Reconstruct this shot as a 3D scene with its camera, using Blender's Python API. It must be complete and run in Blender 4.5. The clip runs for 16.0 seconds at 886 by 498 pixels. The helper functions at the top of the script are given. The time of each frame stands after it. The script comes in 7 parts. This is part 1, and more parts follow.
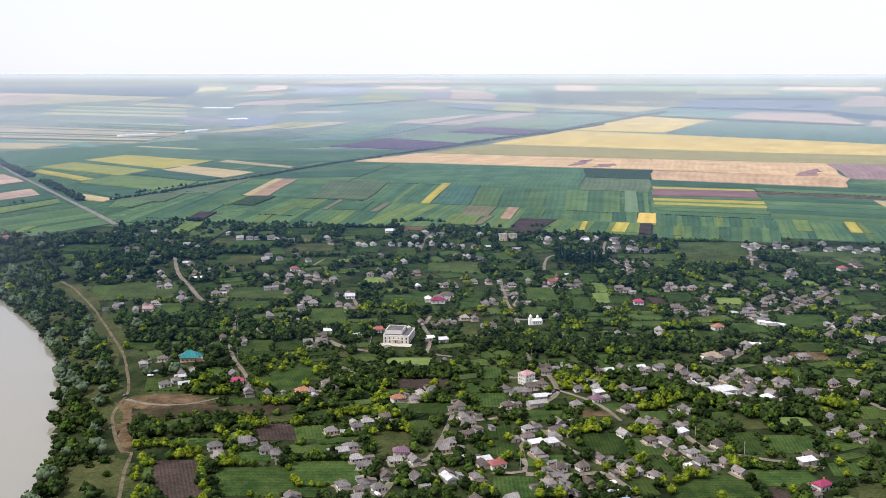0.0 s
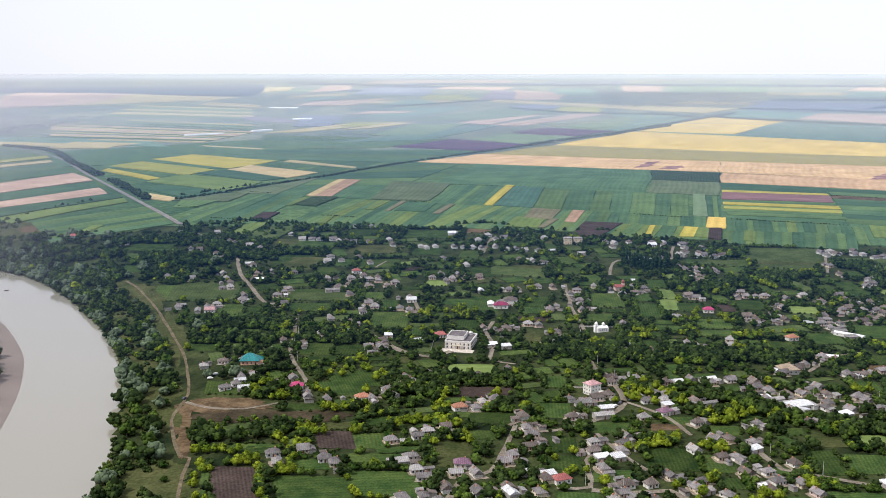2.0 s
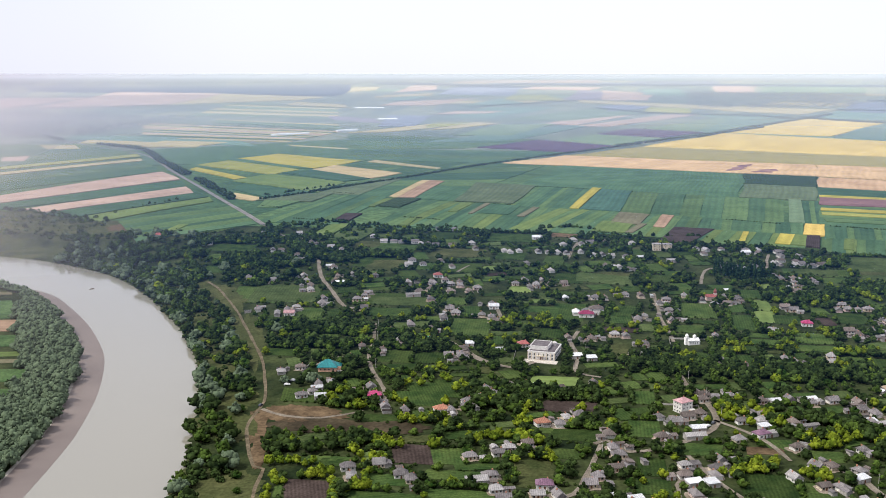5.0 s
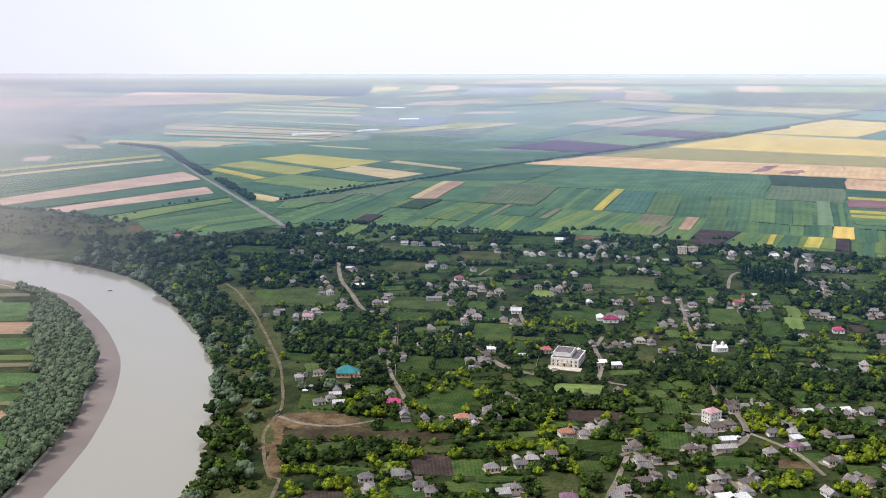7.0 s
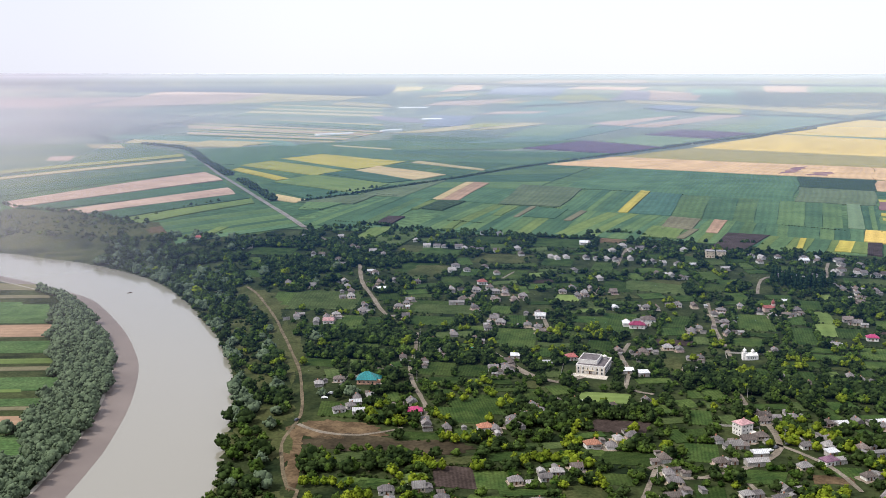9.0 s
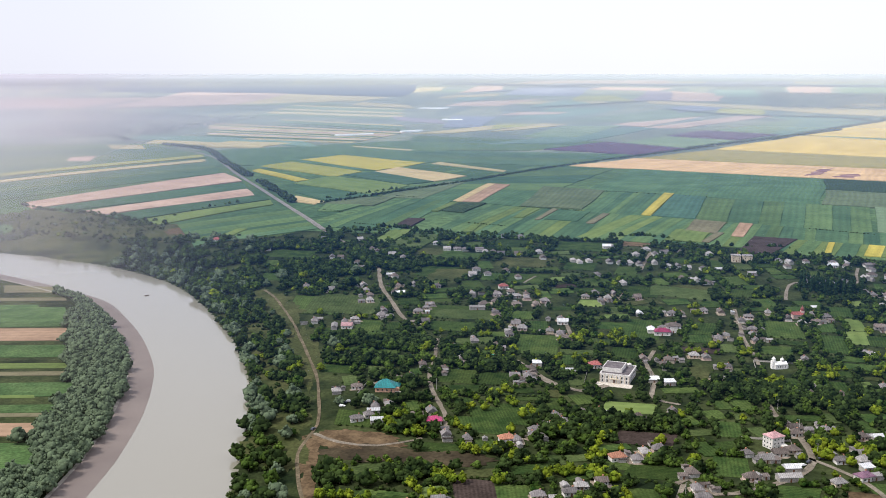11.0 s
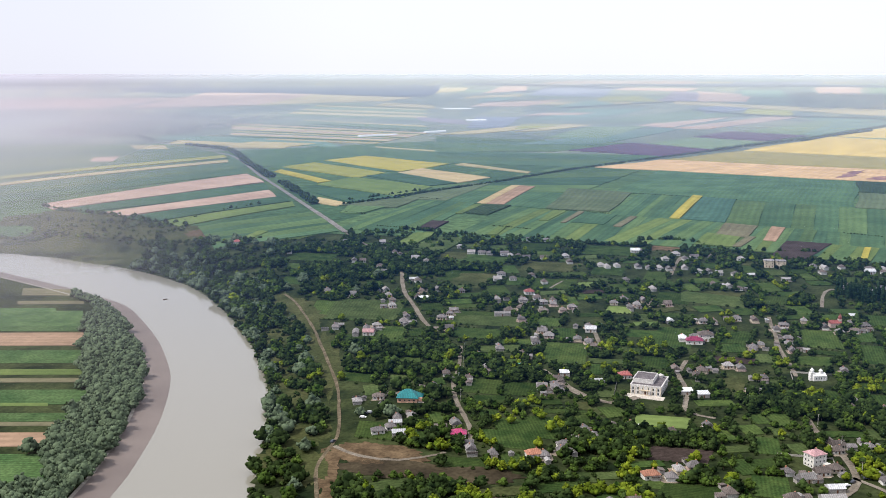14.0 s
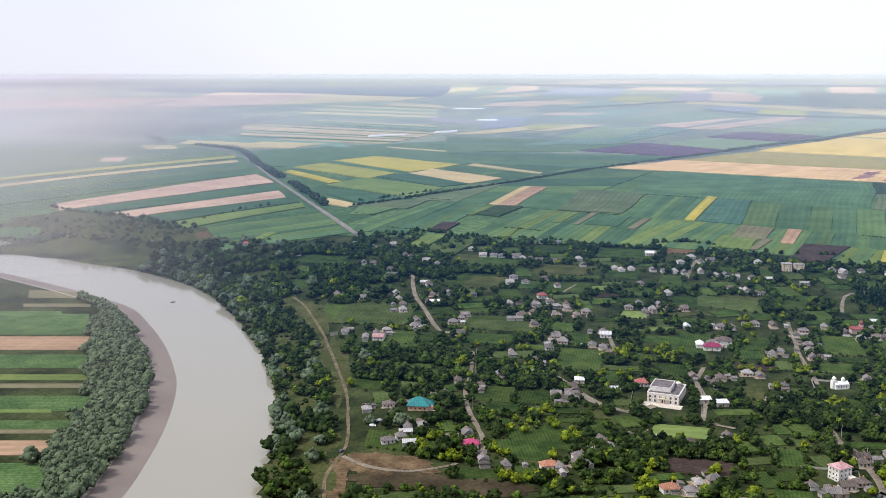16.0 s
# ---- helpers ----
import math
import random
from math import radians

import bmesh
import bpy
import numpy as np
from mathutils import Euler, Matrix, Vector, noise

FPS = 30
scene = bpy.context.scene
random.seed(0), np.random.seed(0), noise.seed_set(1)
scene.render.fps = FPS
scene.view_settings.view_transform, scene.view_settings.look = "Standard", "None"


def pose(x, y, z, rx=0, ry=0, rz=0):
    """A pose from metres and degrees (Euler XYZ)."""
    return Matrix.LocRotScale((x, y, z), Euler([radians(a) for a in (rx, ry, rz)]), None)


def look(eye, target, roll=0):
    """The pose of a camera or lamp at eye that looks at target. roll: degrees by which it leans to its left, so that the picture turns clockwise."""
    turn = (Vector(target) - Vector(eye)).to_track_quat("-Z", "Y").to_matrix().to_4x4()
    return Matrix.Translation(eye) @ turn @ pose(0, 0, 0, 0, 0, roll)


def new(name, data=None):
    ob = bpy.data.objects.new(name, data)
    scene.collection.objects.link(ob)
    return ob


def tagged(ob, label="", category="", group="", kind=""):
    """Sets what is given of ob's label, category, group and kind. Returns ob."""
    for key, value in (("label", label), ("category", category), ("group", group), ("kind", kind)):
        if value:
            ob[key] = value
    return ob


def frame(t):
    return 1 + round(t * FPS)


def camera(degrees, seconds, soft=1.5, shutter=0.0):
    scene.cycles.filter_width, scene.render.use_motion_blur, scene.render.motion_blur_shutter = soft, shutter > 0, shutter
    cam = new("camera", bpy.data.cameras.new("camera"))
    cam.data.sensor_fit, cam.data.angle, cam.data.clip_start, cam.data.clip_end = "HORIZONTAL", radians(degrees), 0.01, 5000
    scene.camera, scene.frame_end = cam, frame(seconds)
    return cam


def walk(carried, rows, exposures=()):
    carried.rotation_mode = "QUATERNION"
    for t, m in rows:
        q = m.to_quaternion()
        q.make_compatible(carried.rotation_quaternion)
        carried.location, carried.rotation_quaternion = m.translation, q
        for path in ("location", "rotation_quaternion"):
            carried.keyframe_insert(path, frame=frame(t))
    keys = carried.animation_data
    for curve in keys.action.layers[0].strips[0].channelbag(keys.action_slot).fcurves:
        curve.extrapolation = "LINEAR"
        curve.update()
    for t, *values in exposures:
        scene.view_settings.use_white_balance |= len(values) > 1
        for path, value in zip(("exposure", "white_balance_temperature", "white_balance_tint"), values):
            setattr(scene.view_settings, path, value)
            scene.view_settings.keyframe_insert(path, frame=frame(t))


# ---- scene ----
cam = camera(47.37, 16.0, soft=0.9)
PATH = [
    (0, pose(0.00, 0.00, 210.00, 80.112, 0, 0.000)),
    (0.5, pose(-0.53, 4.28, 210.06, 80.108, 0, 0.437)),
    (1, pose(-0.90, 8.68, 210.15, 80.111, 0, 1.782)),
    (1.5, pose(-1.12, 12.89, 210.15, 80.117, 0, 2.669)),
    (2, pose(-1.47, 17.12, 210.12, 80.127, 0, 3.571)),
    (2.5, pose(-1.70, 21.29, 210.05, 80.132, 0, 4.219)),
    (3, pose(-1.87, 25.39, 210.09, 80.123, 0, 5.182)),
    (3.5, pose(-2.30, 29.58, 210.23, 80.126, 0, 6.196)),
    (4, pose(-2.63, 33.86, 210.36, 80.124, 0, 7.115)),
    (6.5, pose(-5.86, 55.61, 210.54, 80.118, 0, 9.299)),
    (7, pose(-6.45, 59.49, 210.44, 80.117, 0, 9.577)),
    (7.5, pose(-7.11, 63.53, 210.39, 80.121, 0, 9.915)),
    (8, pose(-8.05, 67.45, 210.51, 80.115, 0, 10.212)),
    (8.5, pose(-8.88, 71.44, 210.76, 80.106, 0, 10.549)),
    (9, pose(-9.62, 75.47, 211.00, 80.098, 0, 10.866)),
    (11.5, pose(-14.62, 96.50, 211.08, 80.133, 0, 12.237)),
    (12, pose(-15.75, 100.45, 210.97, 80.135, 0, 12.448)),
    (12.5, pose(-16.77, 104.26, 210.93, 80.138, 0, 12.703)),
    (13, pose(-17.78, 108.07, 210.83, 80.137, 0, 12.927)),
    (13.5, pose(-18.80, 111.98, 210.69, 80.150, 0, 13.162)),
    (14, pose(-19.96, 115.92, 210.46, 80.148, 0, 13.325)),
    (14.5, pose(-21.17, 119.94, 210.31, 80.148, 0, 13.494)),
    (15, pose(-22.33, 124.22, 210.43, 80.154, 0, 13.708)),
    (15.5, pose(-23.59, 128.33, 210.33, 80.143, 0, 13.827)),
    (16, pose(-24.89, 132.45, 210.43, 80.135, 0, 13.927)),
]
walk(cam, PATH)

# ---- light ----
world = bpy.data.worlds.new("overcast_sky")
scene.world = world
world.use_nodes = True
wn, wl = world.node_tree.nodes, world.node_tree.links
sky = wn.new("ShaderNodeTexSky")
sky.sky_type, sky.sun_disc = "NISHITA", False
sky.sun_elevation, sky.sun_rotation = radians(51), radians(-121)
bg = wn["Background"]
dim = wn.new("ShaderNodeMix")            # a closed white cloud deck over the clear sky
dim.data_type, dim.blend_type = "RGBA", "MIX"
dim.inputs[0].default_value = 0.9
gain = wn.new("ShaderNodeVectorMath")
gain.operation = "SCALE"
gain.inputs["Scale"].default_value = 0.12
cloud = wn.new("ShaderNodeTexNoise")
cloud.inputs["Scale"].default_value, cloud.inputs["Detail"].default_value = 1.6, 4
deck = wn.new("ShaderNodeValToRGB")
deck.color_ramp.elements[0].position, deck.color_ramp.elements[1].position = 0.3, 0.7
deck.color_ramp.elements[0].color, deck.color_ramp.elements[1].color = (1.00, 1.02, 1.16, 1), (1.06, 1.08, 1.22, 1)
wl.new(cloud.outputs[0], deck.inputs[0])
wl.new(sky.outputs[0], gain.inputs[0])
wl.new(gain.outputs[0], dim.inputs[6])
wl.new(deck.outputs[0], dim.inputs[7])
way = wn.new("ShaderNodeTexCoord")
toward = wn.new("ShaderNodeVectorMath")
toward.operation = "DOT_PRODUCT"
toward.inputs[1].default_value = (-0.74, 0.67, 0.0)
shade = wn.new("ShaderNodeMapRange")
shade.interpolation_type = "SMOOTHSTEP"
for socket, value in zip(("From Min", "From Max", "To Min", "To Max"), (0.86, 0.995, 1.0, 0.90)):
    shade.inputs[socket].default_value = value
rainy = wn.new("ShaderNodeVectorMath")
rainy.operation = "SCALE"
wl.new(way.outputs["Generated"], toward.inputs[0])
wl.new(toward.outputs["Value"], shade.inputs[0])
wl.new(dim.outputs[2], rainy.inputs[0])
wl.new(shade.outputs[0], rainy.inputs["Scale"])
wl.new(rainy.outputs[0], bg.inputs["Color"])
bg.inputs["Strength"].default_value = 1.0
sun = new("sun", bpy.data.lights.new("sun", "SUN"))
sun.data.energy, sun.data.angle, sun.data.color = 4.5, radians(12), (1.0, 0.945, 0.87)
sun.matrix_basis = look((0, 0, 430), (300, 180, 0))


# ---- materials ----
def mat(name, dark, light, size=8.0, fine=0.0, rough=0.9, metal=0.0, bump=0.0, vary=0.0, rows=0.0, row_dark=0.75, island=False):
    """Two-scale noise between two colours; fine: size of the grain; vary: change from object to object; rows: drill rows, in metres."""
    m = bpy.data.materials.new(name)
    m.use_nodes = True
    n, l = m.node_tree.nodes, m.node_tree.links
    bsdf = n["Principled BSDF"]
    geo = n.new("ShaderNodeNewGeometry")

    def noise_at(metres, detail):
        t = n.new("ShaderNodeTexNoise")
        t.inputs["Scale"].default_value, t.inputs["Detail"].default_value = 1 / metres, detail
        l.new(geo.outputs["Position"], t.inputs["Vector"])
        return t.outputs[0]

    ramp = n.new("ShaderNodeValToRGB")
    ramp.color_ramp.elements[0].position, ramp.color_ramp.elements[1].position = 0.32, 0.68
    ramp.color_ramp.elements[0].color, ramp.color_ramp.elements[1].color = (*dark, 1), (*light, 1)
    l.new(noise_at(size, 5), ramp.inputs[0])
    colour = ramp.outputs[0]

    def multiply(a, value):
        mix = n.new("ShaderNodeMix")
        mix.data_type, mix.blend_type = "RGBA", "MULTIPLY"
        mix.inputs[0].default_value = 1
        l.new(a, mix.inputs[6])
        l.new(value, mix.inputs[7])
        return mix.outputs[2]

    def span(value, low, high, a=0.0, b=1.0):
        r = n.new("ShaderNodeMapRange")
        r.inputs["From Min"].default_value, r.inputs["From Max"].default_value = a, b
        r.inputs["To Min"].default_value, r.inputs["To Max"].default_value = low, high
        l.new(value, r.inputs[0])
        return r.outputs[0]

    if fine:
        grain = noise_at(fine, 3)
        rough_by = 0.14 if rows >= 7 else 0.38           # sown crops stand more even than wild ground
        colour = multiply(colour, span(grain, 1 - rough_by, 1 + rough_by, 0.25, 0.75))
    if rows:
        uv = n.new("ShaderNodeUVMap")
        w = n.new("ShaderNodeTexWave")
        w.inputs["Scale"].default_value, w.inputs["Distortion"].default_value = 0.31 / rows, 1.5
        w.inputs["Detail Scale"].default_value = 0.05
        l.new(uv.outputs[0], w.inputs["Vector"])
        colour = multiply(colour, span(w.outputs["Fac"], row_dark, 1.1))
        if rows >= 7:                      # passes of the seed drill and the sprayer, a few metres wide and as long as the field
            long_way = n.new("ShaderNodeMapping")
            long_way.inputs["Scale"].default_value = (1 / (2.2 * rows), 1 / 700, 1)
            swath = n.new("ShaderNodeTexNoise")
            swath.inputs["Scale"].default_value, swath.inputs["Detail"].default_value = 1.0, 3
            l.new(uv.outputs[0], long_way.inputs[0])
            l.new(long_way.outputs[0], swath.inputs["Vector"])
            colour = multiply(colour, span(swath.outputs[0], 0.90, 1.11, 0.3, 0.7))
    if vary:
        if island:
            rnd = geo.outputs["Random Per Island"]
        else:
            rnd = n.new("ShaderNodeObjectInfo").outputs["Random"]
        colour = multiply(colour, span(rnd, 1 - vary, 1 + vary))
    l.new(colour, bsdf.inputs["Base Color"])
    bsdf.inputs["Roughness"].default_value, bsdf.inputs["Metallic"].default_value = rough, metal
    bsdf.inputs["Specular IOR Level"].default_value = 0.02 if rough > 0.82 else 0.25
    if bump:
        b = n.new("ShaderNodeBump")
        b.inputs["Strength"].default_value, b.inputs["Distance"].default_value = 0.8, bump
        l.new(noise_at(fine or size / 6, 4), b.inputs["Height"])
        l.new(b.outputs[0], bsdf.inputs["Normal"])
    return m


GRASS = mat("meadow_grass", (0.0098, 0.0168, 0.0075), (0.045, 0.056, 0.022), 26, 2.4, bump=0.4)
CROPS = {
    "wheat": mat("ripe_wheat", (0.408, 0.2747, 0.1445), (0.5386, 0.3717, 0.1995), 60, 9, vary=0.06, rows=14, row_dark=0.975),
    "wheat2": mat("pale_wheat", (0.320, 0.256, 0.136), (0.416, 0.328, 0.176), 60, 9, vary=0.08, rows=14, row_dark=0.975),
    "sun": mat("sunflowers", (0.45, 0.325, 0.085), (0.58, 0.425, 0.125), 90, 7, vary=0.04, rows=12, row_dark=0.97),
    "yellow": mat("flowering_rape", (0.288, 0.256, 0.052), (0.400, 0.336, 0.072), 50, 7, vary=0.1, rows=12, row_dark=0.9),
    "yellow2": mat("yellowing_crop", (0.224, 0.232, 0.056), (0.288, 0.280, 0.072), 50, 7, vary=0.1, rows=12, row_dark=0.9),
    "olive": mat("olive_crop", (0.25, 0.215, 0.075), (0.33, 0.28, 0.10), 40, 6, vary=0.1, rows=10, row_dark=0.9),
    "green": mat("green_crop", (0.0455, 0.08996, 0.0455), (0.07445, 0.1272, 0.06101), 60, 5, vary=0.14, rows=9, row_dark=0.96),
    "green2": mat("fresh_crop", (0.06307, 0.1065, 0.04343), (0.09513, 0.1468, 0.0579), 60, 5, vary=0.14, rows=9, row_dark=0.96),
    "dark": mat("maize", (0.03795, 0.07705, 0.04255), (0.05865, 0.1092, 0.0575), 50, 5, vary=0.12, rows=7, row_dark=0.94),
    "light": mat("young_crop", (0.08585, 0.1258, 0.03995), (0.1258, 0.1658, 0.0527), 50, 5, vary=0.12, rows=9, row_dark=0.96),
    "teal": mat("beet", (0.10, 0.172, 0.128), (0.135, 0.21, 0.155), 60, 6, vary=0.1, rows=12, row_dark=0.97),
    "grey": mat("stubble_green", (0.0726, 0.099, 0.0517), (0.1034, 0.1287, 0.0682), 50, 5, vary=0.1, rows=9, row_dark=0.96),
    "purple": mat("ploughed_purple", (0.0648, 0.03465, 0.069), (0.0972, 0.05355, 0.09656), 60, 6, vary=0.08, rows=10, row_dark=0.9),
    "mauve": mat("fallow_mauve", (0.234, 0.148, 0.140), (0.296, 0.203, 0.179), 50, 6, vary=0.08, rows=12, row_dark=0.94),
    "brown": mat("ploughed_soil", (0.036, 0.027, 0.024), (0.060, 0.045, 0.040), 14, 1.6, vary=0.1, rows=2.2, row_dark=0.8),
    "earth": mat("bare_earth", (0.05355, 0.03672, 0.02218), (0.1346, 0.09486, 0.05661), 11, 2, vary=0.08),
    "orchard": mat("orchard_floor", (0.027, 0.047, 0.022), (0.043, 0.066, 0.030), 16, 4, vary=0.1, rows=6, row_dark=0.75),
    # dark far wood; the blue of distance haze is put into its colour
    "wood": mat("haze_blue_wood", (0.026, 0.042, 0.072), (0.042, 0.060, 0.094), 120, 20, vary=0.1),
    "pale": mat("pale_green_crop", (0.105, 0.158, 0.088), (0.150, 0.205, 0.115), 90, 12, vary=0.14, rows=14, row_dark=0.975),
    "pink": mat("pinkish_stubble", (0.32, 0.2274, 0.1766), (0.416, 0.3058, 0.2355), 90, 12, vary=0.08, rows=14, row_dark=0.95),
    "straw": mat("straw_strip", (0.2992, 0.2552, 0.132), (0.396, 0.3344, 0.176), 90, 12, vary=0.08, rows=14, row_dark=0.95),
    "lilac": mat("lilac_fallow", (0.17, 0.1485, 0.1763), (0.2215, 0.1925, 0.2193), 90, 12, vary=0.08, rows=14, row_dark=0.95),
    # far ground; bluish grey of distance haze painted as its own colour
    "haze": mat("haze_tinted_ground", (0.13, 0.15, 0.195), (0.175, 0.195, 0.24), 120, 18, vary=0.1),
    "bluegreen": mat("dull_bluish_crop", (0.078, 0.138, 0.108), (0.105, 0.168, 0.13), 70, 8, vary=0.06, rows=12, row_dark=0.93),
    "beet": mat("dark_beet", (0.042, 0.088, 0.062), (0.062, 0.116, 0.08), 40, 5, vary=0.06, rows=9, row_dark=0.96),
    "tan": mat("tan_stubble", (0.225, 0.15, 0.10), (0.30, 0.205, 0.14), 40, 6, vary=0.06, rows=9, row_dark=0.96),
    "stubble": mat("brownish_stubble", (0.11, 0.103, 0.062), (0.15, 0.138, 0.085), 40, 6, vary=0.06, rows=9, row_dark=0.96),
    "wheat3": mat("browner_wheat", (0.375, 0.245, 0.14), (0.47, 0.32, 0.185), 60, 9, rows=14, row_dark=0.97),
    "mauve2": mat("mauve_brown_soil", (0.15, 0.083, 0.085), (0.205, 0.12, 0.115), 40, 6, rows=9, row_dark=0.96),
    "burnt": mat("flattened_dark_stalks", (0.155, 0.085, 0.10), (0.33, 0.20, 0.16), 28, 9),
    "lawn": mat("garden_lawn", (0.027, 0.049, 0.0145), (0.058, 0.083, 0.024), 14, 1.6, vary=0.25, rows=2.2, row_dark=0.86, bump=0.2),
    "plot": mat("garden_plot", (0.0195, 0.040, 0.012), (0.047, 0.073, 0.021), 9, 1.2, vary=0.3, rows=2.2, row_dark=0.8, bump=0.3),
    "meadow": mat("rough_meadow", (0.033, 0.052, 0.018), (0.066, 0.088, 0.032), 18, 1.8, vary=0.2, rows=3, row_dark=0.9, bump=0.2),
    "dry": mat("dry_grass", (0.030, 0.040, 0.0145), (0.066, 0.070, 0.029), 20, 2.0, bump=0.3),
    "bottom": mat("river_flat_crop", (0.036, 0.073, 0.026), (0.068, 0.112, 0.042), 16, 2, vary=0.25, rows=3.4, row_dark=0.88),
    "scorched": mat("scorched_grass", (0.0279, 0.0225, 0.0153), (0.0594, 0.0477, 0.0297), 15, 2.5),
}
PLAIN = mat("patchwork_plain", (0.046, 0.08625, 0.046), (0.0759, 0.1265, 0.06095), 70, 9)
pn, pl = PLAIN.node_tree.nodes, PLAIN.node_tree.links
cells = pn.new("ShaderNodeTexVoronoi")                  # parcels of the plain, longer than wide
cells.distance = "CHEBYCHEV"
cells.inputs["Scale"].default_value = 1 / 120
turned = pn.new("ShaderNodeMapping")
turned.inputs["Rotation"].default_value[2], turned.inputs["Scale"].default_value = radians(24), (1.0, 0.34, 1.0)
pgeo = pn.new("ShaderNodeNewGeometry")
tint = pn.new("ShaderNodeValToRGB")
tint.color_ramp.elements[0].color, tint.color_ramp.elements[1].color = (0.62, 0.72, 0.72, 1), (1.5, 1.35, 1.05, 1)
mixed_in = pn.new("ShaderNodeMix")
mixed_in.data_type, mixed_in.blend_type = "RGBA", "MULTIPLY"
mixed_in.inputs[0].default_value = 1
base_link = pn["Principled BSDF"].inputs["Base Color"].links[0]
pl.new(pgeo.outputs["Position"], turned.inputs[0])
pl.new(turned.outputs[0], cells.inputs["Vector"])
pl.new(cells.outputs["Color"], tint.inputs[0])
pl.new(base_link.from_socket, mixed_in.inputs[6])
pl.new(tint.outputs[0], mixed_in.inputs[7])
pl.new(mixed_in.outputs[2], pn["Principled BSDF"].inputs["Base Color"])
STRIP_LETTER = {"P": "pale", "K": "pink", "S": "straw", "V": "lilac", "g": "green", "G": "green2", "d": "dark", "l": "light", "y": "yellow", "t": "wheat2", "o": "olive", "b": "earth", "p": "mauve"}
MUD = mat("river_mud", (0.128, 0.104, 0.095), (0.165, 0.136, 0.122), 40, 0, rough=0.6, bump=0.1)
TRACK = mat("dirt_track", (0.1224, 0.1044, 0.0828), (0.2016, 0.1764, 0.144), 9, 1.2)
RUTS = mat("rutted_earth", (0.0756, 0.06336, 0.04176), (0.1476, 0.1188, 0.08064), 5, 1.2)
TARMAC = mat("worn_tarmac", (0.15, 0.14, 0.125), (0.22, 0.205, 0.185), 12, 1.5)
WATER = bpy.data.materials.new("river_water")
WATER.use_nodes = True
_b = WATER.node_tree.nodes["Principled BSDF"]
_b.inputs["Base Color"].default_value, _b.inputs["Roughness"].default_value = (0.21, 0.20, 0.165, 1), 0.12
_n = WATER.node_tree.nodes.new("ShaderNodeTexNoise")
_n.inputs["Scale"].default_value, _n.inputs["Detail"].default_value = 0.25, 4
_g = WATER.node_tree.nodes.new("ShaderNodeNewGeometry")
_u = WATER.node_tree.nodes.new("ShaderNodeBump")
_u.inputs["Strength"].default_value, _u.inputs["Distance"].default_value = 0.12, 0.1
WATER.node_tree.links.new(_g.outputs["Position"], _n.inputs["Vector"])
WATER.node_tree.links.new(_n.outputs[0], _u.inputs["Height"])
WATER.node_tree.links.new(_u.outputs[0], _b.inputs["Normal"])


# ---- the lie of the land ----
HUB, TOP, NEAR, SPREAD = (-10.0, 65.0), 210.0, 2500.0, 2350.0
WATER_LEVEL = -12.8
RIGHT_BANK = [(-1500, 1190), (-1200, 1225), (-1000, 1225), (-864, 1208), (-774, 1194), (-679, 1165), (-619, 1138), (-556, 1099), (-508, 1059), (-450, 991), (-402, 926), (-360, 862), (-328, 806), (-304, 760), (-285, 717), (-266, 665), (-246, 605), (-229, 548), (-220, 500), (-210, 430), (-205, 330), (-205, 200)]
LEFT_BANK = [(-1480, 1090), (-1150, 1130), (-900, 1132), (-784, 1104), (-731, 1081), (-679, 1057), (-628, 1032), (-588, 1009), (-541, 978), (-492, 924), (-446, 867), (-406, 809), (-378, 761), (-345, 685), (-322, 615), (-314, 584), (-303, 530), (-292, 460), (-285, 360), (-290, 200)]


POOL = (-935, 1262)              # backwater beyond the outer bank


def smooth_line(points, step=12.0):
    """Points every few metres on a rounded line through the given ones."""
    p = [Vector((x, y, 0)) for x, y in points]
    p = [2 * p[0] - p[1], *p, 2 * p[-1] - p[-2]]
    out = []
    for a, b, c, d in zip(p, p[1:], p[2:], p[3:]):
        n = max(1, int((c - b).length / step))
        for i in range(n):
            t = i / n
            out.append(0.5 * ((2 * b) + (c - a) * t + (2 * a - 5 * b + 4 * c - d) * t * t + (3 * b - a - 3 * c + d) * t ** 3))
    out.append(p[-2])
    return [(v.x, v.y) for v in out]


RIGHT_LINE, LEFT_LINE = smooth_line(RIGHT_BANK, 15), smooth_line(LEFT_BANK, 15)


def ramp01(a, b, x):
    t = np.clip((x - a) / (b - a), 0, 1)          # also falls, where b is the smaller
    return t * t * (3 - 2 * t)


def aside(line, x, y):
    """Distance from a line; positive on the left of its way."""
    best, side = np.full(x.shape, 1e18), np.ones(x.shape)
    for (ax, ay), (bx, by) in zip(line, line[1:]):
        dx, dy = bx - ax, by - ay
        t = np.clip(((x - ax) * dx + (y - ay) * dy) / (dx * dx + dy * dy), 0, 1)
        d = (x - ax - t * dx) ** 2 + (y - ay - t * dy) ** 2
        near = d < best
        best = np.where(near, d, best)
        side = np.where(near, np.where(dx * (y - ay) - dy * (x - ax) > 0, 1, -1), side)
    return np.sqrt(best) * side


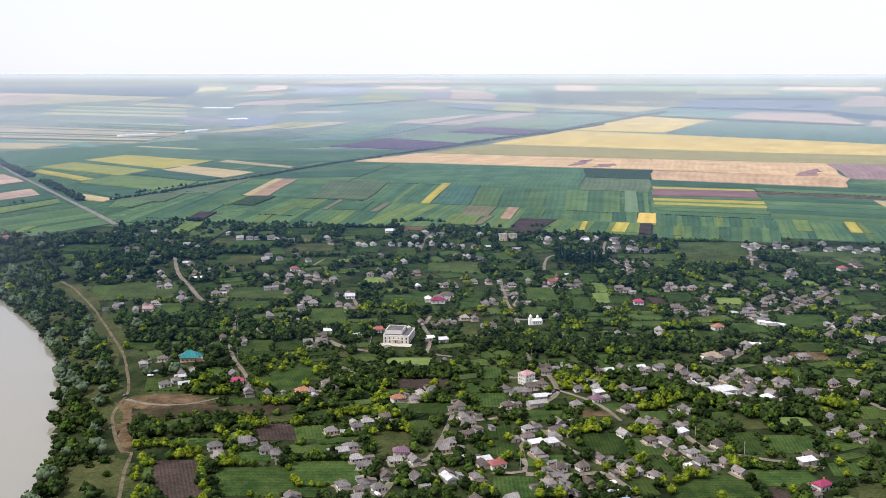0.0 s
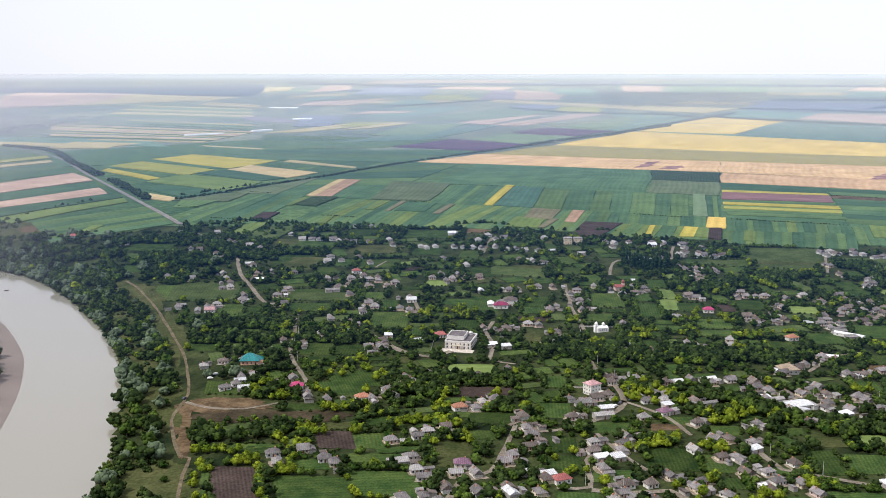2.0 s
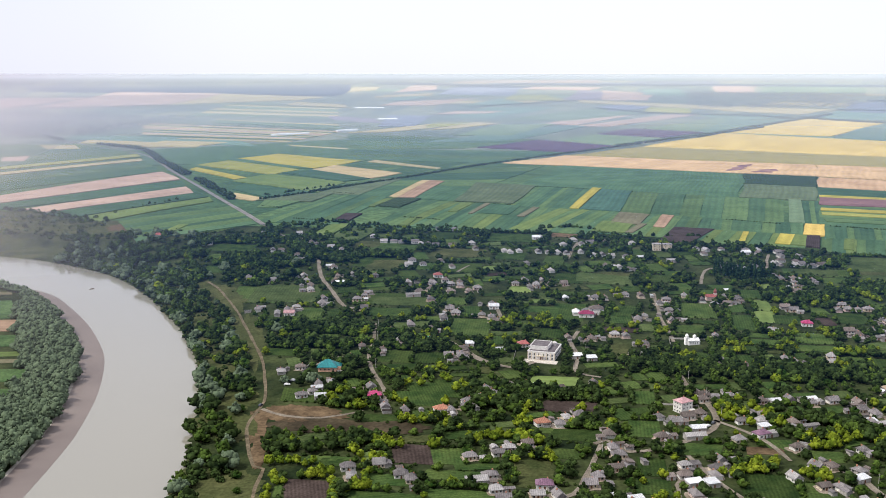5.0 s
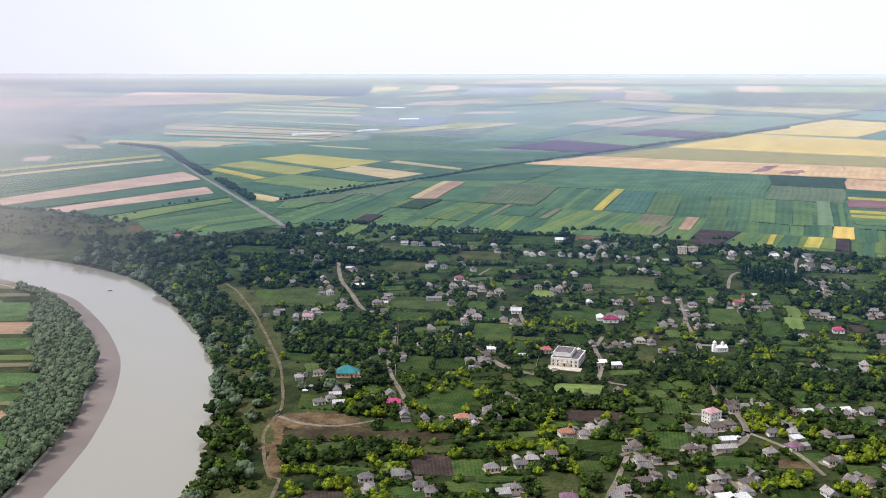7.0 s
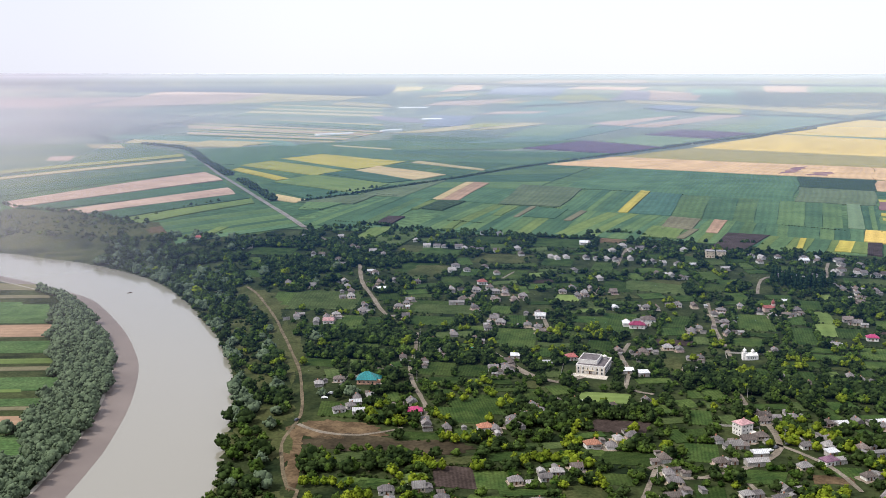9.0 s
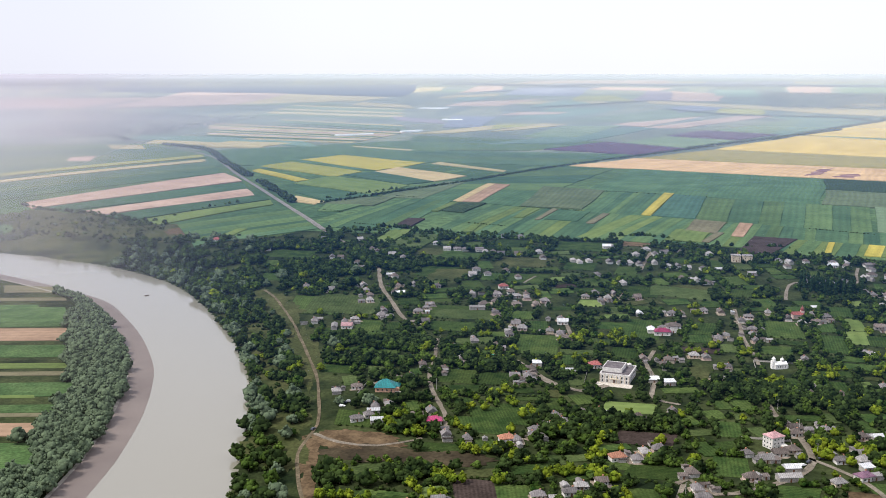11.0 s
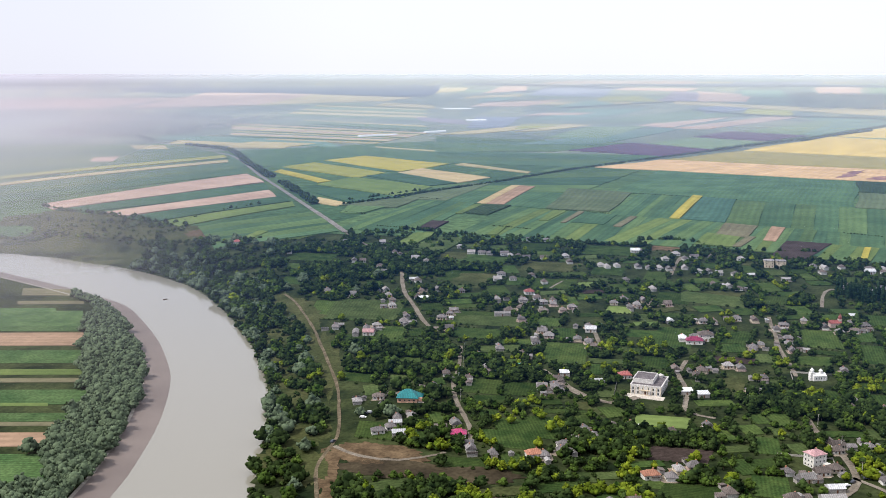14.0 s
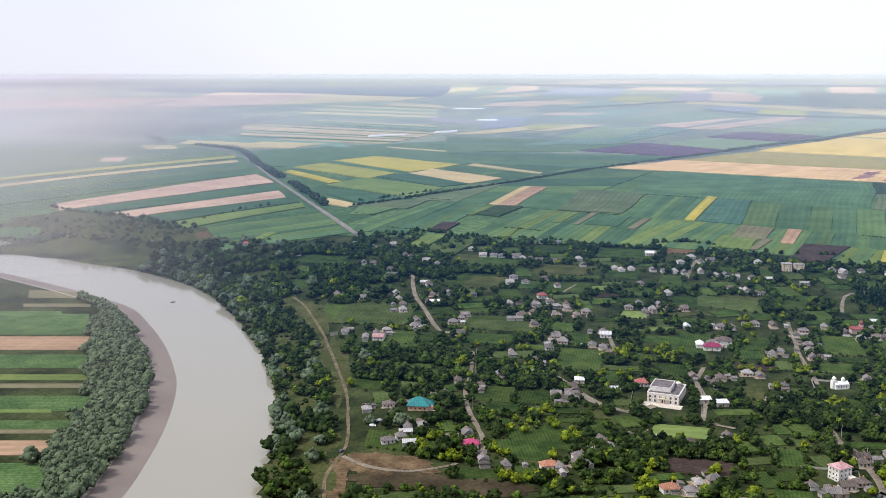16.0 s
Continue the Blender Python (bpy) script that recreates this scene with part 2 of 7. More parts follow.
def height(x, y):
    """Height of the ground in the plan: the village's gentle rise, the river's valley."""
    x, y = np.asarray(x, float), np.asarray(y, float)
    z = -6 + 22 * ramp01(780, 1450, y) - 16 * ramp01(1650, 2800, y)
    shape = z.shape
    z, x, y = z.ravel().copy(), x.ravel(), y.ravel()
    near = (x > -1700) & (x < 50) & (y > 0) & (y < 1500)
    if near.any():
        xs, ys = x[near], y[near]
        right, left = aside(RIGHT_LINE, xs, ys), aside(LEFT_LINE, xs, ys)
        land = WATER_LEVEL + (z[near] - WATER_LEVEL) * ramp01(-2, 95, right)
        bed = WATER_LEVEL - 4 * np.clip(np.minimum(-right, left) / 9, 0, 1)
        flat = WATER_LEVEL + 2.0 * ramp01(0, 34, -left)
        pool = np.hypot((xs - POOL[0]) / 1.9, ys - POOL[1])
        land = land + (-9.0 - land) * ramp01(75, 40, pool) - 2.5 * ramp01(30, 16, pool)
        z[near] = np.where(right > 0, land, np.where(left > 0, bed, flat))
    return z.reshape(shape)


def lift(x, y, up=0.0):
    """World place of a plan place: beyond the plain the country climbs towards the skyline."""
    x, y = np.asarray(x, float), np.asarray(y, float)
    z = height(x, y) + up
    dx, dy = x - HUB[0], y - HUB[1]
    far = np.maximum(np.hypot(dx, dy), 1.0)
    gone = np.where(far > NEAR, NEAR + SPREAD * (1 - np.exp(-(far - NEAR) / SPREAD)), far)
    k = gone / far
    return np.stack([HUB[0] + dx * k, HUB[1] + dy * k, np.where(far > NEAR, TOP * (1 - k) + z * k, z)], -1)


def spot(x, y, up=0.0):
    return Vector(lift(np.array([x]), np.array([y]), up)[0])


def mesh_of(name, verts, faces, material, uv=None, flat=True):
    me = bpy.data.meshes.new(name)
    me.from_pydata([tuple(v) for v in verts], [], faces)
    if uv is not None:
        layer = me.uv_layers.new(name="UVMap")
        idx = np.zeros(len(me.loops), np.int32)
        me.loops.foreach_get("vertex_index", idx)
        layer.data.foreach_set("uv", np.asarray(uv, np.float32)[idx].ravel())
    me.materials.append(material)
    if not flat:
        me.polygons.foreach_set("use_smooth", np.ones(len(me.polygons), bool))
    me.update()
    return me


def grid_faces(nu, nv, start=0):
    i, j = np.meshgrid(np.arange(nu - 1), np.arange(nv - 1), indexing="ij")
    a = (start + i * nv + j).ravel()
    return np.stack([a, a + nv, a + nv + 1, a + 1], -1).tolist()


def steps(*runs):
    out = [runs[0][0]]
    for a, b, s in runs:
        out += list(np.linspace(a, b, max(2, round(abs(b - a) / s) + 1))[1:])
    return out


outward = [3400 * 1.09 ** i for i in range(1, 52)]
gx = np.array([-v for v in reversed(outward)] + steps((-3400, -1500, 60), (-1500, -900, 25), (-900, -150, 6), (-150, 500, 20), (500, 3400, 60)) + outward)
gy = np.array([-v for v in reversed(outward)] + steps((-3400, 200, 120), (200, 420, 15), (420, 1180, 6), (1180, 1500, 20), (1500, 3400, 60)) + outward)
X, Y = np.meshgrid(gx, gy, indexing="ij")
ground = new("ground", mesh_of("ground", lift(X.ravel(), Y.ravel()), grid_faces(len(gx), len(gy)), GRASS, flat=False))
ground.data.materials.append(PLAIN)
FAR_PLAIN = PLAIN.copy()                                # paler grain country in larger parcels, distance haze's blue put into its colour
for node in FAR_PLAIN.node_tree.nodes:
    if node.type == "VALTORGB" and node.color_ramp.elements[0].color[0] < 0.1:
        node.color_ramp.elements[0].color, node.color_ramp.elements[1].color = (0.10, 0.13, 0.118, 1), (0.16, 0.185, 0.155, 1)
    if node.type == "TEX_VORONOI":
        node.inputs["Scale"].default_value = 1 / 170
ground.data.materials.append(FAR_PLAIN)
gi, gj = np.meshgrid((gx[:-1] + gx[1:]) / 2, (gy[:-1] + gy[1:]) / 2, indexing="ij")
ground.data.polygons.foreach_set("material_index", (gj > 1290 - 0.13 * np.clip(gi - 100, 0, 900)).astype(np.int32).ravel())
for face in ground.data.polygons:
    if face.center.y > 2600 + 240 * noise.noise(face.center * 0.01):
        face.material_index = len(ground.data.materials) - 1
tagged(ground, "green meadow and farmland running out to low hills", "ground", kind="structure")


def ribbon(line, left, right, up, closed=None):
    """Vertices and faces of a band along a line, between two offsets from it."""
    pts = np.array(line)
    d = np.gradient(pts, axis=0)
    d /= np.linalg.norm(d, axis=1)[:, None]
    nrm = np.stack([-d[:, 1], d[:, 0]], 1)
    cols = [pts + nrm * o for o in np.linspace(left, right, 5)]
    p = np.stack(cols, 1)
    s = np.concatenate([[0], np.cumsum(np.linalg.norm(np.diff(pts, axis=0), axis=1))])
    uv = np.stack([np.repeat(s, 5), np.tile(np.linspace(left, right, 5), len(pts))], 1)
    return p, uv


# the water lies in the cut between its banks
n_cut = 160


def resample(line, n):
    p = np.array(line)
    s = np.concatenate([[0], np.cumsum(np.linalg.norm(np.diff(p, axis=0), axis=1))])
    q = np.linspace(0, s[-1], n)
    return np.stack([np.interp(q, s, p[:, 0]), np.interp(q, s, p[:, 1])], 1)


ra, la = resample(RIGHT_LINE, n_cut), resample(LEFT_LINE, n_cut)
water_pts = np.stack([ra + (ra - la) * 0.05, la + (la - ra) * 0.05], 1).reshape(-1, 2)
water = new("river", mesh_of("river", np.c_[water_pts, np.full(len(water_pts), WATER_LEVEL)], grid_faces(n_cut, 2), WATER))
pool_ring = [(POOL[0] + 66 * math.cos(a * 0.2618), POOL[1] + 34 * math.sin(a * 0.2618), -9.8) for a in range(24)]
pool = new("pool", mesh_of("pool", pool_ring, [list(range(24))], WATER))
tagged(pool, "still pale backwater beside the river", "pool", kind="structure")
tagged(water, "wide pale grey-brown river with a smooth surface", "river", kind="structure")
p, uv = ribbon(LEFT_LINE, 0.5, -19, 0.25)
beach = new("beach", mesh_of("beach", lift(p[..., 0].ravel(), p[..., 1].ravel(), 0.25), grid_faces(len(LEFT_LINE), 5), MUD, flat=False))
tagged(beach, "bare brown mud beach along the inner bend", "beach", kind="structure")

p, uv = ribbon(LEFT_LINE, -18.2, -20.4, 0.3)
sand = new("sand_edge", mesh_of("sand_edge", lift(p[..., 0].ravel(), p[..., 1].ravel(), 0.34), grid_faces(len(LEFT_LINE), 5), mat("dry_sand", (0.27, 0.245, 0.21), (0.36, 0.335, 0.295), 12, 1.5), flat=False))
tagged(sand, "narrow pale line of dry sand above the mud", "beach", kind="structure")

# ---- fields ----
CROP_LABEL = {"haze": "far ground with bluish grey haze put into its colour", "bluegreen": "dull bluish green crop field", "beet": "dark bluish green beet field", "tan": "tan stubble strip among green crops", "stubble": "brownish grey stubble field", "wheat3": "brownish ripe wheat field", "mauve2": "mauve-brown ploughed strip between yellow crops", "burnt": "patch of flattened dark stalks in the wheat",
              "wheat": "ripe tan wheat field", "wheat2": "pale straw-coloured grain field", "sun": "bright yellow sunflower field", "yellow": "yellow flowering crop field",
              "yellow2": "yellowing green crop field", "olive": "dull olive crop field", "green": "mid-green crop field in drill rows", "green2": "fresh green crop field in drill rows",
              "dark": "dark green maize field", "light": "light yellow-green young crop field", "teal": "bluish green beet field", "grey": "grey-green stubble field",
              "purple": "freshly ploughed purple-brown field", "mauve": "fallow mauve-pink field", "brown": "dark brown ploughed plot", "earth": "bare tan earth plot",
              "orchard": "dark orchard planted in rows", "wood": "dark far woodland with haze blue put into its colour", "meadow": "rough green meadow plot between houses", "pale": "pale green crop field on the far plain", "pink": "pinkish stubble field on the far plain", "straw": "straw-coloured strip field on the far plain", "lilac": "lilac fallow field on the far plain", "lawn": "bright green garden lawn",
              "plot": "green vegetable plot in rows", "dry": "dry olive grass slope", "bottom": "green crop strip on the river flat", "scorched": "dark scorched grass strip"}
DEEP_ROWS = ("wheat", "wheat3", "sun", "olive")        # drilled away from the village


def slab(crop, corners, up, fine):
    """A crop standing as a low slab on the ground between four corners: near left, near right, far right, far left."""
    a, b, c, d = (np.array(p, float) for p in corners)
    near, deep = (np.linalg.norm(b - a) + np.linalg.norm(c - d)) / 2, (np.linalg.norm(d - a) + np.linalg.norm(c - b)) / 2
    x, y = (a + b + c + d) / 4
    far = math.hypot(x - HUB[0], y - HUB[1])
    cell = fine if far < 1300 else max(15, far / 110)
    nu, nv = int(min(90, max(2, near / cell))) + 1, int(min(90, max(2, deep / cell))) + 1
    s, t = np.meshgrid(np.linspace(0, 1, nu), np.linspace(0, 1, nv), indexing="ij")
    grid = ((1 - t)[..., None] * ((1 - s)[..., None] * a + s[..., None] * b) + t[..., None] * ((1 - s)[..., None] * d + s[..., None] * c))
    px, py = grid[..., 0], grid[..., 1]
    if far > 1150:                                       # edges of the furrows are never quite straight
        bow = min(near, deep) * 0.012
        px, py = px + bow * np.sin(7 * t + x), py + bow * np.sin(9 * s + y)
    if crop in ("dry", "scorched", "earth", "burnt"):    # wild patches have ragged edges
        wild = 0.012 * far
        shift = np.array([(noise.noise(Vector((p / wild, q / wild, 1))), noise.noise(Vector((p / wild, q / wild, 8)))) for p, q in zip(px.ravel(), py.ravel())])
        px, py = px + 0.45 * wild * shift[:, 0].reshape(px.shape), py + 0.45 * wild * shift[:, 1].reshape(py.shape)
    top = lift(px.ravel(), py.ravel(), up)
    across, along = (s * near, t * deep) if deep > near or (crop in DEEP_ROWS and near < 3 * deep) else (t * deep, s * near)
    uvs = np.stack([across.ravel(), along.ravel()], 1)
    faces = grid_faces(nu, nv)
    idx = np.arange(nu * nv).reshape(nu, nv)
    rim = np.concatenate([idx[:, 0], idx[-1, 1:], idx[-2::-1, -1], idx[0, -2:0:-1]])
    low = lift(px.ravel()[rim], py.ravel()[rim], -0.6)
    k, m = nu * nv, len(rim)
    faces += [[int(rim[i]), k + i, k + (i + 1) % m, int(rim[(i + 1) % m])] for i in range(m)]
    ob = new("field", mesh_of("field", np.concatenate([top, low]), faces, CROPS[crop], np.concatenate([uvs, uvs[rim]])))
    return tagged(ob, CROP_LABEL[crop], "field", "fields of the plain" if far > 1150 else "garden plots of the village")


field_count = 0


def field(crop, layer, *corners):
    """A field of the plain; a higher layer stands a little taller than the crop round it."""
    global field_count
    field_count += 1
    far = math.hypot(sum(p[0] for p in corners) / 4 - HUB[0], sum(p[1] for p in corners) / 4 - HUB[1])
    return slab(crop, corners, (0.6 + 0.45 * layer + 0.0015 * field_count) * max(1.0, far / 2500), 12)


def strips(crops, way, layer, a, b, c, d):
    """Strip fields side by side between four corners: next to one another ("u") or behind one another ("v")."""
    rnd = random.Random(int(a[0] * 7 + a[1]))
    share = [rnd.uniform(0.6, 1.5) for _ in crops]
    total, at = sum(share), 0.0
    mix = lambda p, q, t: (p[0] + (q[0] - p[0]) * t, p[1] + (q[1] - p[1]) * t)
    for crop, s in zip(crops, share):
        lo, hi = at / total, (at + s * 0.985) / total
        at += s
        if way == "u":
            field(STRIP_LETTER[crop], layer, mix(a, b, lo), mix(a, b, hi), mix(d, c, hi), mix(d, c, lo))
        else:
            field(STRIP_LETTER[crop], layer, mix(a, d, lo), mix(b, c, lo), mix(b, c, hi), mix(a, d, hi))


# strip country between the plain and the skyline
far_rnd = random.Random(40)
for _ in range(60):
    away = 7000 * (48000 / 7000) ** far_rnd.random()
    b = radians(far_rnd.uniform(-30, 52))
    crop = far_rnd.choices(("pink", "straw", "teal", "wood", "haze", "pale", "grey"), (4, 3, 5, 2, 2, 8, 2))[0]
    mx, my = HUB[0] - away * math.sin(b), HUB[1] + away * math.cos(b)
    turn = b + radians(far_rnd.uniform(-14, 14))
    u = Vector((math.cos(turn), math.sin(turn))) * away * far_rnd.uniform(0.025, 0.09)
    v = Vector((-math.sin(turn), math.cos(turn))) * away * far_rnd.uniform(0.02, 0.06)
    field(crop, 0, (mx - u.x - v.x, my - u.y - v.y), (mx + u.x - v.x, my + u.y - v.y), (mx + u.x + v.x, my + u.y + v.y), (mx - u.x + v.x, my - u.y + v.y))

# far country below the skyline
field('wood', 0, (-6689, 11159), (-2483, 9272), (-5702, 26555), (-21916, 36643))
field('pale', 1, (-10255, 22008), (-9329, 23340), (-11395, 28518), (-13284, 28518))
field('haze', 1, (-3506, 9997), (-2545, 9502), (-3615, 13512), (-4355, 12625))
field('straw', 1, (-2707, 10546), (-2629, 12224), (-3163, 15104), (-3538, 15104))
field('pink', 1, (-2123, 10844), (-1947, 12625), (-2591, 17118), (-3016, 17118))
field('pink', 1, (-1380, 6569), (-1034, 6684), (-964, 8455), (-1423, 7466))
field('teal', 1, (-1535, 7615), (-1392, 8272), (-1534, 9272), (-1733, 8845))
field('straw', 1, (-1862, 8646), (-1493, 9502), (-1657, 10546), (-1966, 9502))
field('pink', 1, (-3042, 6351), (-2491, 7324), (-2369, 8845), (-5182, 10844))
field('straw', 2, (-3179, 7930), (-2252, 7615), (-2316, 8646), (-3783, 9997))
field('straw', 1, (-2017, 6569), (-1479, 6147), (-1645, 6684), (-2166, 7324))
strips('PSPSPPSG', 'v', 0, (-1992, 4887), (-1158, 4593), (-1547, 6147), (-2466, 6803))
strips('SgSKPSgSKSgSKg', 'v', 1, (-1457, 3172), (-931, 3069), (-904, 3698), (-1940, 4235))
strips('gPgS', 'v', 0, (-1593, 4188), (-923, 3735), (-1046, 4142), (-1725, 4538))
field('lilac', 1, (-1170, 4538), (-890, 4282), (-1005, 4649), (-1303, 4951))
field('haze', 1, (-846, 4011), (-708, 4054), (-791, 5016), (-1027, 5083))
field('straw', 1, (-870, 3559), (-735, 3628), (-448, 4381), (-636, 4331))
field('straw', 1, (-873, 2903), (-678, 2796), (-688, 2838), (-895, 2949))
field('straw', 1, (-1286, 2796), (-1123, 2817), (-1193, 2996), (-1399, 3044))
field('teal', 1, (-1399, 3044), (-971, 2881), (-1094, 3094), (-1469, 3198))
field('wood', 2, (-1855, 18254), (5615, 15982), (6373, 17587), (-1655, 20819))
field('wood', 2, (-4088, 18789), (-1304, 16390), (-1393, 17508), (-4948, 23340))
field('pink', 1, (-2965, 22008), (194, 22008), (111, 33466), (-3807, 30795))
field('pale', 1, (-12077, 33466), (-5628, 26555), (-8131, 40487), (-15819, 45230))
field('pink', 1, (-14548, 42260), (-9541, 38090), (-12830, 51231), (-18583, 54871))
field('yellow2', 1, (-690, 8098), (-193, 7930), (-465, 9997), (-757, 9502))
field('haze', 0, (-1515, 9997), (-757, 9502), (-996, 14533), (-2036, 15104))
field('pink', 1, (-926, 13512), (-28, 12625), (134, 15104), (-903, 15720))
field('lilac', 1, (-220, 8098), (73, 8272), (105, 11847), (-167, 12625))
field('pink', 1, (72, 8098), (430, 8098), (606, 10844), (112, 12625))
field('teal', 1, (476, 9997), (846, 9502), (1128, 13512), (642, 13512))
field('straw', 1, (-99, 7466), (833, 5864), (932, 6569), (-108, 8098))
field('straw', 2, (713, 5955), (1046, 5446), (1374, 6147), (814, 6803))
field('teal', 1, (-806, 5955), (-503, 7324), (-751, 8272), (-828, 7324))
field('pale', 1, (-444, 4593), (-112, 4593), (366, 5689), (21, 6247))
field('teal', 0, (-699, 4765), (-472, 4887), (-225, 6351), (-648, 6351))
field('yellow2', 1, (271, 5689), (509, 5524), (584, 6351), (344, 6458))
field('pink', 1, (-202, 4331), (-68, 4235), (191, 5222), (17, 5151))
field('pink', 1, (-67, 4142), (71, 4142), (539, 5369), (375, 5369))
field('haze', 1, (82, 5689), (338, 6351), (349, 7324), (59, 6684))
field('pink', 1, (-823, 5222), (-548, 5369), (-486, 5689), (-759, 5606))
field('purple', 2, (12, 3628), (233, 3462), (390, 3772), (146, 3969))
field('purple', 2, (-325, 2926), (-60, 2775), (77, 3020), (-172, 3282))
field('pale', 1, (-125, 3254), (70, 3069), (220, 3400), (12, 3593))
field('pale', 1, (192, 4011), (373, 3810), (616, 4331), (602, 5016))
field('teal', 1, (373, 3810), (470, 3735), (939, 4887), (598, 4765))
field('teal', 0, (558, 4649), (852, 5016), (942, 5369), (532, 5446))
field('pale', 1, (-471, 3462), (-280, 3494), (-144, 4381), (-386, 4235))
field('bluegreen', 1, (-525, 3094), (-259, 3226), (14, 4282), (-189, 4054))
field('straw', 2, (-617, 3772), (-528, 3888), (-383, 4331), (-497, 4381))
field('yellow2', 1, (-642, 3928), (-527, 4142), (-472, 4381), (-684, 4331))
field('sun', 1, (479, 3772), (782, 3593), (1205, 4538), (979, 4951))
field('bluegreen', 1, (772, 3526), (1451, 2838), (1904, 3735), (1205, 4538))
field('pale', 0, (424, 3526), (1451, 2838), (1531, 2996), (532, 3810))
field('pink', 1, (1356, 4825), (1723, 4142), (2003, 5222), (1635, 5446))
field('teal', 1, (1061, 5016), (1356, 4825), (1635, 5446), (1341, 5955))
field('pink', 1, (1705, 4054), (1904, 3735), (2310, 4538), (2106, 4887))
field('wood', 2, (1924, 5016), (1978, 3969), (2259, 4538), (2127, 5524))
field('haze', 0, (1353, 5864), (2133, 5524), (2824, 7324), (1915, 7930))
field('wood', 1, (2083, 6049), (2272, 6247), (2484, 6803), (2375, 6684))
field('wood', 1, (2045, 8098), (3095, 8030), (3229, 8381), (2134, 8455))
field('straw', 1, (2728, 9743), (3213, 9997), (3585, 11159), (3184, 11159))
field('teal', 1, (2911, 9054), (3487, 9054), (4362, 11847), (3969, 11847))
field('pink', 1, (2451, 6351), (2952, 6147), (4553, 9502), (3445, 8455))
field('pink', 1, (1309, 11493), (1672, 11159), (2499, 16390), (2038, 17915))
field('pale', 1, (1715, 10844), (2660, 10546), (3960, 15720), (2590, 16390))
field('pink', 1, (4160, 12625), (4982, 11493), (6296, 14533), (5141, 15104))
field('haze', 1, (759, 20819), (2483, 20819), (3400, 28518), (1114, 26555))
# far fields in the rain
field('pink', 2, (-3289, 5687), (-2790, 6485), (-3746, 10140), (-5362, 11109))
field('straw', 1, (-2790, 6485), (-2342, 7592), (-2792, 9044), (-3974, 10086))
field('pink', 1, (-4124, 5196), (-3512, 5738), (-4245, 8256), (-5936, 7451))
field('straw', 1, (-1514, 2681), (-1423, 2705), (-1519, 2849), (-1617, 2826))
field('pink', 1, (-1357, 2209), (-1308, 2224), (-1397, 2397), (-1432, 2339))
field('straw', 1, (-1538, 2920), (-1141, 2844), (-1104, 3023), (-1608, 3124))
field('teal', 1, (-1697, 3103), (-1332, 2995), (-1333, 3218), (-1748, 3310))
# strips between the river, the main road and the tree belt
strips('gGgdG', 'v', 0, (-1368, 1478), (-1113, 2439), (-1488, 2932), (-2379, 2516))
strips('gdgGgdg', 'v', 0, (-1057, 1336), (-868, 1990), (-1042, 2287), (-1207, 1516))
field('yellow2', 2, (-1291, 1563), (-1121, 2436), (-1169, 2525), (-1322, 1600))
field('straw', 2, (-1215, 1475), (-1046, 2286), (-1084, 2359), (-1237, 1501))
field('pink', 2, (-901, 1394), (-756, 1819), (-862, 1978), (-953, 1444))
field('dark', 1, (-844, 1384), (-685, 1681), (-752, 1809), (-897, 1395))
field('pink', 2, (-770, 1358), (-646, 1610), (-695, 1696), (-812, 1391))
field('dark', 1, (-708, 1324), (-605, 1568), (-647, 1625), (-764, 1354))
field('light', 1, (-653, 1305), (-577, 1513), (-601, 1562), (-703, 1321))
strips('gGdGgG', 'v', 0, (-549, 1189), (-439, 1314), (-526, 1467), (-631, 1309))
field('light', 2, (-540, 1250), (-527, 1253), (-526, 1294), (-539, 1291))
# fields on the far side of the tree belt
field('green', 0, (-981, 2124), (-589, 2438), (-777, 3226), (-1229, 2669))
strips('gGdg', 'v', 0, (-619, 2438), (-216, 2358), (-76, 2796), (-688, 2838))
strips('GgGdG', 'v', 0, (-683, 2817), (-360, 2881), (-172, 3282), (-837, 3462))
strips('gGgG', 'v', 0, (-862, 2124), (-588, 2124), (-533, 2417), (-1080, 2669))
field('yellow', 1, (-857, 2417), (-586, 2124), (-540, 2377), (-814, 2605))
field('yellow2', 1, (-869, 2174), (-622, 1950), (-609, 2093), (-856, 2338))
field('yellow', 1, (-833, 2047), (-661, 1843), (-649, 1877), (-843, 2108))
field('wheat2', 1, (-582, 2093), (-415, 1901), (-378, 2033), (-566, 2226))
field('dark', 1, (-623, 2004), (-452, 1832), (-415, 1901), (-582, 2093))
field('light', 1, (-655, 1811), (-451, 1655), (-444, 1821), (-632, 1964))
field('dark', 1, (-608, 1680), (-515, 1579), (-455, 1655), (-609, 1751))
field('wheat2', 1, (-563, 1557), (-516, 1529), (-512, 1564), (-581, 1624))
field('straw', 1, (-522, 2358), (-325, 2157), (-324, 2191), (-517, 2417))
# wheat and sunflowers on the near side of the tree belt
field('wheat', 1, (-207, 2377), (435, 2108), (509, 2489), (-70, 2669))
field('wheat', 1, (435, 2108), (759, 1889), (873, 2300), (509, 2489))
field('wheat3', 1, (385, 1865), (691, 1723), (761, 1889), (430, 2077))
field('mauve', 1, (761, 1889), (941, 1790), (1140, 2174), (874, 2300))
field('burnt', 2, (678, 1938), (724, 1950), (793, 2124), (750, 2077))
field('burnt', 2, (271, 2208), (309, 2244), (363, 2438), (319, 2377))
field('burnt', 2, (324, 2191), (360, 2174), (391, 2281), (360, 2262))
field('olive', 1, (-66, 2669), (1140, 2174), (1298, 2479), (142, 3020))
field('sun', 1, (142, 3020), (1298, 2479), (1505, 2881), (459, 3735))
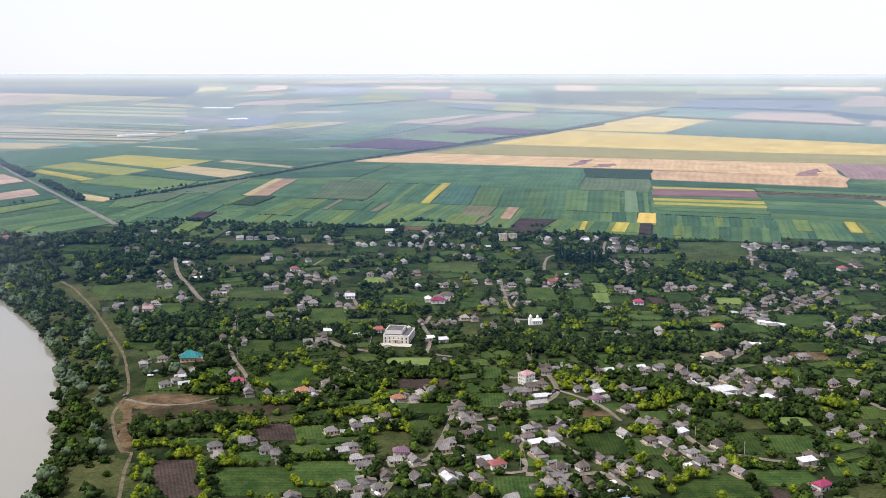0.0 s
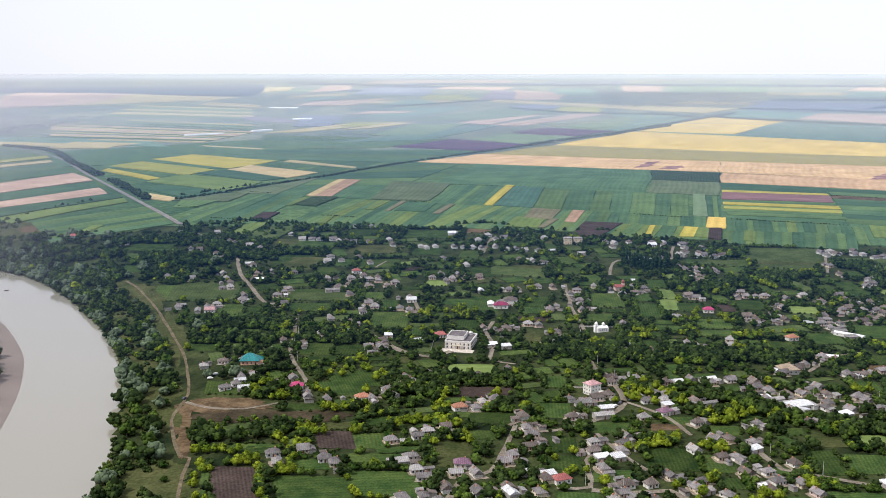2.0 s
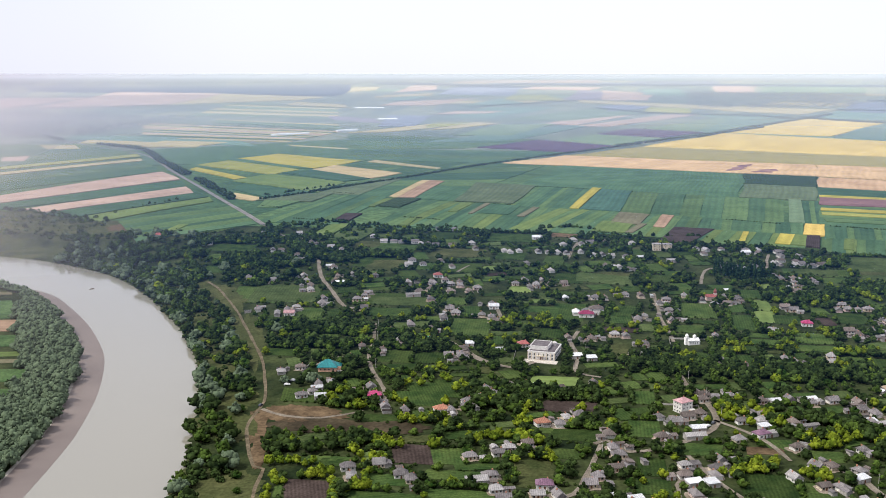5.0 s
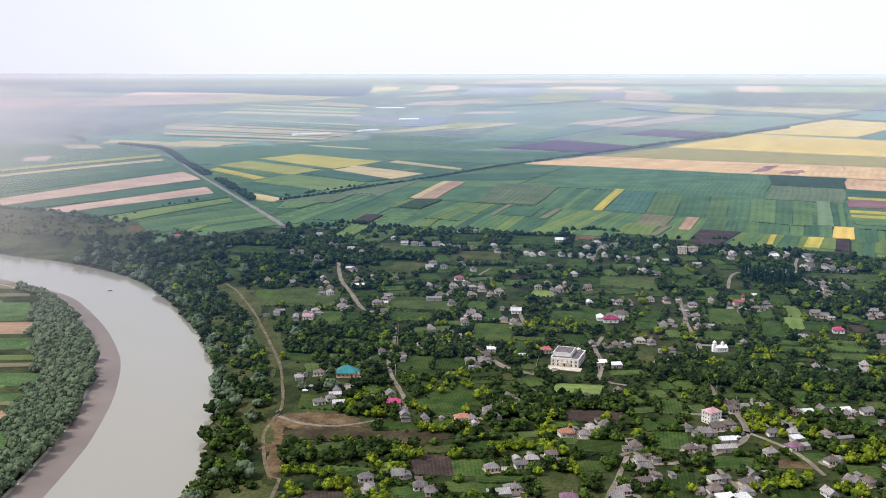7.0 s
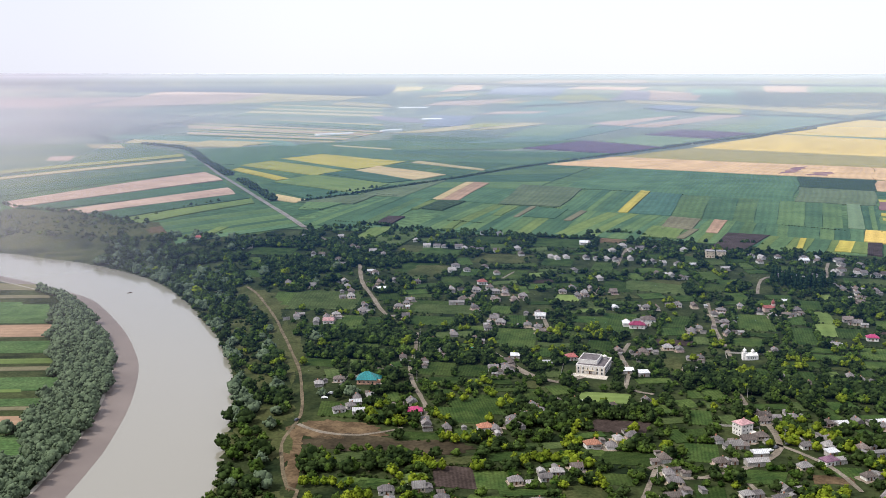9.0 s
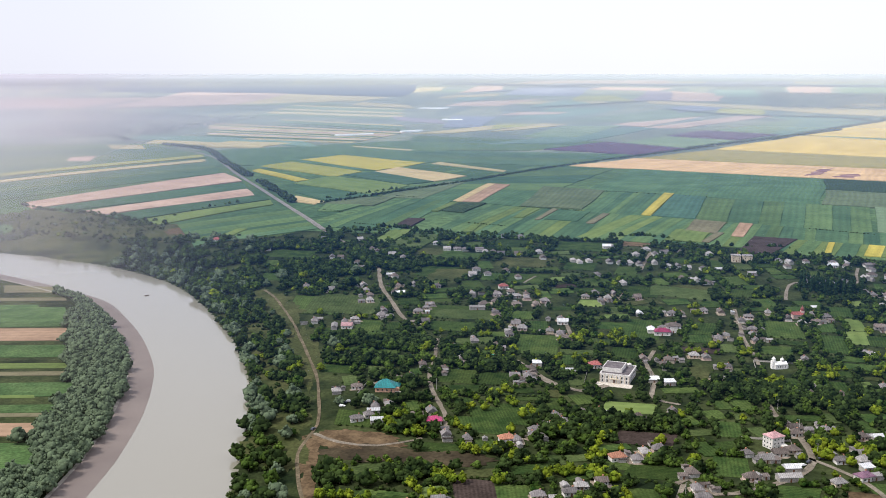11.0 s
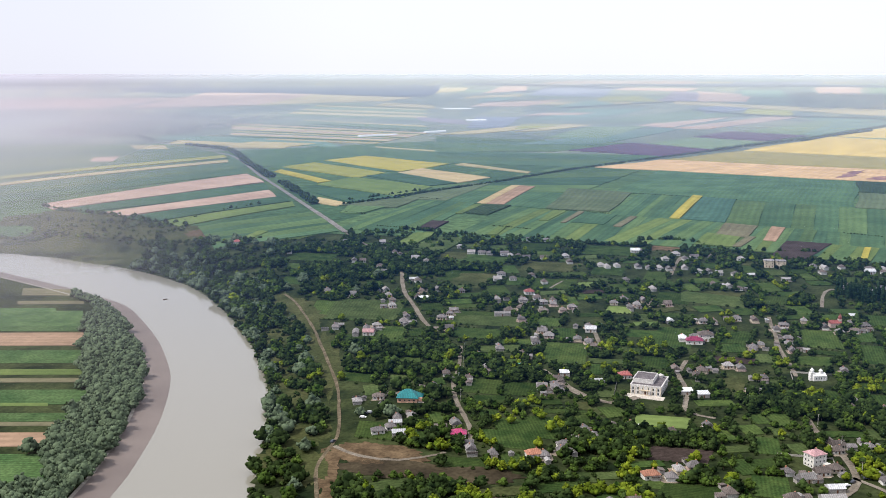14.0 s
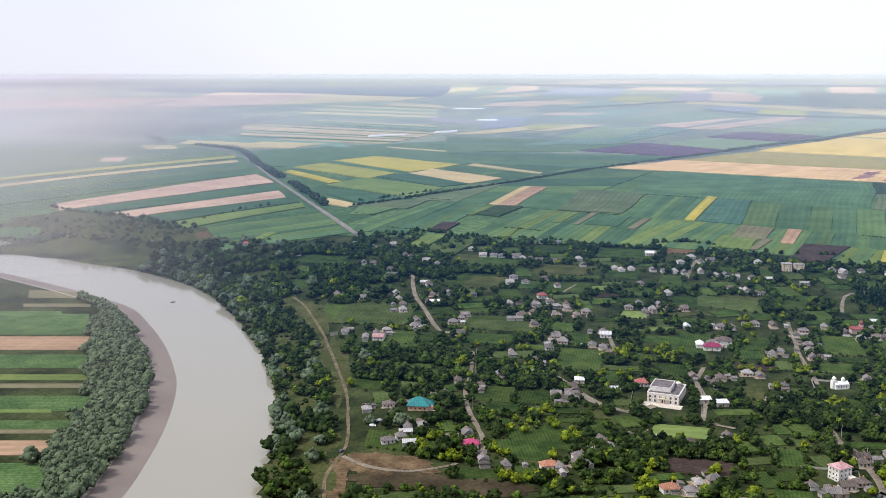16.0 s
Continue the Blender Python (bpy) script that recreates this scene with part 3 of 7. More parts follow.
# fields behind the village
field('green', 0, (-126, 1811), (230, 1680), (301, 2141), (-64, 2319))
strips('gGgdGg', 'u', 0, (-446, 1329), (-332, 1321), (-308, 2124), (-387, 1705))
field('grey', 1, (-516, 1536), (-426, 1529), (-419, 1647), (-477, 1624))
field('grey', 1, (-447, 1647), (-373, 1624), (-354, 1901), (-391, 1913))
field('green2', 1, (-488, 1458), (-457, 1458), (-443, 1536), (-501, 1536))
strips('gGdG', 'v', 0, (-369, 1624), (-211, 1572), (-108, 2300), (-338, 2124))
field('light', 2, (-328, 1489), (-318, 1489), (-307, 1594), (-321, 1586))
field('wheat2', 2, (-320, 1609), (-305, 1601), (-297, 1877), (-312, 1877))
field('tan', 2, (-305, 1601), (-278, 1601), (-269, 1865), (-297, 1877))
field('orchard', 2, (-314, 1496), (-281, 1483), (-266, 1594), (-309, 1594))
field('grey', 1, (-211, 1572), (-118, 1557), (-98, 1811), (-207, 1854))
strips('gGlgGdgGlgdGg', 'u', 0, (-289, 1329), (-69, 1296), (-42, 1529), (-251, 1572))
field('light', 2, (-203, 1445), (-191, 1445), (-178, 1550), (-198, 1550))
field('stubble', 2, (-173, 1433), (-166, 1433), (-152, 1543), (-161, 1550))
field('dark', 2, (-160, 1439), (-116, 1428), (-105, 1523), (-149, 1536))
field('stubble', 2, (-103, 1416), (-93, 1411), (-77, 1509), (-86, 1516))
field('brown', 2, (-345, 1343), (-324, 1338), (-319, 1411), (-342, 1411))
field('light', 2, (-340, 1244), (-324, 1234), (-315, 1313), (-338, 1321))
field('meadow', 2, (-320, 1223), (-281, 1213), (-267, 1296), (-308, 1300))
field('light', 2, (-250, 1325), (-238, 1325), (-236, 1380), (-247, 1380))
strips('lGlgGgG', 'u', 0, (-107, 1313), (4, 1289), (47, 1477), (-42, 1529))
strips('gdGgdg', 'u', 0, (-115, 1529), (-32, 1503), (2, 1780), (-85, 1811))
field('yellow', 2, (-34, 1509), (-21, 1503), (14, 1780), (-1, 1790))
field('beet', 2, (-19, 1503), (38, 1483), (64, 1742), (15, 1770))
strips('GgGgGgG', 'u', 0, (37, 1470), (247, 1395), (294, 1663), (63, 1742))
field('grey', 2, (230, 1680), (341, 1647), (383, 1854), (269, 1901))
field('orchard', 2, (270, 1913), (381, 1854), (430, 2077), (300, 2141))
field('pale', 2, (256, 1411), (275, 1406), (318, 1655), (301, 1663))
strips('dGd', 'u', 0, (273, 1395), (292, 1390), (343, 1655), (319, 1655))
strips('GdgGgGlGgGdgG', 'u', 0, (-3, 1304), (163, 1266), (186, 1428), (45, 1477))
field('tan', 2, (77, 1352), (91, 1347), (111, 1451), (95, 1458))
field('stubble', 2, (22, 1375), (60, 1366), (78, 1458), (38, 1477))
field('brown', 2, (77, 1255), (114, 1251), (153, 1343), (104, 1352))
field('light', 2, (-3, 1313), (40, 1304), (52, 1366), (13, 1390))
field('stubble', 2, (40, 1308), (49, 1304), (70, 1370), (61, 1375))
strips('gGdg', 'u', 0, (172, 1338), (256, 1317), (273, 1406), (186, 1428))
strips('lGlglG', 'u', 0, (125, 1258), (243, 1240), (261, 1317), (153, 1343))
field('yellow', 2, (172, 1266), (179, 1266), (193, 1329), (186, 1329))
field('yellow', 2, (212, 1258), (229, 1255), (246, 1317), (229, 1321))
field('light', 2, (229, 1255), (245, 1248), (259, 1313), (246, 1317))
field('sun', 2, (256, 1321), (280, 1313), (297, 1395), (274, 1400))
field('brown', 2, (245, 1248), (259, 1240), (275, 1313), (259, 1313))
strips('gGdGgd', 'v', 0, (288, 1380), (442, 1347), (546, 1780), (385, 1865))
field('yellow', 2, (354, 1697), (514, 1655), (519, 1680), (360, 1728))
field('mauve2', 2, (334, 1601), (494, 1568), (514, 1655), (354, 1697))
field('yellow', 2, (322, 1536), (479, 1489), (487, 1523), (328, 1564))
field('yellow2', 2, (314, 1489), (468, 1445), (475, 1473), (319, 1516))
field('green2', 2, (306, 1422), (455, 1385), (460, 1411), (308, 1451))
strips('gGdgGdgbGdg', 'v', 0, (439, 1329), (667, 1258), (855, 1624), (548, 1780))
strips('gdGgdGglgdGgd', 'u', 0, (277, 1300), (430, 1285), (452, 1370), (293, 1385))
strips('GdlGggGdgGgGd', 'u', 0, (257, 1223), (405, 1190), (433, 1285), (274, 1300))
strips('GgdGgdGgdgGdg', 'u', 0, (416, 1223), (630, 1160), (653, 1273), (445, 1338))
field('light', 2, (447, 1262), (466, 1258), (486, 1334), (468, 1343))
field('yellow', 2, (512, 1251), (526, 1248), (544, 1321), (531, 1325))
field('light', 2, (527, 1248), (537, 1244), (550, 1317), (544, 1317))
field('light', 2, (284, 1234), (294, 1230), (310, 1296), (299, 1296))
field('wheat2', 2, (645, 1470), (679, 1439), (708, 1503), (659, 1536))

# ---- roads, plots, houses ----
taken = []                       # round places where no tree may stand: x, y, radius
open_plots = []                  # garden plots: centre, half sides as vectors
plot_count = 0


def plot(crop, x, y, length, along, width, across):
    global plot_count
    plot_count += 1
    u = Vector((math.cos(radians(along)), math.sin(radians(along)))) * length / 2
    v = Vector((math.cos(radians(across)), math.sin(radians(across)))) * width / 2
    open_plots.append((x, y, u, v))
    corners = [(x - u.x - v.x, y - u.y - v.y), (x + u.x - v.x, y + u.y - v.y), (x + u.x + v.x, y + u.y + v.y), (x - u.x + v.x, y - u.y + v.y)]
    slab(crop, corners, 0.10 + 0.0012 * plot_count, 3 if crop in ("dry", "scorched", "earth") else 8)


def patch(crop, x, y, length, along, width, across):
    """Wild ground of another colour: bare earth, dry grass; bushes may stand on it."""
    global plot_count
    plot_count += 1
    u = Vector((math.cos(radians(along)), math.sin(radians(along)))) * length * 0.58
    v = Vector((math.cos(radians(across)), math.sin(radians(across)))) * width * 0.58
    rings, spokes = 9, 120
    px, py = np.zeros((rings, spokes)), np.zeros((rings, spokes))
    for j in range(spokes):
        a = 2 * math.pi * j / spokes
        edge = 1 + 0.30 * noise.noise(Vector((2.2 * math.cos(a), 2.2 * math.sin(a), plot_count * 1.7))) + 0.16 * noise.noise(Vector((7 * math.cos(a), 7 * math.sin(a), plot_count * 0.9))) + 0.12 * noise.noise(Vector((22 * math.cos(a), 22 * math.sin(a), plot_count * 0.7)))
        for i in range(rings):
            q = (u * math.cos(a) + v * math.sin(a)) * (edge * i / (rings - 1))
            px[i, j], py[i, j] = x + q.x, y + q.y
    faces = [(i * spokes + j, i * spokes + (j + 1) % spokes, (i + 1) * spokes + (j + 1) % spokes, (i + 1) * spokes + j) for i in range(rings - 1) for j in range(spokes)]
    ob = new("ground_patch", mesh_of(crop, lift(px.ravel(), py.ravel(), 0.10 + 0.0012 * plot_count), faces, CROPS[crop]))
    tagged(ob, {"dry": "patch of dry olive grass", "earth": "patch of bare tan earth", "scorched": "patch of scorched brown grass"}.get(crop, "patch of rough grass"), "ground", kind="structure")
    if crop in ("earth", "scorched"):
        long_side, r = (u, v.length) if u.length > v.length else (v, u.length)
        steps = max(1, int(long_side.length / r))
        for k in range(-steps, steps + 1):
            q = long_side * (k / (steps + 0.7))
            taken.append((x + q.x, y + q.y, r * 0.8))


def road(kind, width, points, verge=0.0):
    line = smooth_line(points, 9)
    width *= 0.5 if verge else 0.85 if kind == "main_road" else 0.8
    p, uv = ribbon(line, width / 2, -width / 2, 0)
    rnd = random.Random(len(points) * 31 + int(points[0][0]))
    p = p + np.array([[[rnd.uniform(-0.35, 0.35), rnd.uniform(-0.35, 0.35)] for _ in range(5)] for _ in range(len(line))])
    up = 1.3 if kind == "main_road" else 0.36
    ob = new("road", mesh_of(kind, lift(p[..., 0].ravel(), p[..., 1].ravel(), up), grid_faces(len(line), 5), TARMAC if kind == "main_road" else RUTS if verge else TRACK, uv))
    tagged(ob, "straight pale tarmac country road" if kind == "main_road" else "pale dusty village lane", "road", kind="structure")
    for x, y in line:
        taken.append((x, y, width / 2 + (0.6 if kind == "village_road" else 3.0) + verge))


SHEET = lambda name, a, b, rough=0.8: mat(name, a, b, 5, 0.9, rough=rough, vary=0.36, rows=1.1, row_dark=0.78)
ROOFS = {
    "grey": SHEET("grey_slate_sheets", (0.1, 0.0912, 0.0928), (0.184, 0.1696, 0.1696)),
    "brown": SHEET("weathered_brown_sheets", (0.0856, 0.0688, 0.0624), (0.1376, 0.1152, 0.1048)),
    "pale": SHEET("pale_asbestos_sheets", (0.1656, 0.156, 0.1528), (0.2392, 0.2296, 0.2272)),
    "white": SHEET("white_metal_sheets", (0.4488, 0.456, 0.476), (0.544, 0.5512, 0.564), 0.45),
    "red": SHEET("red_metal_sheets", (0.204, 0.064, 0.060), (0.281, 0.093, 0.085), 0.5),
    "magenta": SHEET("magenta_metal_sheets", (0.225, 0.026, 0.078), (0.30, 0.04, 0.11), 0.5),
    "orange": SHEET("orange_tiles", (0.225, 0.10, 0.065), (0.30, 0.145, 0.095)),
    "green": SHEET("green_metal_sheets", (0.051, 0.204, 0.145), (0.076, 0.272, 0.196), 0.5),
    "teal": SHEET("teal_metal_sheets", (0.010, 0.106, 0.115), (0.017, 0.162, 0.170), 0.5),
    "purple": SHEET("purple_metal_sheets", (0.111, 0.060, 0.093), (0.170, 0.093, 0.136), 0.5),
    "pink": SHEET("faded_pink_sheets", (0.357, 0.204, 0.212), (0.442, 0.272, 0.281)),
    "blue": SHEET("blue_metal_sheets", (0.170, 0.255, 0.374), (0.238, 0.323, 0.442), 0.5),
}
WALLS = [mat("white_render", (0.492, 0.4756, 0.4428), (0.6232, 0.6068, 0.574), 3, 0.8), mat("cream_render", (0.4428, 0.3772, 0.287), (0.5576, 0.4838, 0.3772), 3, 0.8),
         mat("blush_render", (0.41, 0.3116, 0.2788), (0.5084, 0.4018, 0.3608), 3, 0.8), mat("grey_block_wall", (0.246, 0.2296, 0.2132), (0.3444, 0.328, 0.3034), 3, 0.6)]
GLASS = mat("dark_window_glass", (0.03, 0.035, 0.04), (0.05, 0.055, 0.06), 2, rough=0.15)
DOOR = mat("brown_door_paint", (0.10, 0.05, 0.03), (0.16, 0.08, 0.05), 1)
BRICK = mat("chimney_brick", (0.28, 0.13, 0.09), (0.40, 0.20, 0.14), 0.8)
YARD = mat("trodden_yard", (0.168, 0.140, 0.105), (0.266, 0.224, 0.182), 6, 1.2)


def part(name, me, parent, at=(0, 0, 0), label="", turn=0.0):
    ob = new(name, me)
    ob.parent = parent
    ob.location = at
    ob.rotation_euler = (0, 0, turn)
    if label:
        ob["label"] = label
    return ob


def bm_mesh(name, bm, material, smooth=False):
    me = bpy.data.meshes.new(name)
    bmesh.ops.recalc_face_normals(bm, faces=bm.faces)
    uv = bm.loops.layers.uv.new("UVMap")
    for f in bm.faces:
        f.smooth = smooth
        n = f.normal
        along = Vector((-n.y, n.x, 0))
        along = along.normalized() if along.length > 0.05 else Vector((1, 0, 0))
        up = n.cross(along)
        for lp in f.loops:
            lp[uv].uv = (lp.vert.co.dot(along), lp.vert.co.dot(up))
    bm.to_mesh(me)
    bm.free()
    me.materials.append(material)
    return me


def box(bm, cx, cy, z0, w, d, h, bevel=0.0):
    got = bmesh.ops.create_cube(bm, size=1, matrix=Matrix.Translation((cx, cy, z0 + h / 2)) @ Matrix.Diagonal((w, d, h, 1)))
    if bevel:
        edges = list({e for v in got["verts"] for e in v.link_edges})
        bmesh.ops.bevel(bm, geom=edges, offset=bevel, segments=1, affect="EDGES")
    return got


def box_mesh(name, w, d, h, material, bevel=0.0):
    bm = bmesh.new()
    box(bm, 0, 0, 0, w, d, h, bevel)
    return bm_mesh(name, bm, material)


def roof_mesh(name, w, d, rise, kind, material, eave=0.5, thick=0.22):
    """A roof with eaves and thickness: hip, gable or lean-to (mono)."""
    bm = bmesh.new()
    W, D = w / 2 + eave, d / 2 + eave
    low = [Vector((-W, -D, 0)), Vector((W, -D, 0)), Vector((W, D, 0)), Vector((-W, D, 0))]
    if kind == "hip":
        r = max(0.0, W - D * 0.95)
        top = [Vector((-r, 0, rise)), Vector((r, 0, rise))]
        quads = [(0, 1, 5, 4), (2, 3, 4, 5), (1, 2, 5), (3, 0, 4)]
    elif kind == "gable":
        top = [Vector((-W, 0, rise)), Vector((W, 0, rise))]
        quads = [(0, 1, 5, 4), (2, 3, 4, 5), (1, 2, 5), (3, 0, 4)]
    else:
        top = [Vector((W, D, rise)), Vector((-W, D, rise))]
        quads = [(0, 1, 4, 5), (1, 2, 4), (3, 0, 5), (2, 3, 5, 4)]
    vs = [bm.verts.new(v) for v in low + top]
    base = [bm.verts.new(v - Vector((0, 0, thick))) for v in low]
    for q in quads:
        bm.faces.new([vs[i] for i in q])
    for i in range(4):
        bm.faces.new([vs[i], base[i], base[(i + 1) % 4], vs[(i + 1) % 4]])
    bm.faces.new(base[::-1])
    return bm_mesh(name, bm, material)


store = {}


def shared(key, maker):
    if key not in store:
        store[key] = maker()
    return store[key]


WINDOW = box_mesh("window", 1.0, 0.14, 1.05, GLASS)
DOOR_LEAF = box_mesh("door", 1.0, 0.12, 2.0, DOOR, 0.02)
STACK = box_mesh("chimney", 0.7, 0.7, 1.7, BRICK, 0.05)
yard_rnd = random.Random(5)


def yard(x, y, turn, w, d):
    """Trodden ground round a house."""
    rnd = yard_rnd
    n = 14
    ring = []
    for i in range(n):
        a = 2 * math.pi * i / n
        r = rnd.uniform(0.8, 1.1)
        cx, cy = max(-1, min(1, 1.35 * math.cos(a))) * w / 2 * r, max(-1, min(1, 1.35 * math.sin(a))) * d / 2 * r
        ring.append((x + cx * math.cos(turn) - cy * math.sin(turn), y + cx * math.sin(turn) + cy * math.cos(turn)))
    xs, ys = np.array([p[0] for p in ring] + [x]), np.array([p[1] for p in ring] + [y])
    v = lift(xs, ys, 0.30)
    ob = new("yard", mesh_of("yard", v, [[i, (i + 1) % n, n] for i in range(n)], YARD))
    tagged(ob, "trodden earth yard beside a house", "yard", kind="structure")


def house(x, y, turn, w, d, wall_h, roof, rise, roof_look, wall_no, label, group="village houses", storeys=1):
    """A village house: rendered walls, sheet roof with eaves, windows, door and chimney."""
    home = new("house")
    tagged(home, label, "house", group)
    z = float(height(x, y))
    home.location, home.rotation_euler = (x, y, z), (0, 0, turn)
    w, d = round(w * 2) / 2, round(d * 2) / 2
    part("wall", shared(("wall", w, d, wall_h, wall_no), lambda: box_mesh("wall", w, d, wall_h + 0.6, WALLS[wall_no])), home, (0, 0, -0.6))
    part("roof", shared(("roof", w, d, rise, roof, roof_look), lambda: roof_mesh("roof", w, d, rise, roof, ROOFS[roof_look])), home, (0, 0, wall_h + 0.1))
    part("chimney", STACK, home, (w * 0.18, d * 0.12, wall_h + rise * 0.45))
    for s in range(storeys):
        base = 1.0 + s * 2.9
        for side, gap, turned in ((-1, d / 2, 0), (1, d / 2, 0)):
            for k in (-0.3, 0.3):
                part("window", WINDOW, home, (w * k, side * gap, base))
    part("door", DOOR_LEAF, home, (0, -d / 2, 0))
    taken.append((x, y, max(w, d) * 0.72))
    return home


def shed(x, y, turn, w, d, wall_h, roof, roof_look, label):
    ob = new("shed")
    tagged(ob, label, "shed", "village sheds")
    ob.location, ob.rotation_euler = (x, y, float(height(x, y))), (0, 0, turn)
    w, d = round(w), round(d)
    rise = 0.9 if roof == "mono" else d * 0.28
    part("wall", shared(("wall", w, d, wall_h, 3), lambda: box_mesh("wall", w, d, wall_h + 0.5, WALLS[3])), ob, (0, 0, -0.5))
    part("roof", shared(("roof", w, d, rise, roof, roof_look), lambda: roof_mesh("roof", w, d, rise, roof, ROOFS[roof_look], 0.25, 0.12)), ob, (0, 0, wall_h + 0.08))
    part("door", DOOR_LEAF, ob, (0, -d / 2, 0))
    taken.append((x, y, max(w, d) * 0.6))


home_rnd = random.Random(11)
ROOF_WORD = {"grey": "grey slate-sheet", "brown": "weathered brown", "pale": "pale asbestos", "white": "white metal"}
WALL_WORD = ["white rendered", "cream rendered", "blush rendered", "grey block"]
all_homes = []


def street_turn(x, y):
    return radians(18 + 26 * noise.noise(Vector((x / 260, y / 260, 3.1))))


back_row = []                    # the farthest houses, joined into one


def homes(places):
    for x, y in places:
        r = home_rnd
        if all_homes and min(math.hypot(x - hx, y - hy) for hx, hy in all_homes) < 8.5:       # outhouse beside its house
            shed(x, y, street_turn(x, y) + r.choice((0, math.pi / 2)), r.uniform(4, 6), r.uniform(3, 4), 2.2, r.choice(("mono", "gable")), r.choice(("grey", "brown", "pale")), "small block outhouse beside a house")
            all_homes.append((x, y))
            continue
        if y > 1075 + 0.1 * x:
            back_row.append((x, y))
            all_homes.append((x, y))
            taken.append((x, y, 7))
            continue
        turn = street_turn(x, y) + r.choice((0, math.pi / 2)) + r.uniform(-0.12, 0.12)
        look_of = r.choices(("grey", "brown", "pale"), (6, 4, 2.2))[0]
        kind = r.choices(("hip", "gable"), (7, 3))[0]
        w, d = r.uniform(6.0, 8.4), r.uniform(4.8, 6.0)
        wall_no = r.choices((0, 1, 2, 3), (5, 3, 1.5, 1))[0]
        house(x, y, turn, w, d, 2.4, kind, round(r.uniform(1.9, 2.9) * 2) / 2, look_of, wall_no, "%s house with a %s %s roof" % (WALL_WORD[wall_no], ROOF_WORD[look_of], "hipped" if kind == "hip" else "gabled"))
        all_homes.append((x, y))
        if r.random() < 0.6:
            yard(x, y, turn, w + r.uniform(2, 6), d + r.uniform(2, 6))
        for k in range(r.choices((0, 1, 2), (3, 5, 2))[0]):
            a = turn + r.choice((0, 0.5, 1, 1.5)) * math.pi
            far = r.uniform(6.5, 11)
            sx, sy = x + far * math.cos(a), y + far * math.sin(a)
            if min(math.hypot(sx - hx, sy - hy) for hx, hy in all_homes) > 6:
                look_s = r.choices(("grey", "brown", "pale", "white"), (5, 4, 3, 0.5))[0]
                shed(sx, sy, turn + r.choice((0, math.pi / 2)), r.uniform(3, 6), r.uniform(2.6, 3.8), 2.1, r.choice(("mono", "gable")), look_s, "small block shed with a %s roof" % ROOF_WORD[look_s])


def barns(look_of, places):
    for x, y in places:
        r = home_rnd
        turn = street_turn(x, y) + r.choice((0, math.pi / 2)) * (r.random() < 0.3) + r.uniform(-0.1, 0.1)
        shed(x, y, turn, r.uniform(10, 15) if look_of == "grey" else r.uniform(6, 10), r.uniform(4.4, 6), 2.7, r.choice(("mono", "gable")), "white" if look_of == "white" else "pale", "long low barn with a %s roof" % ("white metal" if look_of == "white" else "pale asbestos"))
        all_homes.append((x, y))


def painted_homes(colour, places):
    for x, y in places:
        r = home_rnd
        house(x, y, street_turn(x, y) + r.uniform(-0.2, 0.2), 9, 6.5, 2.9 if colour != "blue" else 2.2, "hip" if colour not in ("white", "pink") else "gable", 2.3, colour, 0, "white rendered house with a %s sheet roof" % colour, "painted-roof houses")
        all_homes.append((x, y))


clumps, bands = [], []


def yellow_clumps(places):
    clumps.extend(places)


def tree_band(kind, width, density, points):
    bands.append((kind, width, density, points))


# village plots
plot('lawn', -493, 1276, 57, -0, 40, 69)
plot('light', -535, 1272, 28, -0, 22, 84)
plot('lawn', -421, 1124, 28, -1, 22, 97)
plot('plot', -403, 1066, 24, -12, 26, 100)
plot('lawn', -323, 968, 49, -8, 56, 99)
plot('lawn', -252, 909, 25, -0, 36, 99)
plot('plot', -237, 1115, 40, -0, 44, 85)
plot('light', -329, 1299, 32, -0, 72, 88)
plot('plot', -269, 974, 33, -0, 26, 96)
plot('plot', -243, 1198, 29, -0, 38, 85)
plot('plot', -272, 889, 33, -6, 14, 95)
plot('plot', -244, 791, 30, -14, 18, 95)
plot('lawn', -156, 787, 14, -0, 27, 95)
plot('plot', -420, 1168, 53, -0, 36, 89)
plot('plot', -378, 1239, 19, -0, 28, 95)
plot('plot', -182, 1267, 37, -0, 44, 87)
plot('dry', -152, 1172, 58, -0, 43, 83)
plot('plot', -225, 1191, 47, -0, 32, 81)
plot('dry', -222, 1104, 37, -0, 49, 83)
plot('plot', -178, 1103, 20, -0, 32, 90)
plot('plot', -149, 1101, 25, -0, 37, 86)
plot('lawn', -130, 1101, 22, -0, 43, 87)
plot('plot', -92, 1263, 71, -0, 51, 85)
plot('lawn', -41, 1151, 23, -0, 35, 84)
plot('plot', -91, 1163, 33, -0, 36, 86)
plot('lawn', -190, 968, 53, -0, 39, 88)
plot('plot', -181, 921, 42, -0, 28, 92)
plot('lawn', -126, 967, 22, -0, 26, 90)
plot('light', -70, 1017, 23, -0, 23, 85)
plot('lawn', -103, 881, 34, -0, 54, 92)
plot('plot', -21, 941, 30, -0, 59, 86)
plot('plot', -45, 947, 30, -0, 21, 87)
plot('dry', 22, 1076, 41, -0, 47, 80)
plot('plot', -23, 1068, 31, -0, 41, 84)
plot('plot', 30, 952, 23, -0, 38, 82)
plot('lawn', -151, 787, 27, -0, 33, 94)
plot('plot', -124, 787, 23, -0, 30, 92)
plot('plot', -34, 871, 20, -0, 30, 88)
plot('dry', 22, 832, 17, -0, 32, 83)
plot('dry', -265, 1205, 27, -0, 32, 88)
plot('lawn', 69, 1078, 24, -0, 31, 80)
plot('lawn', 94, 962, 33, -0, 52, 89)
plot('lawn', 83, 900, 26, -0, 24, 80)
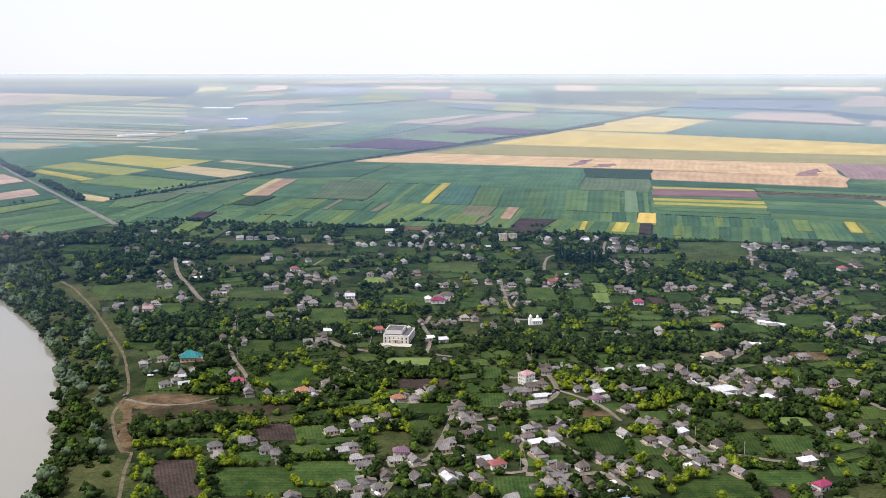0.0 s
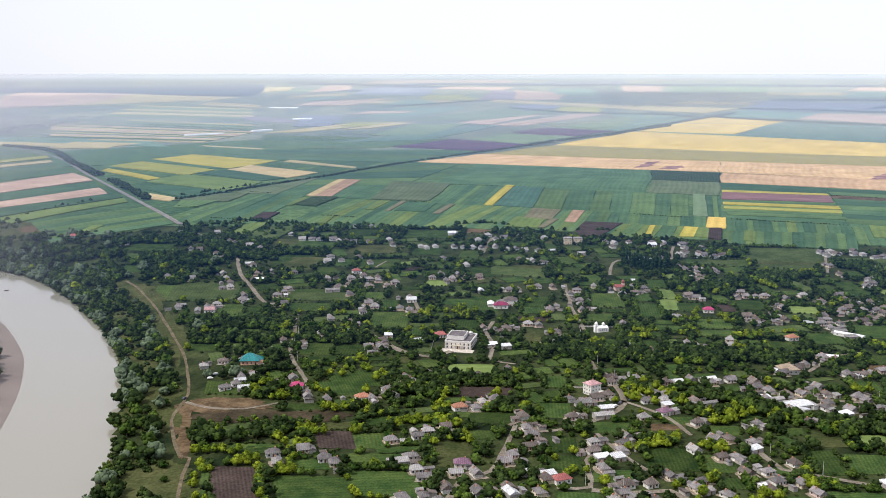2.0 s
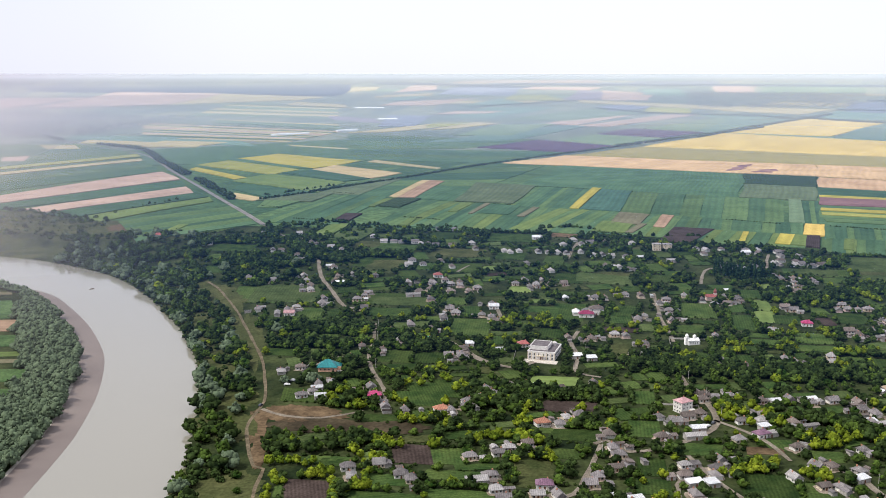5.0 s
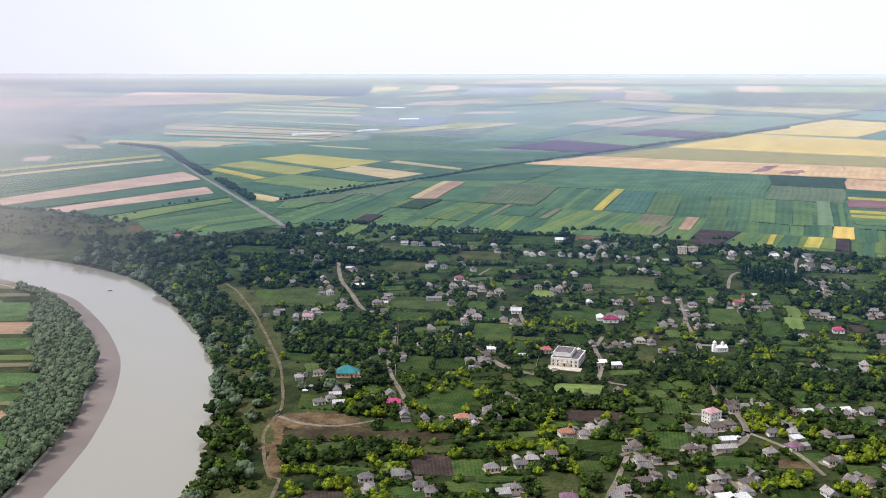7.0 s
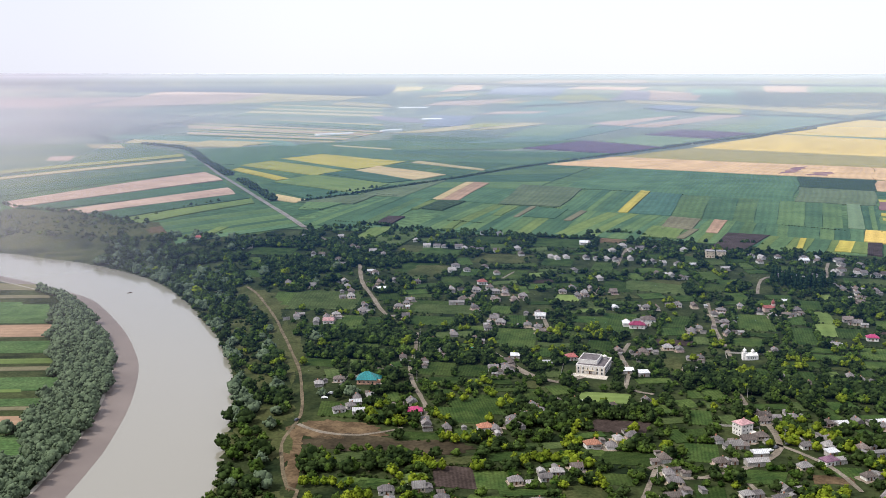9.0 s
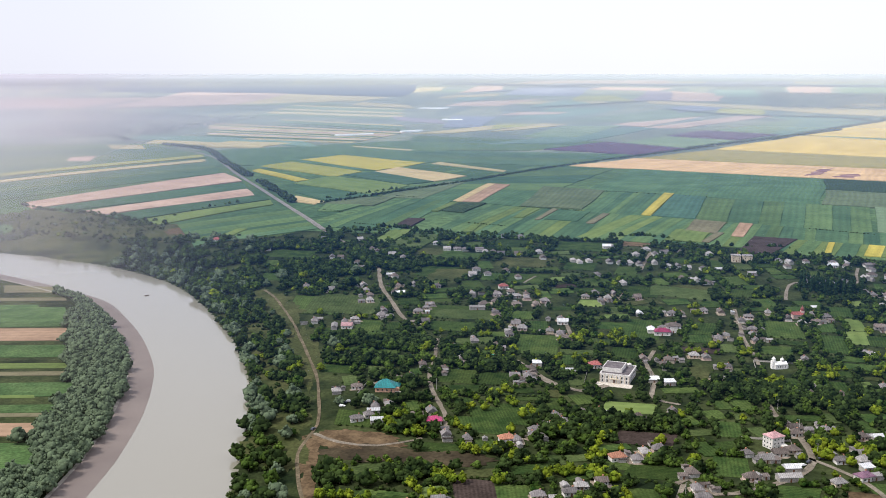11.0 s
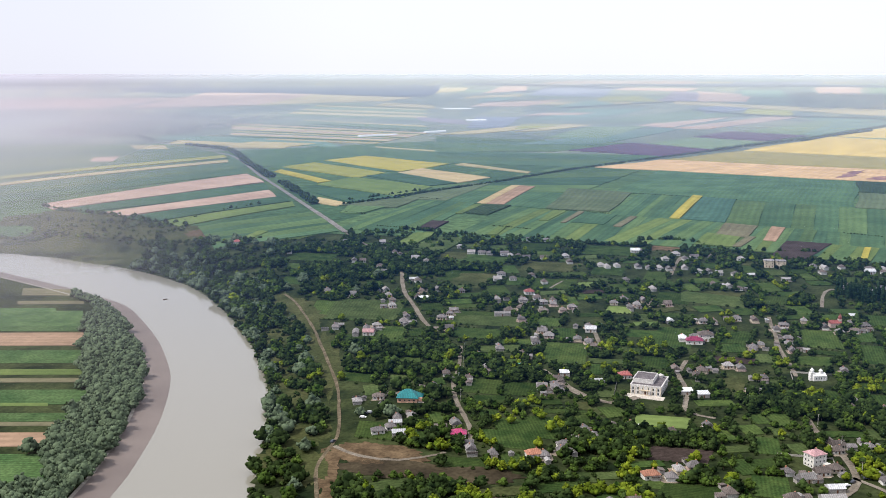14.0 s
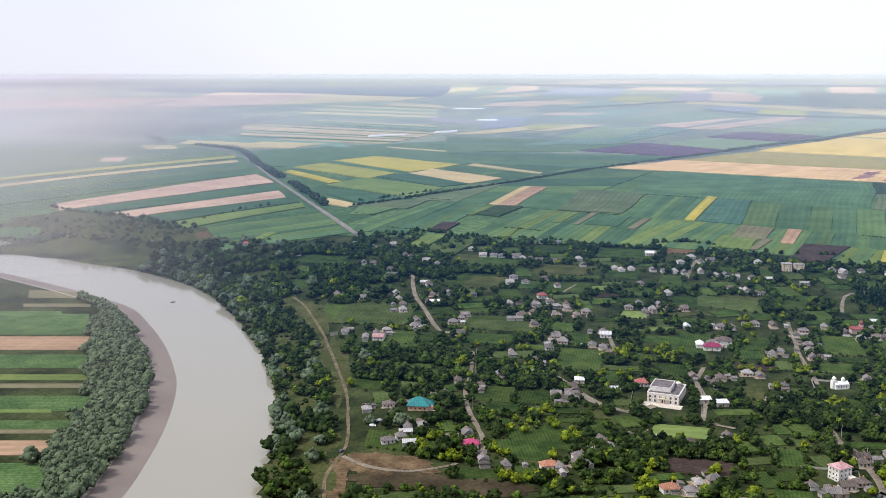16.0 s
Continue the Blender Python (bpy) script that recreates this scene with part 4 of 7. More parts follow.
plot('light', 152, 947, 19, -0, 38, 86)
plot('plot', 130, 926, 21, -0, 49, 87)
plot('plot', 170, 940, 23, -0, 29, 86)
plot('lawn', 181, 884, 30, -0, 31, 84)
plot('lawn', 146, 1165, 19, -0, 36, 79)
plot('plot', 149, 1026, 23, -0, 33, 86)
plot('plot', 208, 1126, 20, -0, 22, 86)
plot('plot', 226, 951, 28, -0, 34, 88)
plot('plot', 131, 973, 15, -0, 26, 90)
plot('lawn', 252, 1121, 25, -0, 33, 84)
plot('earth', -35, 1297, 32, -0, 47, 84)
plot('dry', 301, 1126, 58, -0, 56, 83)
plot('dry', 337, 1129, 28, -0, 46, 80)
plot('plot', 414, 1128, 30, -0, 34, 79)
plot('light', 271, 935, 27, -0, 25, 84)
plot('plot', 316, 866, 47, -0, 41, 89)
plot('plot', 262, 842, 29, -0, 33, 90)
plot('lawn', 292, 783, 28, -0, 27, 81)
plot('plot', 411, 950, 28, -0, 35, 77)
plot('plot', 382, 939, 27, -0, 33, 82)
plot('lawn', 220, 820, 24, -0, 25, 84)
plot('plot', 464, 1142, 51, -0, 29, 80)
plot('plot', 265, 1246, 28, -0, 29, 78)
plot('plot', 378, 1221, 82, -0, 34, 82)
plot('meadow', 312, 1165, 84, -3, 70, 76)
plot('meadow', 300, 1100, 60, 0, 36, 76)
plot('meadow', 430, 1136, 140, -6, 24, 76)
plot('meadow', 228, 1124, 50, -6, 24, 80)
plot('meadow', 12, 1070, 58, -14, 38, 90)
plot('meadow', -296, 975, 66, 4, 66, 97)
plot('meadow', -178, 960, 54, 2, 30, 96)
plot('brown', -144, 518, 27, -8, 56, 108)
plot('lawn', -198, 687, 27, -12, 28, 101)
patch('dry', -236, 636, 37, -10, 35, 102)
patch('dry', -366, 933, 86, -15, 110, 106)
patch('dry', -302, 827, 43, -15, 75, 104)
patch('dry', -373, 981, 56, -21, 54, 103)
plot('plot', -155, 571, 46, -8, 10, 90)
plot('lawn', -148, 575, 27, -5, 7, 82)
plot('plot', -106, 513, 31, -0, 41, 107)
plot('lawn', -162, 520, 5, -12, 47, 102)
plot('plot', -133, 645, 24, -0, 14, 92)
patch('dry', -197, 526, 54, -8, 48, 109)
plot('plot', -113, 699, 22, -0, 54, 109)
plot('plot', -97, 713, 21, -0, 41, 109)
plot('plot', -125, 690, 14, -0, 25, 107)
plot('plot', -108, 549, 23, -0, 15, 93)
plot('plot', -100, 515, 37, -0, 35, 106)
plot('lawn', -81, 588, 20, -0, 26, 102)
plot('brown', -102, 588, 23, -0, 30, 104)
plot('dry', -31, 569, 22, -0, 41, 99)
plot('brown', -15, 685, 35, -0, 23, 80)
plot('plot', -65, 524, 38, -0, 36, 106)
plot('lawn', -75, 560, 32, -0, 14, 76)
plot('plot', -7, 633, 35, -0, 21, 74)
plot('lawn', -14, 601, 15, -0, 16, 101)
plot('plot', -72, 498, 20, -0, 13, 105)
plot('light', -26, 741, 34, -0, 21, 83)
plot('lawn', -31, 638, 16, -0, 11, 74)
plot('plot', 94, 569, 30, -0, 35, 90)
plot('lawn', 119, 564, 19, -0, 27, 90)
plot('plot', 38, 505, 23, -0, 28, 90)
plot('plot', 59, 542, 23, -0, 18, 80)
plot('plot', 33, 560, 19, -0, 21, 90)
plot('plot', 64, 619, 23, -0, 20, 76)
plot('plot', 33, 650, 19, -0, 30, 90)
plot('plot', 34, 588, 16, -0, 27, 91)
plot('lawn', 106, 505, 13, -0, 20, 94)
plot('lawn', 133, 618, 21, -0, 17, 83)
plot('plot', 111, 633, 17, -0, 18, 99)
plot('plot', 120, 536, 13, -0, 15, 97)
plot('plot', 130, 500, 21, -0, 20, 99)
plot('plot', 35, 712, 16, -0, 28, 91)
plot('earth', 100, 622, 21, -0, 11, 96)
plot('dry', 192, 602, 18, -0, 16, 85)
plot('plot', 180, 569, 17, -0, 37, 87)
plot('plot', 206, 568, 28, -0, 29, 83)
plot('plot', 147, 506, 35, -0, 30, 100)
plot('light', 219, 607, 22, -0, 16, 90)
plot('plot', 183, 517, 37, -0, 23, 101)
plot('earth', 282, 756, 31, -0, 22, 83)
plot('plot', 252, 715, 19, -0, 22, 83)
plot('lawn', 277, 624, 18, -0, 26, 79)
plot('lawn', 250, 571, 16, -0, 19, 79)
plot('dry', 225, 500, 15, -0, 20, 79)
plot('lawn', 295, 711, 24, -0, 22, 80)
plot('plot', 152, 555, 9, -0, 10, 86)
plot('lawn', 175, 618, 14, -0, 13, 84)
plot('plot', 223, 529, 18, -0, 19, 82)
patch('earth', -187, 650, 55, -6, 27, 106)
patch('scorched', -166, 629, 63, -2, 23, 105)
patch('scorched', -122, 629, 42, 5, 19, 101)
patch('earth', -208, 626, 14, -10, 56, 108)
patch('earth', -193, 583, 8, -9, 42, 108)
patch('dry', -225, 631, 27, -8, 49, 109)
patch('dry', -205, 540, 45, -1, 54, 110)
patch('dry', -280, 825, 23, -12, 137, 109)
patch('dry', -254, 697, 17, -7, 80, 110)
patch('dry', -307, 829, 43, -11, 107, 110)
patch('dry', -356, 910, 38, -7, 161, 113)
patch('dry', -296, 793, 32, -1, 127, 112)
patch('dry', -255, 701, 33, 2, 95, 111)
patch('dry', -396, 993, 44, -13, 114, 113)

# strip plots beyond the river
plot('tan', -553, 841, 103, 14, 46, 126)
plot('bottom', -518, 794, 96, 14, 40, 126)
plot('light', -487, 758, 75, 14, 15, 125)
plot('stubble', -474, 740, 73, 14, 11, 125)
plot('bottom', -453, 705, 84, 14, 35, 126)
plot('bottom', -430, 667, 65, 14, 18, 126)
plot('stubble', -426, 655, 70, 14, 8, 126)
plot('tan', -411, 630, 47, 14, 26, 126)
plot('bottom', -390, 586, 56, 14, 51, 127)
plot('bottom', -593, 907, 92, 14, 63, 125)
plot('stubble', -617, 968, 65, 14, 15, 125)
plot('stubble', -645, 1013, 63, 14, 39, 124)
plot('bottom', -628, 931, 74, 14, 19, 126)
plot('bottom', -574, 873, 107, 14, 20, 126)
plot('light', -454, 688, 45, 14, 7, 126)
patch('dry', -670, 1284, 108, 3, 124, 118)
patch('dry', -810, 1310, 211, 4, 150, 122)
patch('earth', -586, 1273, 65, 11, 59, 116)
patch('dry', -528, 1236, 54, 11, 67, 114)
patch('dry', -829, 1226, 177, 1, 39, 126)
patch('dry', -691, 1186, 91, -0, 37, 122)
plot('lawn', -709, 1123, 2, 14, 14, 124)

# roads and tracks
road('main_road', 9, [(-2118, 3491), (-1774, 3134), (-1481, 2854), (-1154, 2520), (-812, 1933), (-559, 1516), (-428, 1307)])
road('dirt_road', 4.5, [(-394, 1022), (-371, 993), (-328, 922), (-298, 864), (-271, 810), (-252, 770), (-237, 730), (-223, 689), (-218, 665), (-217, 638), (-211, 616), (-197, 581), (-190, 566), (-182, 561), (-178, 535), (-169, 496)], 6)
road('dirt_road', 3.5, [(-216, 661), (-196, 646), (-170, 641), (-150, 654), (-147, 658)])
road('village_road', 4, [(-428, 1307), (-373, 1232), (-327, 1167), (-301, 1115)])
road('dirt_road', 5, [(-301, 1115), (-279, 1045), (-255, 993), (-235, 949), (-224, 930)])
road('dirt_road', 4, [(-187, 882), (-176, 826), (-172, 791), (-161, 750), (-147, 716), (-140, 696), (-135, 672)])
road('dirt_road', 7, [(-115, 834), (-97, 808), (-84, 787), (-60, 770), (-43, 787)])
road('dirt_road', 4, [(59, 1019), (60, 962), (61, 920), (65, 880), (66, 858)])
road('dirt_road', 5, [(64, 770), (67, 741), (75, 712), (79, 685), (78, 665), (70, 647), (58, 633), (42, 619), (22, 609), (9, 627), (2, 619)])
road('dirt_road', 4, [(77, 672), (87, 662), (103, 639), (112, 608)])
road('dirt_road', 4, [(51, 578), (46, 564), (45, 551), (45, 526), (27, 524)])
road('dirt_road', 6, [(-23, 532), (-26, 518), (-30, 503), (-34, 489)])
road('dirt_road', 6, [(45, 522), (66, 520), (86, 524), (92, 516), (97, 505), (100, 489)])
road('dirt_road', 5, [(146, 591), (148, 573), (153, 557), (167, 550), (195, 538), (211, 530)])
road('dirt_road', 5, [(-27, 1157), (-23, 1197), (-17, 1244)])
road('dirt_road', 4, [(108, 1060), (114, 1102), (124, 1127), (152, 1130), (180, 1130), (189, 1171), (196, 1202)])
road('dirt_road', 5, [(165, 719), (184, 695), (205, 684), (242, 676), (267, 669), (278, 656), (288, 629)])
road('dirt_road', 4, [(367, 1195), (351, 1134), (337, 1080)])
road('dirt_road', 5, [(268, 880), (288, 893), (321, 909), (352, 936), (376, 965)])
road('dirt_road', 3, [(-141, 1082), (-132, 1112)])
road('dirt_road', 4, [(-90, 963), (-83, 931), (-78, 905)])
road('dirt_road', 4, [(-11, 881), (-16, 843), (-10, 807), (-11, 765), (7, 754)])
road('dirt_road', 4, [(6, 619), (2, 593), (-3, 565), (-8, 545), (-23, 532)])
road('dirt_road', 4, [(217, 741), (238, 769), (257, 792), (281, 803)])
road('dirt_road', 3.5, [(55, 608), (62, 588), (69, 569), (78, 551)])
road('dirt_road', 5, [(330, 824), (363, 856), (398, 883)])

# houses
homes([(-407, 1249), (-363, 1253), (-346, 1217), (-333, 1201), (-324, 1191), (-303, 1178), (-287, 1166), (-330, 1133), (-319, 1108), (-296, 1040), (-288, 1021), (-279, 1004), (-274, 986), (-220, 956), (-215, 981), (-216, 970), (-249, 937), (-243, 935), (-269, 921), (-303, 912), (-300, 918), (-241, 813), (-181, 806), (-182, 772), (-163, 797), (-167, 855), (-206, 924), (-267, 1245), (-351, 1026), (-322, 1016), (-366, 1154), (-356, 1154), (-236, 1217), (-248, 1217), (-247, 1052), (-223, 1050), (-227, 1217), (-210, 1217), (-202, 1210), (-193, 1210), (-183, 1203), (-175, 1203), (-164, 1203), (-134, 1190), (-100, 1183)])
homes([(-93, 1177), (-83, 1183), (-50, 1180), (-39, 1180), (-29, 1177), (-23, 1251), (-13, 1229), (-3, 1240), (-34, 1223), (1, 1173), (11, 1173), (21, 1167), (37, 1167), (-174, 1301), (-194, 1301), (-197, 1124), (-197, 1102), (-182, 1107), (-149, 1099), (-165, 1124), (-43, 1093), (-70, 1123), (-50, 1049), (-55, 1032), (-61, 1024), (-76, 1034), (-41, 1039), (-28, 1039), (3, 989), (12, 989), (31, 1003), (29, 1117), (38, 1109), (-159, 1027), (-148, 1039), (-140, 1025), (-130, 1020), (-157, 1001), (-166, 990), (-136, 996), (-119, 1001), (-151, 965), (-145, 960), (-184, 1027), (-212, 981)])
homes([(-92, 954), (-97, 916), (-104, 914), (-83, 899), (0, 940), (-121, 920), (-129, 900), (-170, 857), (-154, 827), (-154, 876), (-135, 864), (-128, 861), (-162, 794), (-101, 811), (-100, 792), (-104, 783), (-106, 776), (-109, 790), (-98, 797), (-19, 854), (0, 854), (5, 860), (-4, 841), (28, 866), (46, 1239), (15, 1240), (128, 1211), (124, 1192), (146, 1218), (185, 1201), (207, 1191), (226, 1188), (194, 1151), (200, 1148), (213, 1148), (232, 1145), (242, 1151), (138, 1125), (144, 1120), (157, 1122), (176, 1122), (184, 1095), (189, 1086), (202, 1086), (208, 1086)])
homes([(219, 1081), (199, 1055), (196, 1038), (35, 1109), (45, 1109), (124, 1007), (135, 1002), (102, 991), (112, 979), (124, 984), (87, 1007), (46, 1002), (46, 930), (62, 977), (68, 979), (69, 951), (69, 919), (75, 925), (80, 923), (63, 957), (101, 875), (94, 792), (114, 791), (30, 791), (33, 814), (42, 845), (19, 869), (174, 977), (180, 968), (185, 963), (150, 898), (146, 817), (151, 817), (152, 808), (182, 828), (181, 813), (220, 972), (229, 976), (238, 976), (247, 979), (213, 904), (219, 894), (218, 882), (225, 888), (232, 888)])
homes([(284, 983), (253, 939), (254, 933), (295, 961), (205, 904), (236, 884), (276, 872), (280, 868), (281, 898), (276, 898), (298, 918), (323, 954), (338, 960), (345, 956), (345, 939), (351, 935), (321, 908), (324, 902), (311, 894), (363, 954), (375, 971), (383, 962), (416, 982), (430, 982), (318, 983), (368, 1047), (366, 1032), (406, 1001), (411, 998), (356, 1172), (359, 1159), (371, 1165), (391, 1165), (401, 1165), (409, 1150), (421, 1156), (445, 1150), (450, 1147), (463, 1156), (474, 1141), (479, 1138), (499, 1147), (347, 1107), (346, 1072), (391, 1099)])
homes([(398, 1099), (402, 1093), (449, 1072), (361, 864), (365, 862), (375, 858), (384, 874), (338, 845), (321, 813), (322, 809), (346, 840), (348, 798), (356, 795), (242, 782), (250, 778), (-226, 736), (-214, 745), (-189, 704), (-181, 710), (-195, 682), (-189, 689), (-158, 692), (-151, 703), (-133, 663), (-133, 560), (-128, 547), (-117, 567), (-112, 568), (-119, 658), (-90, 663), (-81, 682), (-81, 672), (-72, 710), (-66, 702), (-56, 721), (-49, 717), (-44, 724), (-20, 717), (-15, 716), (-15, 659), (-7, 665), (-19, 647), (2, 734), (11, 633), (6, 627)])
homes([(13, 611), (17, 618), (-47, 602), (-37, 611), (-68, 585), (-60, 583), (-52, 593), (-102, 554), (-95, 548), (-54, 560), (-49, 541), (-44, 531), (-27, 538), (-16, 538), (-14, 513), (-53, 504), (-42, 506), (-38, 511), (-31, 517), (-44, 498), (-34, 500), (-43, 488), (-78, 488), (-75, 490), (2, 519), (9, 517), (4, 566), (0, 555), (6, 572), (14, 580), (20, 582), (22, 590), (16, 600), (17, 485), (22, 533), (18, 515), (19, 587), (30, 592), (43, 669), (52, 662), (57, 662), (42, 633), (46, 636), (69, 680), (61, 673)])
homes([(52, 590), (58, 592), (69, 588), (72, 600), (67, 577), (51, 575), (54, 550), (74, 709), (92, 719), (94, 669), (106, 671), (87, 635), (125, 671), (131, 675), (119, 627), (125, 631), (131, 716), (159, 719), (175, 716), (174, 702), (180, 695), (173, 675), (156, 627), (159, 622), (109, 580), (124, 597), (133, 600), (146, 595), (131, 570), (132, 565), (131, 547), (143, 550), (139, 556), (145, 537), (89, 541), (94, 538), (64, 527), (68, 531), (77, 529), (56, 507), (61, 516), (66, 513), (77, 507), (63, 496), (70, 495)])
homes([(101, 524), (115, 517), (106, 535), (139, 524), (35, 485), (122, 570), (161, 563), (157, 535), (151, 529), (162, 522), (106, 522), (201, 738), (246, 738), (259, 738), (275, 749), (190, 688), (201, 690), (210, 699), (217, 690), (223, 688), (216, 706), (236, 685), (238, 678), (208, 662), (210, 658), (223, 658), (184, 656), (204, 640), (189, 632), (247, 658), (253, 662), (261, 658), (266, 660), (273, 681), (288, 681), (287, 655), (292, 649), (241, 610), (247, 614), (209, 545), (240, 584), (255, 589), (246, 576), (190, 498)])

homes([(-275, 1082), (-261, 1043), (-258, 1019), (-251, 953), (-240, 938), (-275, 911), (-268, 909), (-142, 1218), (-62, 1260), (-61, 1182), (-13, 1185), (15, 1120), (23, 1120), (-68, 1051), (-132, 1033), (-112, 1012), (-5, 991), (-88, 911), (-128, 932), (40, 921), (118, 1218), (173, 1218), (186, 1218), (207, 1211), (214, 1215), (203, 1167), (219, 1163), (222, 1154), (140, 1140), (150, 1131), (171, 1134), (200, 1071), (130, 986), (69, 991), (73, 949), (77, 953), (68, 936), (226, 991), (246, 932), (232, 907), (264, 968), (369, 1179), (376, 1167), (396, 1182), (416, 1154)])
homes([(451, 1185), (472, 1160), (492, 1154), (448, 1084), (361, 1038), (356, 1021), (328, 953), (332, 942), (323, 932), (334, 932), (338, 921), (358, 953), (417, 1002), (401, 1002), (357, 921), (366, 932), (308, 901), (305, 932), (312, 938), (282, 911), (244, 895), (272, 885), (288, 885), (205, 690), (212, 671), (223, 664), (241, 680), (248, 664), (216, 751), (223, 761), (249, 733), (279, 748), (320, 756), (328, 756), (341, 798), (328, 825), (355, 862), (358, 852), (332, 849), (99, 721), (75, 718), (112, 711), (144, 711), (124, 664), (107, 681)])
homes([(110, 790), (98, 803), (-97, 807), (-69, 711), (-68, 697), (-74, 690), (-76, 677), (-74, 671)])

# long byres and barns with pale sheet roofs
barns('white', [(-280, 1085), (-252, 1017), (54, 1165), (-25, 984), (130, 1030), (-188, 696), (-181, 679), (65, 651), (3, 513), (12, 541), (55, 565), (64, 566), (121, 712), (106, 660), (144, 719), (261, 884), (216, 648), (192, 656), (0, 798), (-11, 802), (204, 537), (-97, 825), (-72, 811), (23, 538), (174, 679), (144, 583)])
barns('grey', [(-455, 1180), (-170, 978), (86, 1153), (62, 637), (279, 859), (285, 842), (180, 665), (-280, 897), (-60, 551), (107, 648), (134, 665), (179, 675)])
painted_homes('magenta', [(-145, 685), (200, 503), (183, 923)])
painted_homes('red', [(-158, 1057), (426, 1059), (-534, 1218), (-54, 829), (30, 532)])
painted_homes('orange', [(-96, 663), (234, 837), (-30, 647)])
painted_homes('green', [(-132, 831)])
painted_homes('purple', [(-24, 551), (102, 646)])
painted_homes('pink', [(-269, 898)])
painted_homes('blue', [(92, 482)])
painted_homes('white', [(-89, 945), (-68, 1258), (171, 1201)])

# single buildings
HALL = (-36, 794)
CHURCH = (80, 854)
TEAL = (-193, 745)
TOWER = (59, 687)
RED_COMPLEX = (-5, 929)
BLOCK = (73, 1213)
BLOCK2 = (85, 1213)
CHAPEL = (111, 1000)
BOAT = (-519, 1015)
CARS = [(91, 510, 120, 0), (87, 501, 30, 1), (88, 498, 30, 2), (93, 498, 115, 0), (-214, 715, 10, 1), (-211, 717, 10, 2), (-208, 715, 12, 1), (-213, 708, 10, 0), (76, 665, 60, 1), (84, 672, 20, 1), (72, 659, 40, 0), (-170, 689, 15, 1), (-165, 693, 15, 2), (-219, 667, 80, 1)]
pole_lines = [[(-187, 882), (-176, 826), (-172, 791), (-161, 750), (-147, 716)], [(64, 770), (67, 741), (75, 712), (79, 685), (78, 665)], [(45, 522), (66, 520), (86, 524)], [(146, 591), (148, 573), (153, 557), (167, 550), (195, 538)], [(165, 719), (184, 695), (205, 684), (242, 676), (267, 669)], [(27, 524), (45, 526)], [(6, 619), (2, 593), (-3, 565), (-8, 545)]]

# bright yellow-green trees
yellow_clumps([(-430, 1057, 3), (-306, 939, 2), (-323, 873, 3), (-367, 1067, 2), (-313, 817, 3), (-279, 785, 3), (-254, 785, 2), (-337, 864, 2), (-180, 566, 2), (-174, 567, 2), (-169, 568, 2), (-158, 562, 3), (-150, 547, 3), (-144, 546, 3), (-164, 540, 2), (-168, 539, 2), (-170, 531, 2), (-167, 519, 2), (-161, 504, 3), (-159, 492, 2), (-162, 486, 2), (-126, 502, 2), (-122, 492, 2), (-122, 482, 2), (-126, 529, 2), (-122, 533, 2), (-117, 533, 2), (-130, 578, 3), (-121, 573, 4), (-120, 554, 2)])
yellow_clumps([(-170, 689, 2), (-170, 673, 1), (-157, 660, 3), (-150, 660, 2), (-146, 896, 4), (-144, 916, 2), (-118, 857, 2), (-156, 927, 2), (-67, 912, 5), (-71, 896, 3), (-54, 906, 3), (-46, 906, 4), (-38, 895, 4), (-32, 889, 3), (-82, 847, 2), (-70, 843, 4), (-62, 836, 4), (-127, 718, 2), (-130, 714, 2), (-118, 716, 1), (-101, 728, 2), (-92, 706, 1), (-111, 756, 4), (-114, 747, 2), (-115, 642, 3), (-110, 638, 4), (-104, 641, 4), (-100, 643, 3), (-88, 634, 2), (-123, 595, 3)])
yellow_clumps([(-117, 598, 3), (-110, 596, 3), (-92, 598, 3), (-88, 601, 3), (-66, 613, 3), (-61, 619, 4), (-55, 620, 4), (-49, 620, 4), (-43, 622, 4), (-36, 624, 4), (-30, 615, 3), (-25, 592, 4), (-29, 597, 3), (-21, 587, 3), (-42, 582, 2), (-45, 642, 2), (-43, 654, 2), (-42, 666, 2), (-40, 675, 2), (-6, 676, 3), (7, 728, 2), (14, 651, 2), (27, 992, 2), (28, 969, 2), (22, 947, 2), (25, 1015, 2), (57, 895, 2), (34, 895, 2), (81, 692, 3), (82, 678, 3)])
yellow_clumps([(85, 672, 3), (92, 688, 4), (92, 706, 3), (104, 699, 4), (107, 688, 3), (109, 678, 2), (77, 580, 3), (81, 584, 3), (86, 586, 4), (91, 590, 4), (96, 594, 4), (101, 597, 3), (118, 584, 3), (126, 582, 3), (130, 629, 3), (136, 633, 4), (143, 637, 4), (150, 641, 4), (157, 647, 3), (150, 653, 3), (109, 535, 2), (90, 527, 2), (133, 516, 2), (125, 508, 3), (39, 572, 2), (28, 563, 2), (20, 516, 2), (22, 497, 2), (52, 516, 2), (60, 489, 3)])
yellow_clumps([(155, 856, 3), (146, 846, 2), (215, 1002, 4), (204, 991, 2), (249, 1038, 5), (255, 1026, 5), (261, 1014, 4), (190, 904, 4), (192, 888, 3), (176, 885, 3), (188, 837, 4), (200, 837, 5), (209, 842, 3), (166, 889, 3), (206, 783, 3), (176, 792, 2), (347, 894, 5), (338, 898, 3), (300, 818, 5), (303, 809, 4), (453, 1037, 4), (408, 1013, 3), (436, 1025, 2), (379, 874, 4), (346, 864, 3), (337, 818, 5), (344, 812, 4), (352, 809, 3), (251, 636, 4), (255, 637, 4)])
